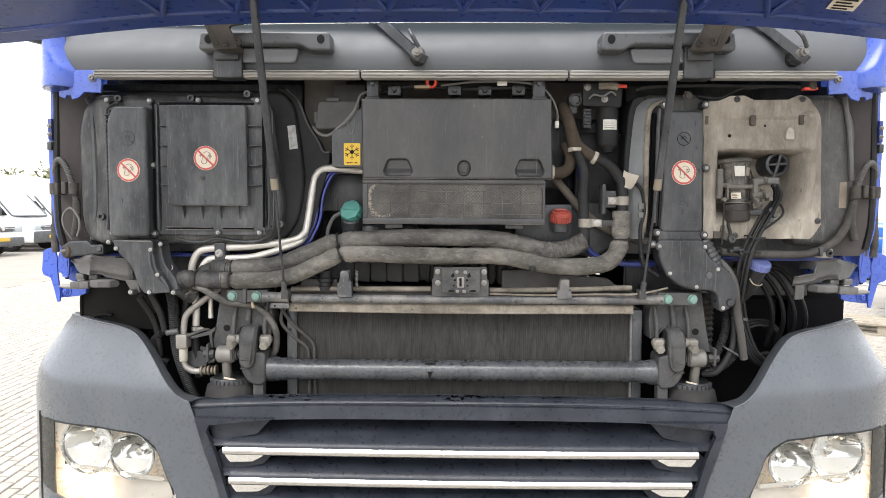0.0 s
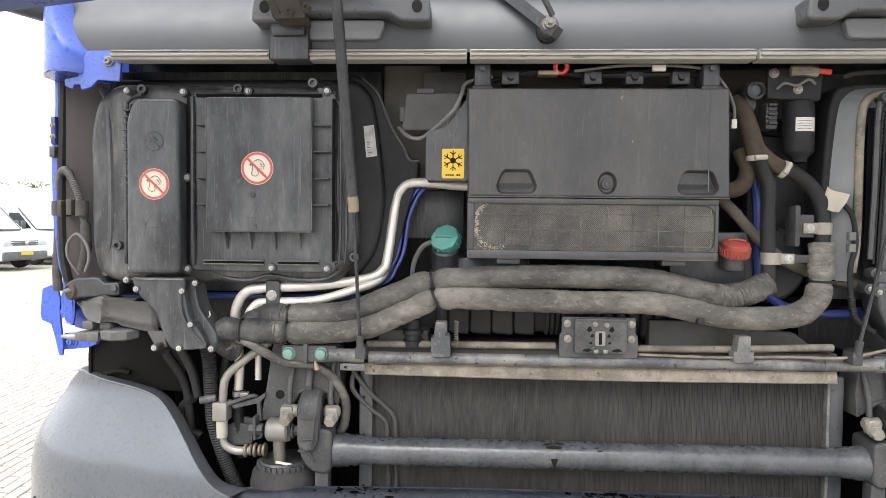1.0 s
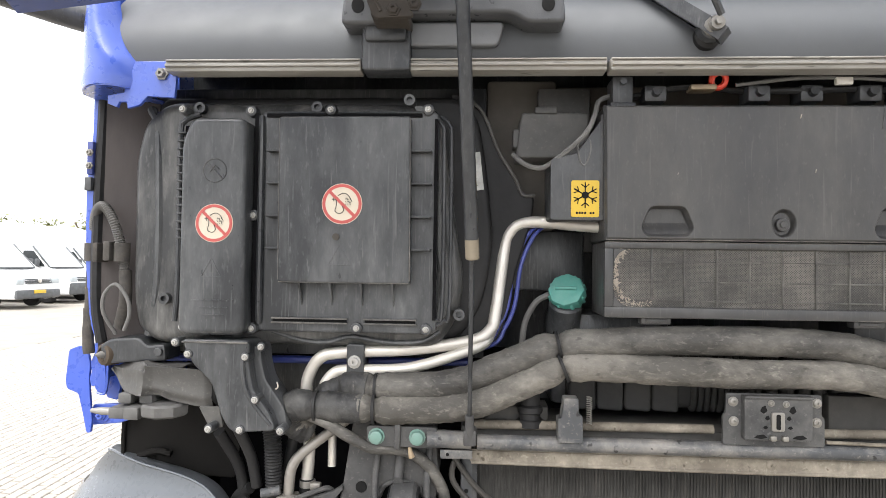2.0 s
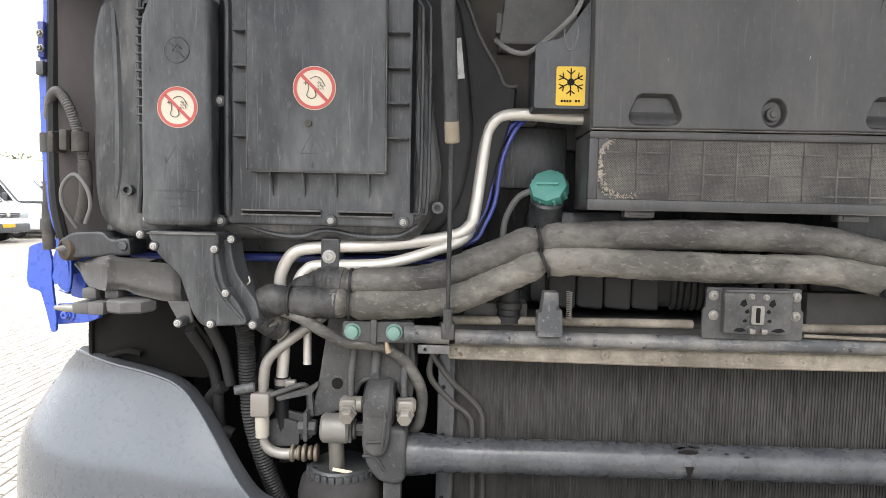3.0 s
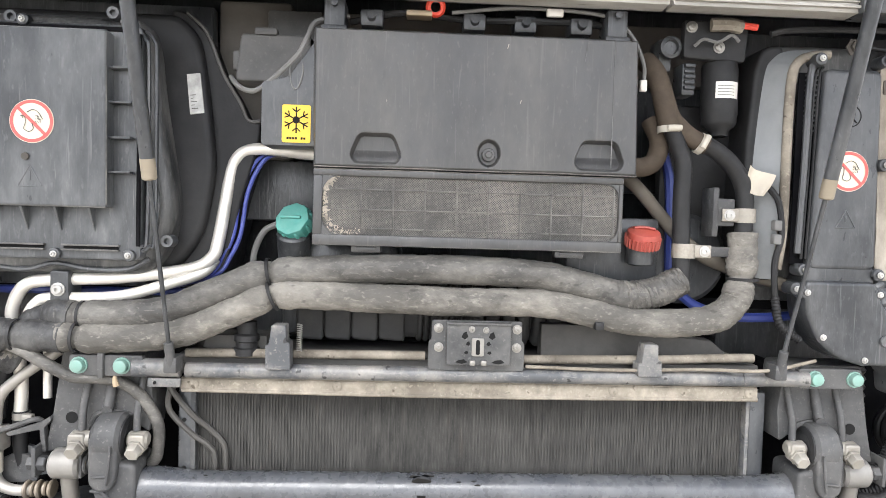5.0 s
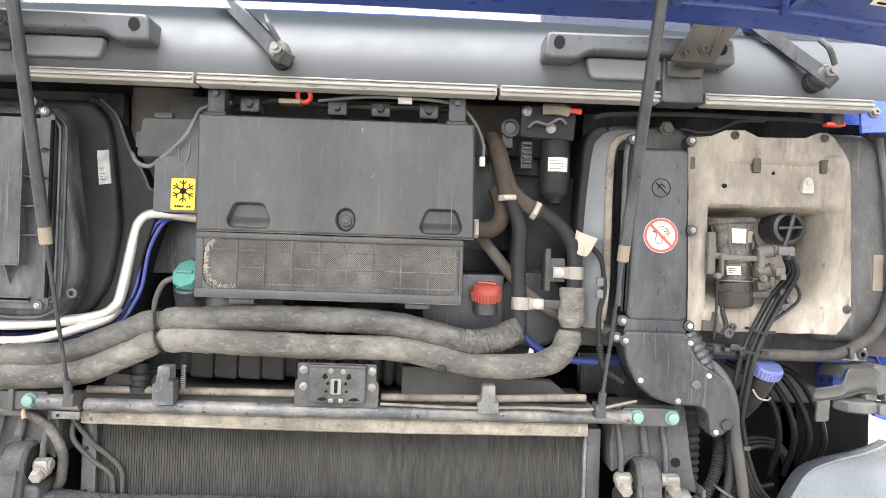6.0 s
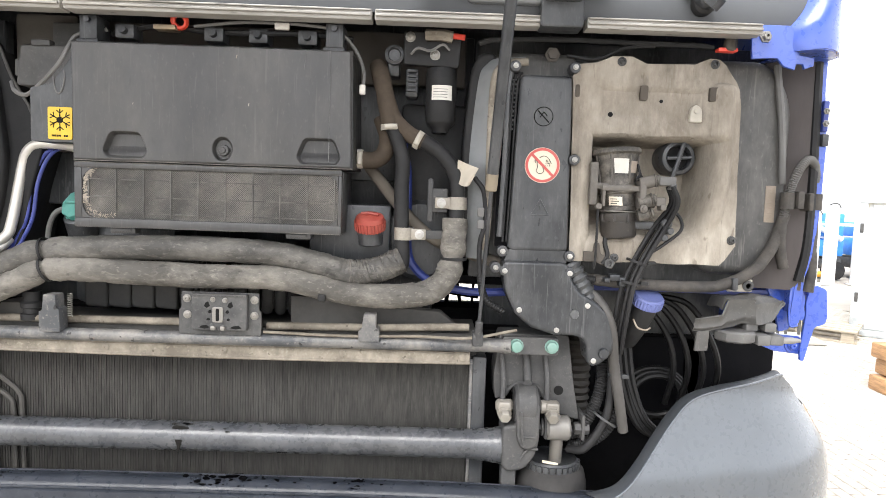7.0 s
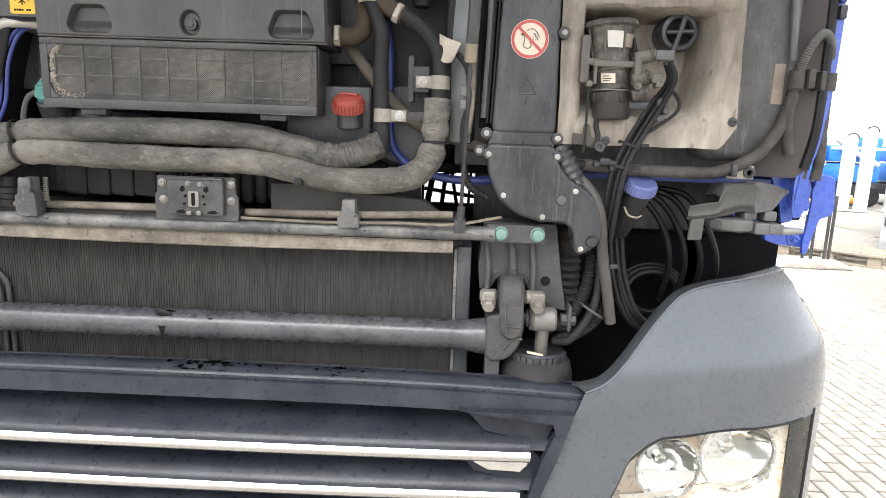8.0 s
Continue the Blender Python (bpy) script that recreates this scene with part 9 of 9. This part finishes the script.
for z, hw in ((0.868, 0.7), (0.777, 0.683), (0.686, 0.665), (0.595, 0.65)):
    bm = B()
    sheet(bm, lambda u, v: (C - hw - 0.05 + 2 * (hw + 0.05) * u, 1.927 + 0.1 * v - 0.01 * (1 - (2 * u - 1) ** 2), z + 0.014 + 0.055 * v ** 0.7), 30, 8, 0.006)
    slat = part("slat", bm, GRILLE, gr)
    bm = B()
    sheet(bm, lambda u, v: (C - hw + 2 * hw * u, 1.9235 + 0.008 * v * v - 0.01 * (1 - (2 * u - 1) ** 2), z + 0.0105 + 0.013 * v), 30, 4, 0.004)
    part("nose", bm, GRILLE, slat)
    if z > 0.75:
        bm = B()
        sheet(bm, lambda u, v: (C - hw + 2 * hw * u, 1.922 - 0.004 * math.sin(v * math.pi) - 0.01 * (1 - (2 * u - 1) ** 2), z - 0.006 + 0.0145 * v), 30, 5, 0.006)
        part("chrome_strip", bm, CHROME, gr, "bright chrome strip")
        for s in (-1, 1):
            bm = B()
            o = [(C + s * hw, z - 0.004), (C + s * (hw - 0.004), z - 0.02), (C + s * (hw - 0.018), z - 0.036), (C + s * (hw - 0.085), z - 0.034), (C + s * (hw - 0.115), z - 0.018), (C + s * (hw - 0.125), z - 0.004)]
            prism(bm, o[::s], 1.9235, 1.95, 0.003)
            part("chrome_end", bm, CHROMED, gr, "wide chrome end piece")
# Near-black backing colours in the shade behind the slats.
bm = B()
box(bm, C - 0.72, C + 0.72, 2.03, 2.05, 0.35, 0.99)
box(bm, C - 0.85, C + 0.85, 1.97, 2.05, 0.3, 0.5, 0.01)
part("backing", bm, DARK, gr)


# ---- pavers ----
def paver_mesh(jit):
    bm = B()
    box(bm, -0.0755, 0.0755, -0.0375, 0.0375, -0.05, 0.0)
    for v in bm.verts:
        v.co.x += 0.16 * v.co.y
    top = [e for e in bm.edges if all(v.co.z > -0.001 for v in e.verts)]
    bmesh.ops.bevel(bm, geom=top, offset=0.005, segments=1, affect="EDGES")
    return bm


def in_near(x, y):
    return (1.6 < x < 3.2 and 2.6 < y < 5.2)


pav = thing("pavement", (2.3, 2.4, -0.01), "pale interlocking concrete pavers of the yard", "pavement", kind="structure")
tmpl = mesh_of("paver", paver_mesh(0), PAVE)
count = 0
verts, faces = [], []
rotp = Matrix.Rotation(radians(4), 3, "Z")
tv = [v.co.copy() for v in tmpl.vertices]
tf = [tuple(p.vertices) for p in tmpl.polygons]
for i in range(-125, 100):
    for j in range(-30, 100):
        loc = rotp @ Vector((i * 0.084, (j + 0.5 * (i % 2)) * 0.167, 0))
        x, y = loc.x + 0.3, loc.y + 0.2
        if not (-9.0 < x < 7.2 and -3.0 < y < 15.0):
            continue
        dz = random.uniform(-0.0015, 0.0015)
        m = Matrix.Translation((x, y, dz)) @ (rotp @ Matrix.Rotation(radians(90 + random.uniform(-1, 1)), 3, "Z")).to_4x4() @ pose(0, 0, 0, random.uniform(-0.3, 0.3), random.uniform(-0.3, 0.3), 0)
        if in_near(x, y) and count < 290:
            ob = new("paver", tmpl)
            ob.parent = pav
            ob.matrix_parent_inverse = Matrix.Translation(-pav.location)
            ob.matrix_basis = m
            count += 1
        else:
            b0 = len(verts)
            verts += [tuple(m @ v) for v in tv]
            faces += [tuple(b0 + k for k in f) for f in tf]
me = bpy.data.meshes.new("far_pavers")
me.from_pydata(verts, [], faces)
me.materials.append(PAVE)
fp = new("far_pavers", me)
fp.parent = pav
fp.matrix_parent_inverse = Matrix.Translation(-pav.location)
tagged(fp, "pavers further off", kind="stuff")

# ---- parked vans ----
VANW = mat("white_van_paint", (0.75, 0.76, 0.77), 0.3, var=0.05, coat=0.5, bump=0)
# Pale base colour carries the sky's reflection on the glass.
VGLASS = mat("sky_pale_van_glass", (0.42, 0.46, 0.48), 0.05, var=0.1, bump=0)
VDARK = mat("dark_side_glass", (0.03, 0.034, 0.036), 0.08, var=0.2, bump=0, spec=0.3)
VGREY = mat("van_bumper", (0.08, 0.085, 0.09), 0.5, bump=0.05)


def van(x, y, yaw, dark_bumper):
    """A panel van, built with its nose towards -y, then turned."""
    M = Matrix.Translation((x, y, 0)) @ Matrix.Rotation(radians(yaw), 4, "Z")
    v = thing("van", (0, 0, 0), "white panel van parked in the yard", "van", "parked vans")
    v.matrix_basis = M

    def vp(name, bm, material, parent, label=""):
        ob = new(name, mesh_of(name, bm, material))
        ob.parent = parent
        return tagged(ob, label)

    bm = B()
    o = B()
    side = [(0.0, 0.32), (-0.02, 0.75), (0.1, 1.02), (0.95, 1.3), (1.75, 2.14), (2.35, 2.92), (2.6, 3.02), (5.7, 3.05), (5.85, 2.85), (5.85, 0.32)]
    L = [[o.verts.new((sx * (1.0 if z < 1.3 else 1.0 - 0.11 * (z - 1.3)), yy, z)) for yy, z in side] for sx in (-1, 1)]
    o.faces.new(L[0])
    o.faces.new(L[1][::-1])
    for k in range(len(side)):
        a, b = k, (k + 1) % len(side)
        o.faces.new((L[0][a], L[1][a], L[1][b], L[0][b]))
    bmesh.ops.bevel(o, geom=o.edges[:], offset=0.07, segments=3, profile=0.5, affect="EDGES")
    merge(bm, o)
    vp("body", bm, VANW, v)
    bm = B()
    sheet(bm, lambda u, w: ((2 * u - 1) * (0.9 - 0.06 * w), 0.93 + 0.78 * w - 0.06 * (1 - (2 * u - 1) ** 2) - 0.03, 1.32 + 0.79 * w + 0.02), 8, 6, 0.01)
    vp("windscreen", bm, VGLASS, v)
    for e in (-1, 1):
        bm = B()
        tube(bm, [(e * (0.91 - 0.06 * w), 0.905 + 0.78 * w, 1.345 + 0.79 * w) for w in (0, 0.5, 1)], 0.028, 6, 2)
        vp("pillar_seal", bm, VGREY, v)
    bm = B()
    tube(bm, [(-0.9, 0.9, 1.335), (-0.45, 0.85, 1.335), (0, 0.835, 1.335), (0.45, 0.85, 1.335), (0.9, 0.9, 1.335)], 0.022, 6, 3)
    vp("wiper_cowl", bm, VGREY, v)
    for s in (-1, 1):
        bm = B()
        o = [(1.02, 1.36), (2.0, 1.36), (2.0, 1.95), (1.58, 1.95)]
        q = B()
        q.faces.new([q.verts.new((s * (1.004 - 0.11 * (z - 1.3)), yy, z)) for yy, z in o])
        bmesh.ops.solidify(q, geom=q.faces[:], thickness=0.01)
        merge(bm, q)
        vp("side_window", bm, VDARK, v)
        bm = B()
        box(bm, s * 1.12 - 0.09, s * 1.12 + 0.09, 1.2, 1.3, 1.35, 1.65, 0.03)
        vp("mirror", bm, VGREY, v)
        bm = B()
        box(bm, s * 0.78 - 0.17, s * 0.78 + 0.17, -0.02, 0.14, 0.8, 1.0, 0.03)
        vp("headlamp", bm, VGLASS, v, "clear grey headlamp")
        for yy in (0.95, 4.6):
            bm = B()
            cyl(bm, (s * 0.78, yy, 0.34), (s * 1.01, yy, 0.34), 0.34, edge=0.04, seg=24)
            w = vp("wheel", bm, RUBBER, v)
            bm = B()
            cyl(bm, (s * 0.99, yy, 0.34), (s * 1.02, yy, 0.34), 0.2, edge=0.02)
            vp("rim", bm, BAR, w)
    for z in (0.84, 0.9, 0.96):
        bm = B()
        box(bm, -0.55, 0.55, -0.04, 0.05, z - 0.018, z + 0.018, 0.01)
        vp("grille_bar", bm, VGREY, v)
    bm = B()
    lathe(bm, (0, -0.03, 0.93), (0, -1, 0), [(0.085, 0), (0.085, 0.03), (0, 0.035)], 20)
    vp("badge", bm, CHROME, v, "plain round badge")
    bm = B()
    box(bm, -0.98, 0.98, -0.07, 0.3, 0.33, 0.62 if not dark_bumper else 0.76, 0.06)
    vp("bumper", bm, VGREY, v)
    bm = B()
    box(bm, -0.26, 0.26, -0.09, -0.06, 0.5, 0.61, 0.005)
    vp("number_plate", bm, YELLOW, v, "plain yellow plate")
    return v


for x, y, yaw, dark in ((-15.2, 21.6, 86, False), (-15.55, 24.9, 85, True), (-15.75, 27.6, 85, False), (-16.4, 30.3, 85, True)):
    van(x, y, yaw, dark)


# ---- far trees ----
LEAF = mat("leaf_green", (0.2, 0.21, 0.1), 0.7, var=0.4, scale=3, bump=0, island=0.5)
BARK = mat("bark", (0.12, 0.09, 0.06), 0.9)


def tree(x, y, h, w):
    t = thing("tree", (x, y, 0), "green leafy tree beyond the parked vans", "tree", "far trees")
    bm = B()
    tube(bm, [(x, y, 0), (x + 0.1, y, h * 0.3), (x, y + 0.1, h * 0.7)], 0.2, 8, 4, wave=lambda i, n: 1 - 0.7 * i / n)
    for k in range(5):
        a = k * 1.26
        tube(bm, [(x, y, h * 0.35), (x + w * 0.4 * math.cos(a), y + w * 0.4 * math.sin(a), h * 0.62), (x + w * 0.7 * math.cos(a), y + w * 0.7 * math.sin(a), h * 0.8)], 0.08, 6, 3)
    part("trunk", bm, BARK, t)
    vs, fs = [], []
    for k in range(900):
        d = Vector((random.gauss(0, 1), random.gauss(0, 1), random.gauss(0, 1))).normalized() * random.uniform(0.45, 1.0)
        f = 0.7 + 0.5 * noise.noise(d * 2.2 + Vector((x, y, 0)))
        p = Vector((x, y, h * 0.66)) + Vector((d.x * w * f, d.y * w * f, d.z * h * 0.36 * f))
        a, b = Vector((random.uniform(-1, 1), random.uniform(-1, 1), random.uniform(-1, 1))).normalized(), Vector((random.uniform(-1, 1), random.uniform(-1, 1), random.uniform(-1, 1))).normalized()
        b0 = len(vs)
        s = random.uniform(0.1, 0.22)
        vs += [tuple(p + a * s), tuple(p + b * s), tuple(p - a * s), tuple(p - b * s * 0.7)]
        fs.append((b0, b0 + 1, b0 + 2, b0 + 3))
    me = bpy.data.meshes.new("crown")
    me.from_pydata(vs, [], fs)
    me.materials.append(LEAF)
    ob = new("crown", me)
    ob.parent = t
    ob.matrix_parent_inverse = Matrix.Translation(-t.location)
    return t


for k, (x, y, h, w) in enumerate(((-48, 62, 6.3, 3.0), (-43, 62, 5.9, 2.6), (-52.5, 62, 6.0, 2.8), (-57, 64, 6.2, 3.0), (-39, 63, 6.6, 2.4), (-36, 66, 6.0, 2.5))):
    tree(x, y, h, w)

# ---- right-hand yard ----
WALLW = mat("white_steel_sheet", (0.7, 0.72, 0.72), 0.45, var=0.06, dust=0.15)
ct = thing("steel_container", (6.0, 9.0, 0), "white corrugated steel container with grey door post", "container")
bm = B()
box(bm, 6.02, 9.0, 9.03, 12.0, 0.06, 1.76)
cwall = part("corrugated_wall", bm, WALLW, ct)
for k in range(7):
    x = 6.12 + k * 0.42
    bm = B()
    box(bm, x, x + 0.24, 9.0, 9.06, 0.1, 1.74, 0.012)
    part("corrugation", bm, WALLW, cwall)
GREYFR = mat("grey_door", (0.42, 0.45, 0.47), 0.45, dust=0.2)
for x0, x1, z0, z1 in ((5.96, 9.05, 1.73, 1.79), (5.96, 9.05, 0.0, 0.08), (5.96, 6.06, 0.08, 1.73)):
    bm = B()
    box(bm, x0, x1, 8.96, 9.05, z0, z1, 0.008)
    part("frame", bm, GREYFR, ct)
bm = B()
box(bm, 6.7, 7.9, 8.9, 8.96, 0.05, 1.72, 0.01)
part("open_door", bm, GREYFR, ct, "grey open door leaf")
for z in (0.45, 1.35):
    bm = B()
    box(bm, 5.99, 6.03, 8.94, 8.962, z, z + 0.12, 0.006)
    part("hinge", bm, IRON, ct)
ct.rotation_euler = (0, 0, radians(-33))

ym = thing("yellow_machine", (5.2, 6.8, 0), "yellow machine body on wooden crate blocks", "machine")
bm = B()
box(bm, 4.56, 6.0, 6.25, 6.5, 1.02, 2.0, 0.1, seg=4)
box(bm, 5.4, 5.7, 6.3, 6.45, 0.4, 1.05, 0.03)
part("body", bm, mat("yellow_paint", (0.75, 0.5, 0.02), 0.35, var=0.05), ym)
for k, (z0, z1) in enumerate(((0.0, 0.14), (0.15, 0.29), (0.3, 0.44))):
    bm = B()
    box(bm, 4.52 + 0.05 * (k % 2), 5.8, 6.22, 6.48, z0, z1, 0.02)
    part("wooden_block", bm, mat("brown_wood_%s" % "abc"[k], (0.3, 0.17, 0.08), 0.75, var=0.3, stretch=(1, 1, 8)), ym, "brown timber block")


def pallet(x, y, yaw):
    t = thing("pallet", (x, y, 0), "grey weathered wooden pallet on the pavement", "pallet", "pallets")
    t.rotation_euler = (0, 0, radians(yaw))
    W = PALW
    for k in range(5):
        bm = B()
        box(bm, -0.6, 0.6, -0.4 + k * 0.175, -0.4 + k * 0.175 + 0.12, 0.13, 0.155, 0.004)
        ob = new("deck_board", mesh_of("deck_board", bm, W))
        ob.parent = t
    for i in (-0.5, 0, 0.5):
        for j in (-0.33, 0, 0.33):
            bm = B()
            box(bm, i - 0.07, i + 0.07, j - 0.05, j + 0.05, 0.02, 0.13, 0.005)
            ob = new("block", mesh_of("block", bm, W))
            ob.parent = t
    for j in (-0.33, 0, 0.33):
        bm = B()
        box(bm, -0.6, 0.6, j - 0.05, j + 0.05, 0.0, 0.022, 0.003)
        ob = new("skid", mesh_of("skid", bm, W))
        ob.parent = t
    return t


PALW = mat("weathered_wood", (0.3, 0.265, 0.21), 0.85, var=0.25, stretch=(0.3, 4, 4))
pallet(5.42, 9.05, -38)
fb = thing("fence_foot", (4.75, 8.45, 0), "grey concrete fence foot with thin posts", "fence foot")
bm = B()
prism(bm, [(4.35, 0.0), (5.25, 0.0), (5.1, 0.09), (4.5, 0.09)], 8.25, 8.6, 0.02)
part("foot", bm, mat("concrete_foot", (0.4, 0.38, 0.34), 0.9, dust=0.3), fb)
for x in (4.72, 4.82, 4.98, 5.03):
    bm = B()
    cyl(bm, (x, 8.45, 0.08), (x, 8.45, 0.62 if x < 4.8 else 0.85), 0.018, seg=10)
    part("post", bm, IRON, fb)

BLUEM = mat("machine_blue", (0.03, 0.2, 0.6), 0.4, var=0.15)
ORANGE = mat("orange_plastic", (0.7, 0.35, 0.03), 0.5)


def machine(x, y, w):
    t = thing("lift_machine", (x, y, 0), "blue lifting machine with white arm far off", "machine", "far machines")
    for x0, x1, z0, z1 in ((-0.5, 0.5, 0.55, 0.95), (-0.42, 0.3, 1.0, 1.35), (0.3, 0.48, 1.0, 1.55)):
        bm = B()
        box(bm, x + x0 * w, x + x1 * w, y, y + 1.2, z0, z1, 0.04)
        part("body", bm, BLUEM, t)
    bm = B()
    box(bm, x - w / 2, x + w / 2, y + 0.05, y + 1.3, 0.25, 0.5, 0.03)
    part("chassis", bm, IRON, t)
    for s in (-1, 1):
        bm = B()
        cyl(bm, (x + s * w * 0.36, y - 0.05, 0.22), (x + s * w * 0.36, y + 0.2, 0.22), 0.22)
        part("wheel", bm, RUBBER, t)
    bm = B()
    tube(bm, [(x - w * 0.35, y - 0.1, 1.5), (x, y - 0.1, 1.2), (x + w * 0.4, y - 0.1, 0.95)], 0.06, 8, 3)
    part("arm", bm, WALLW, t)
    bm = B()
    tube(bm, [(x - w * 0.5, y - 0.3, 0.02), (x - w * 0.2, y - 0.35, 0.16), (x + w * 0.2, y - 0.3, 0.12)], 0.07, 8, 3)
    part("yellow_hose", bm, ORANGE, t, "orange-yellow hose")
    return t


for x, y, w in ((8.1, 15.2, 0.9), (9.35, 15.6, 1.3), (11.2, 15.8, 1.4), (13.2, 16.4, 1.5)):
    machine(x, y, w)


def steel_post(x, y, h):
    t = thing("steel_post", (x, y, 0), "white steel post standing in the yard", "post", "white posts")
    bm = B()
    box(bm, x - 0.11, x + 0.11, y, y + 0.16, 0.03, h, 0.01)
    part("column", bm, WALLW, t)
    bm = B()
    box(bm, x - 0.17, x + 0.17, y - 0.05, y + 0.2, 0.0, 0.03, 0.005)
    part("base_plate", bm, WALLW, t)
    bm = B()
    tube(bm, [(x - 0.1, y + 0.05, h + 0.03), (x - 0.03, y, h + 0.07), (x + 0.07, y, h + 0.05), (x + 0.12, y, h - 0.03)], 0.014, 6, 3)
    part("hook", bm, IRON, t, "dark hook at the top")


for x, y, h in ((8.72, 14.6, 1.55), (9.05, 14.5, 1.7), (9.75, 14.6, 1.7), (10.5, 14.8, 1.6)):
    steel_post(x, y, h)
bm = B()
box(bm, 8.4, 10.9, 14.75, 14.8, 1.28, 1.34, 0.005)
solo("cross_rail", bm, WALLW, "white rail joining the steel posts", "rail")
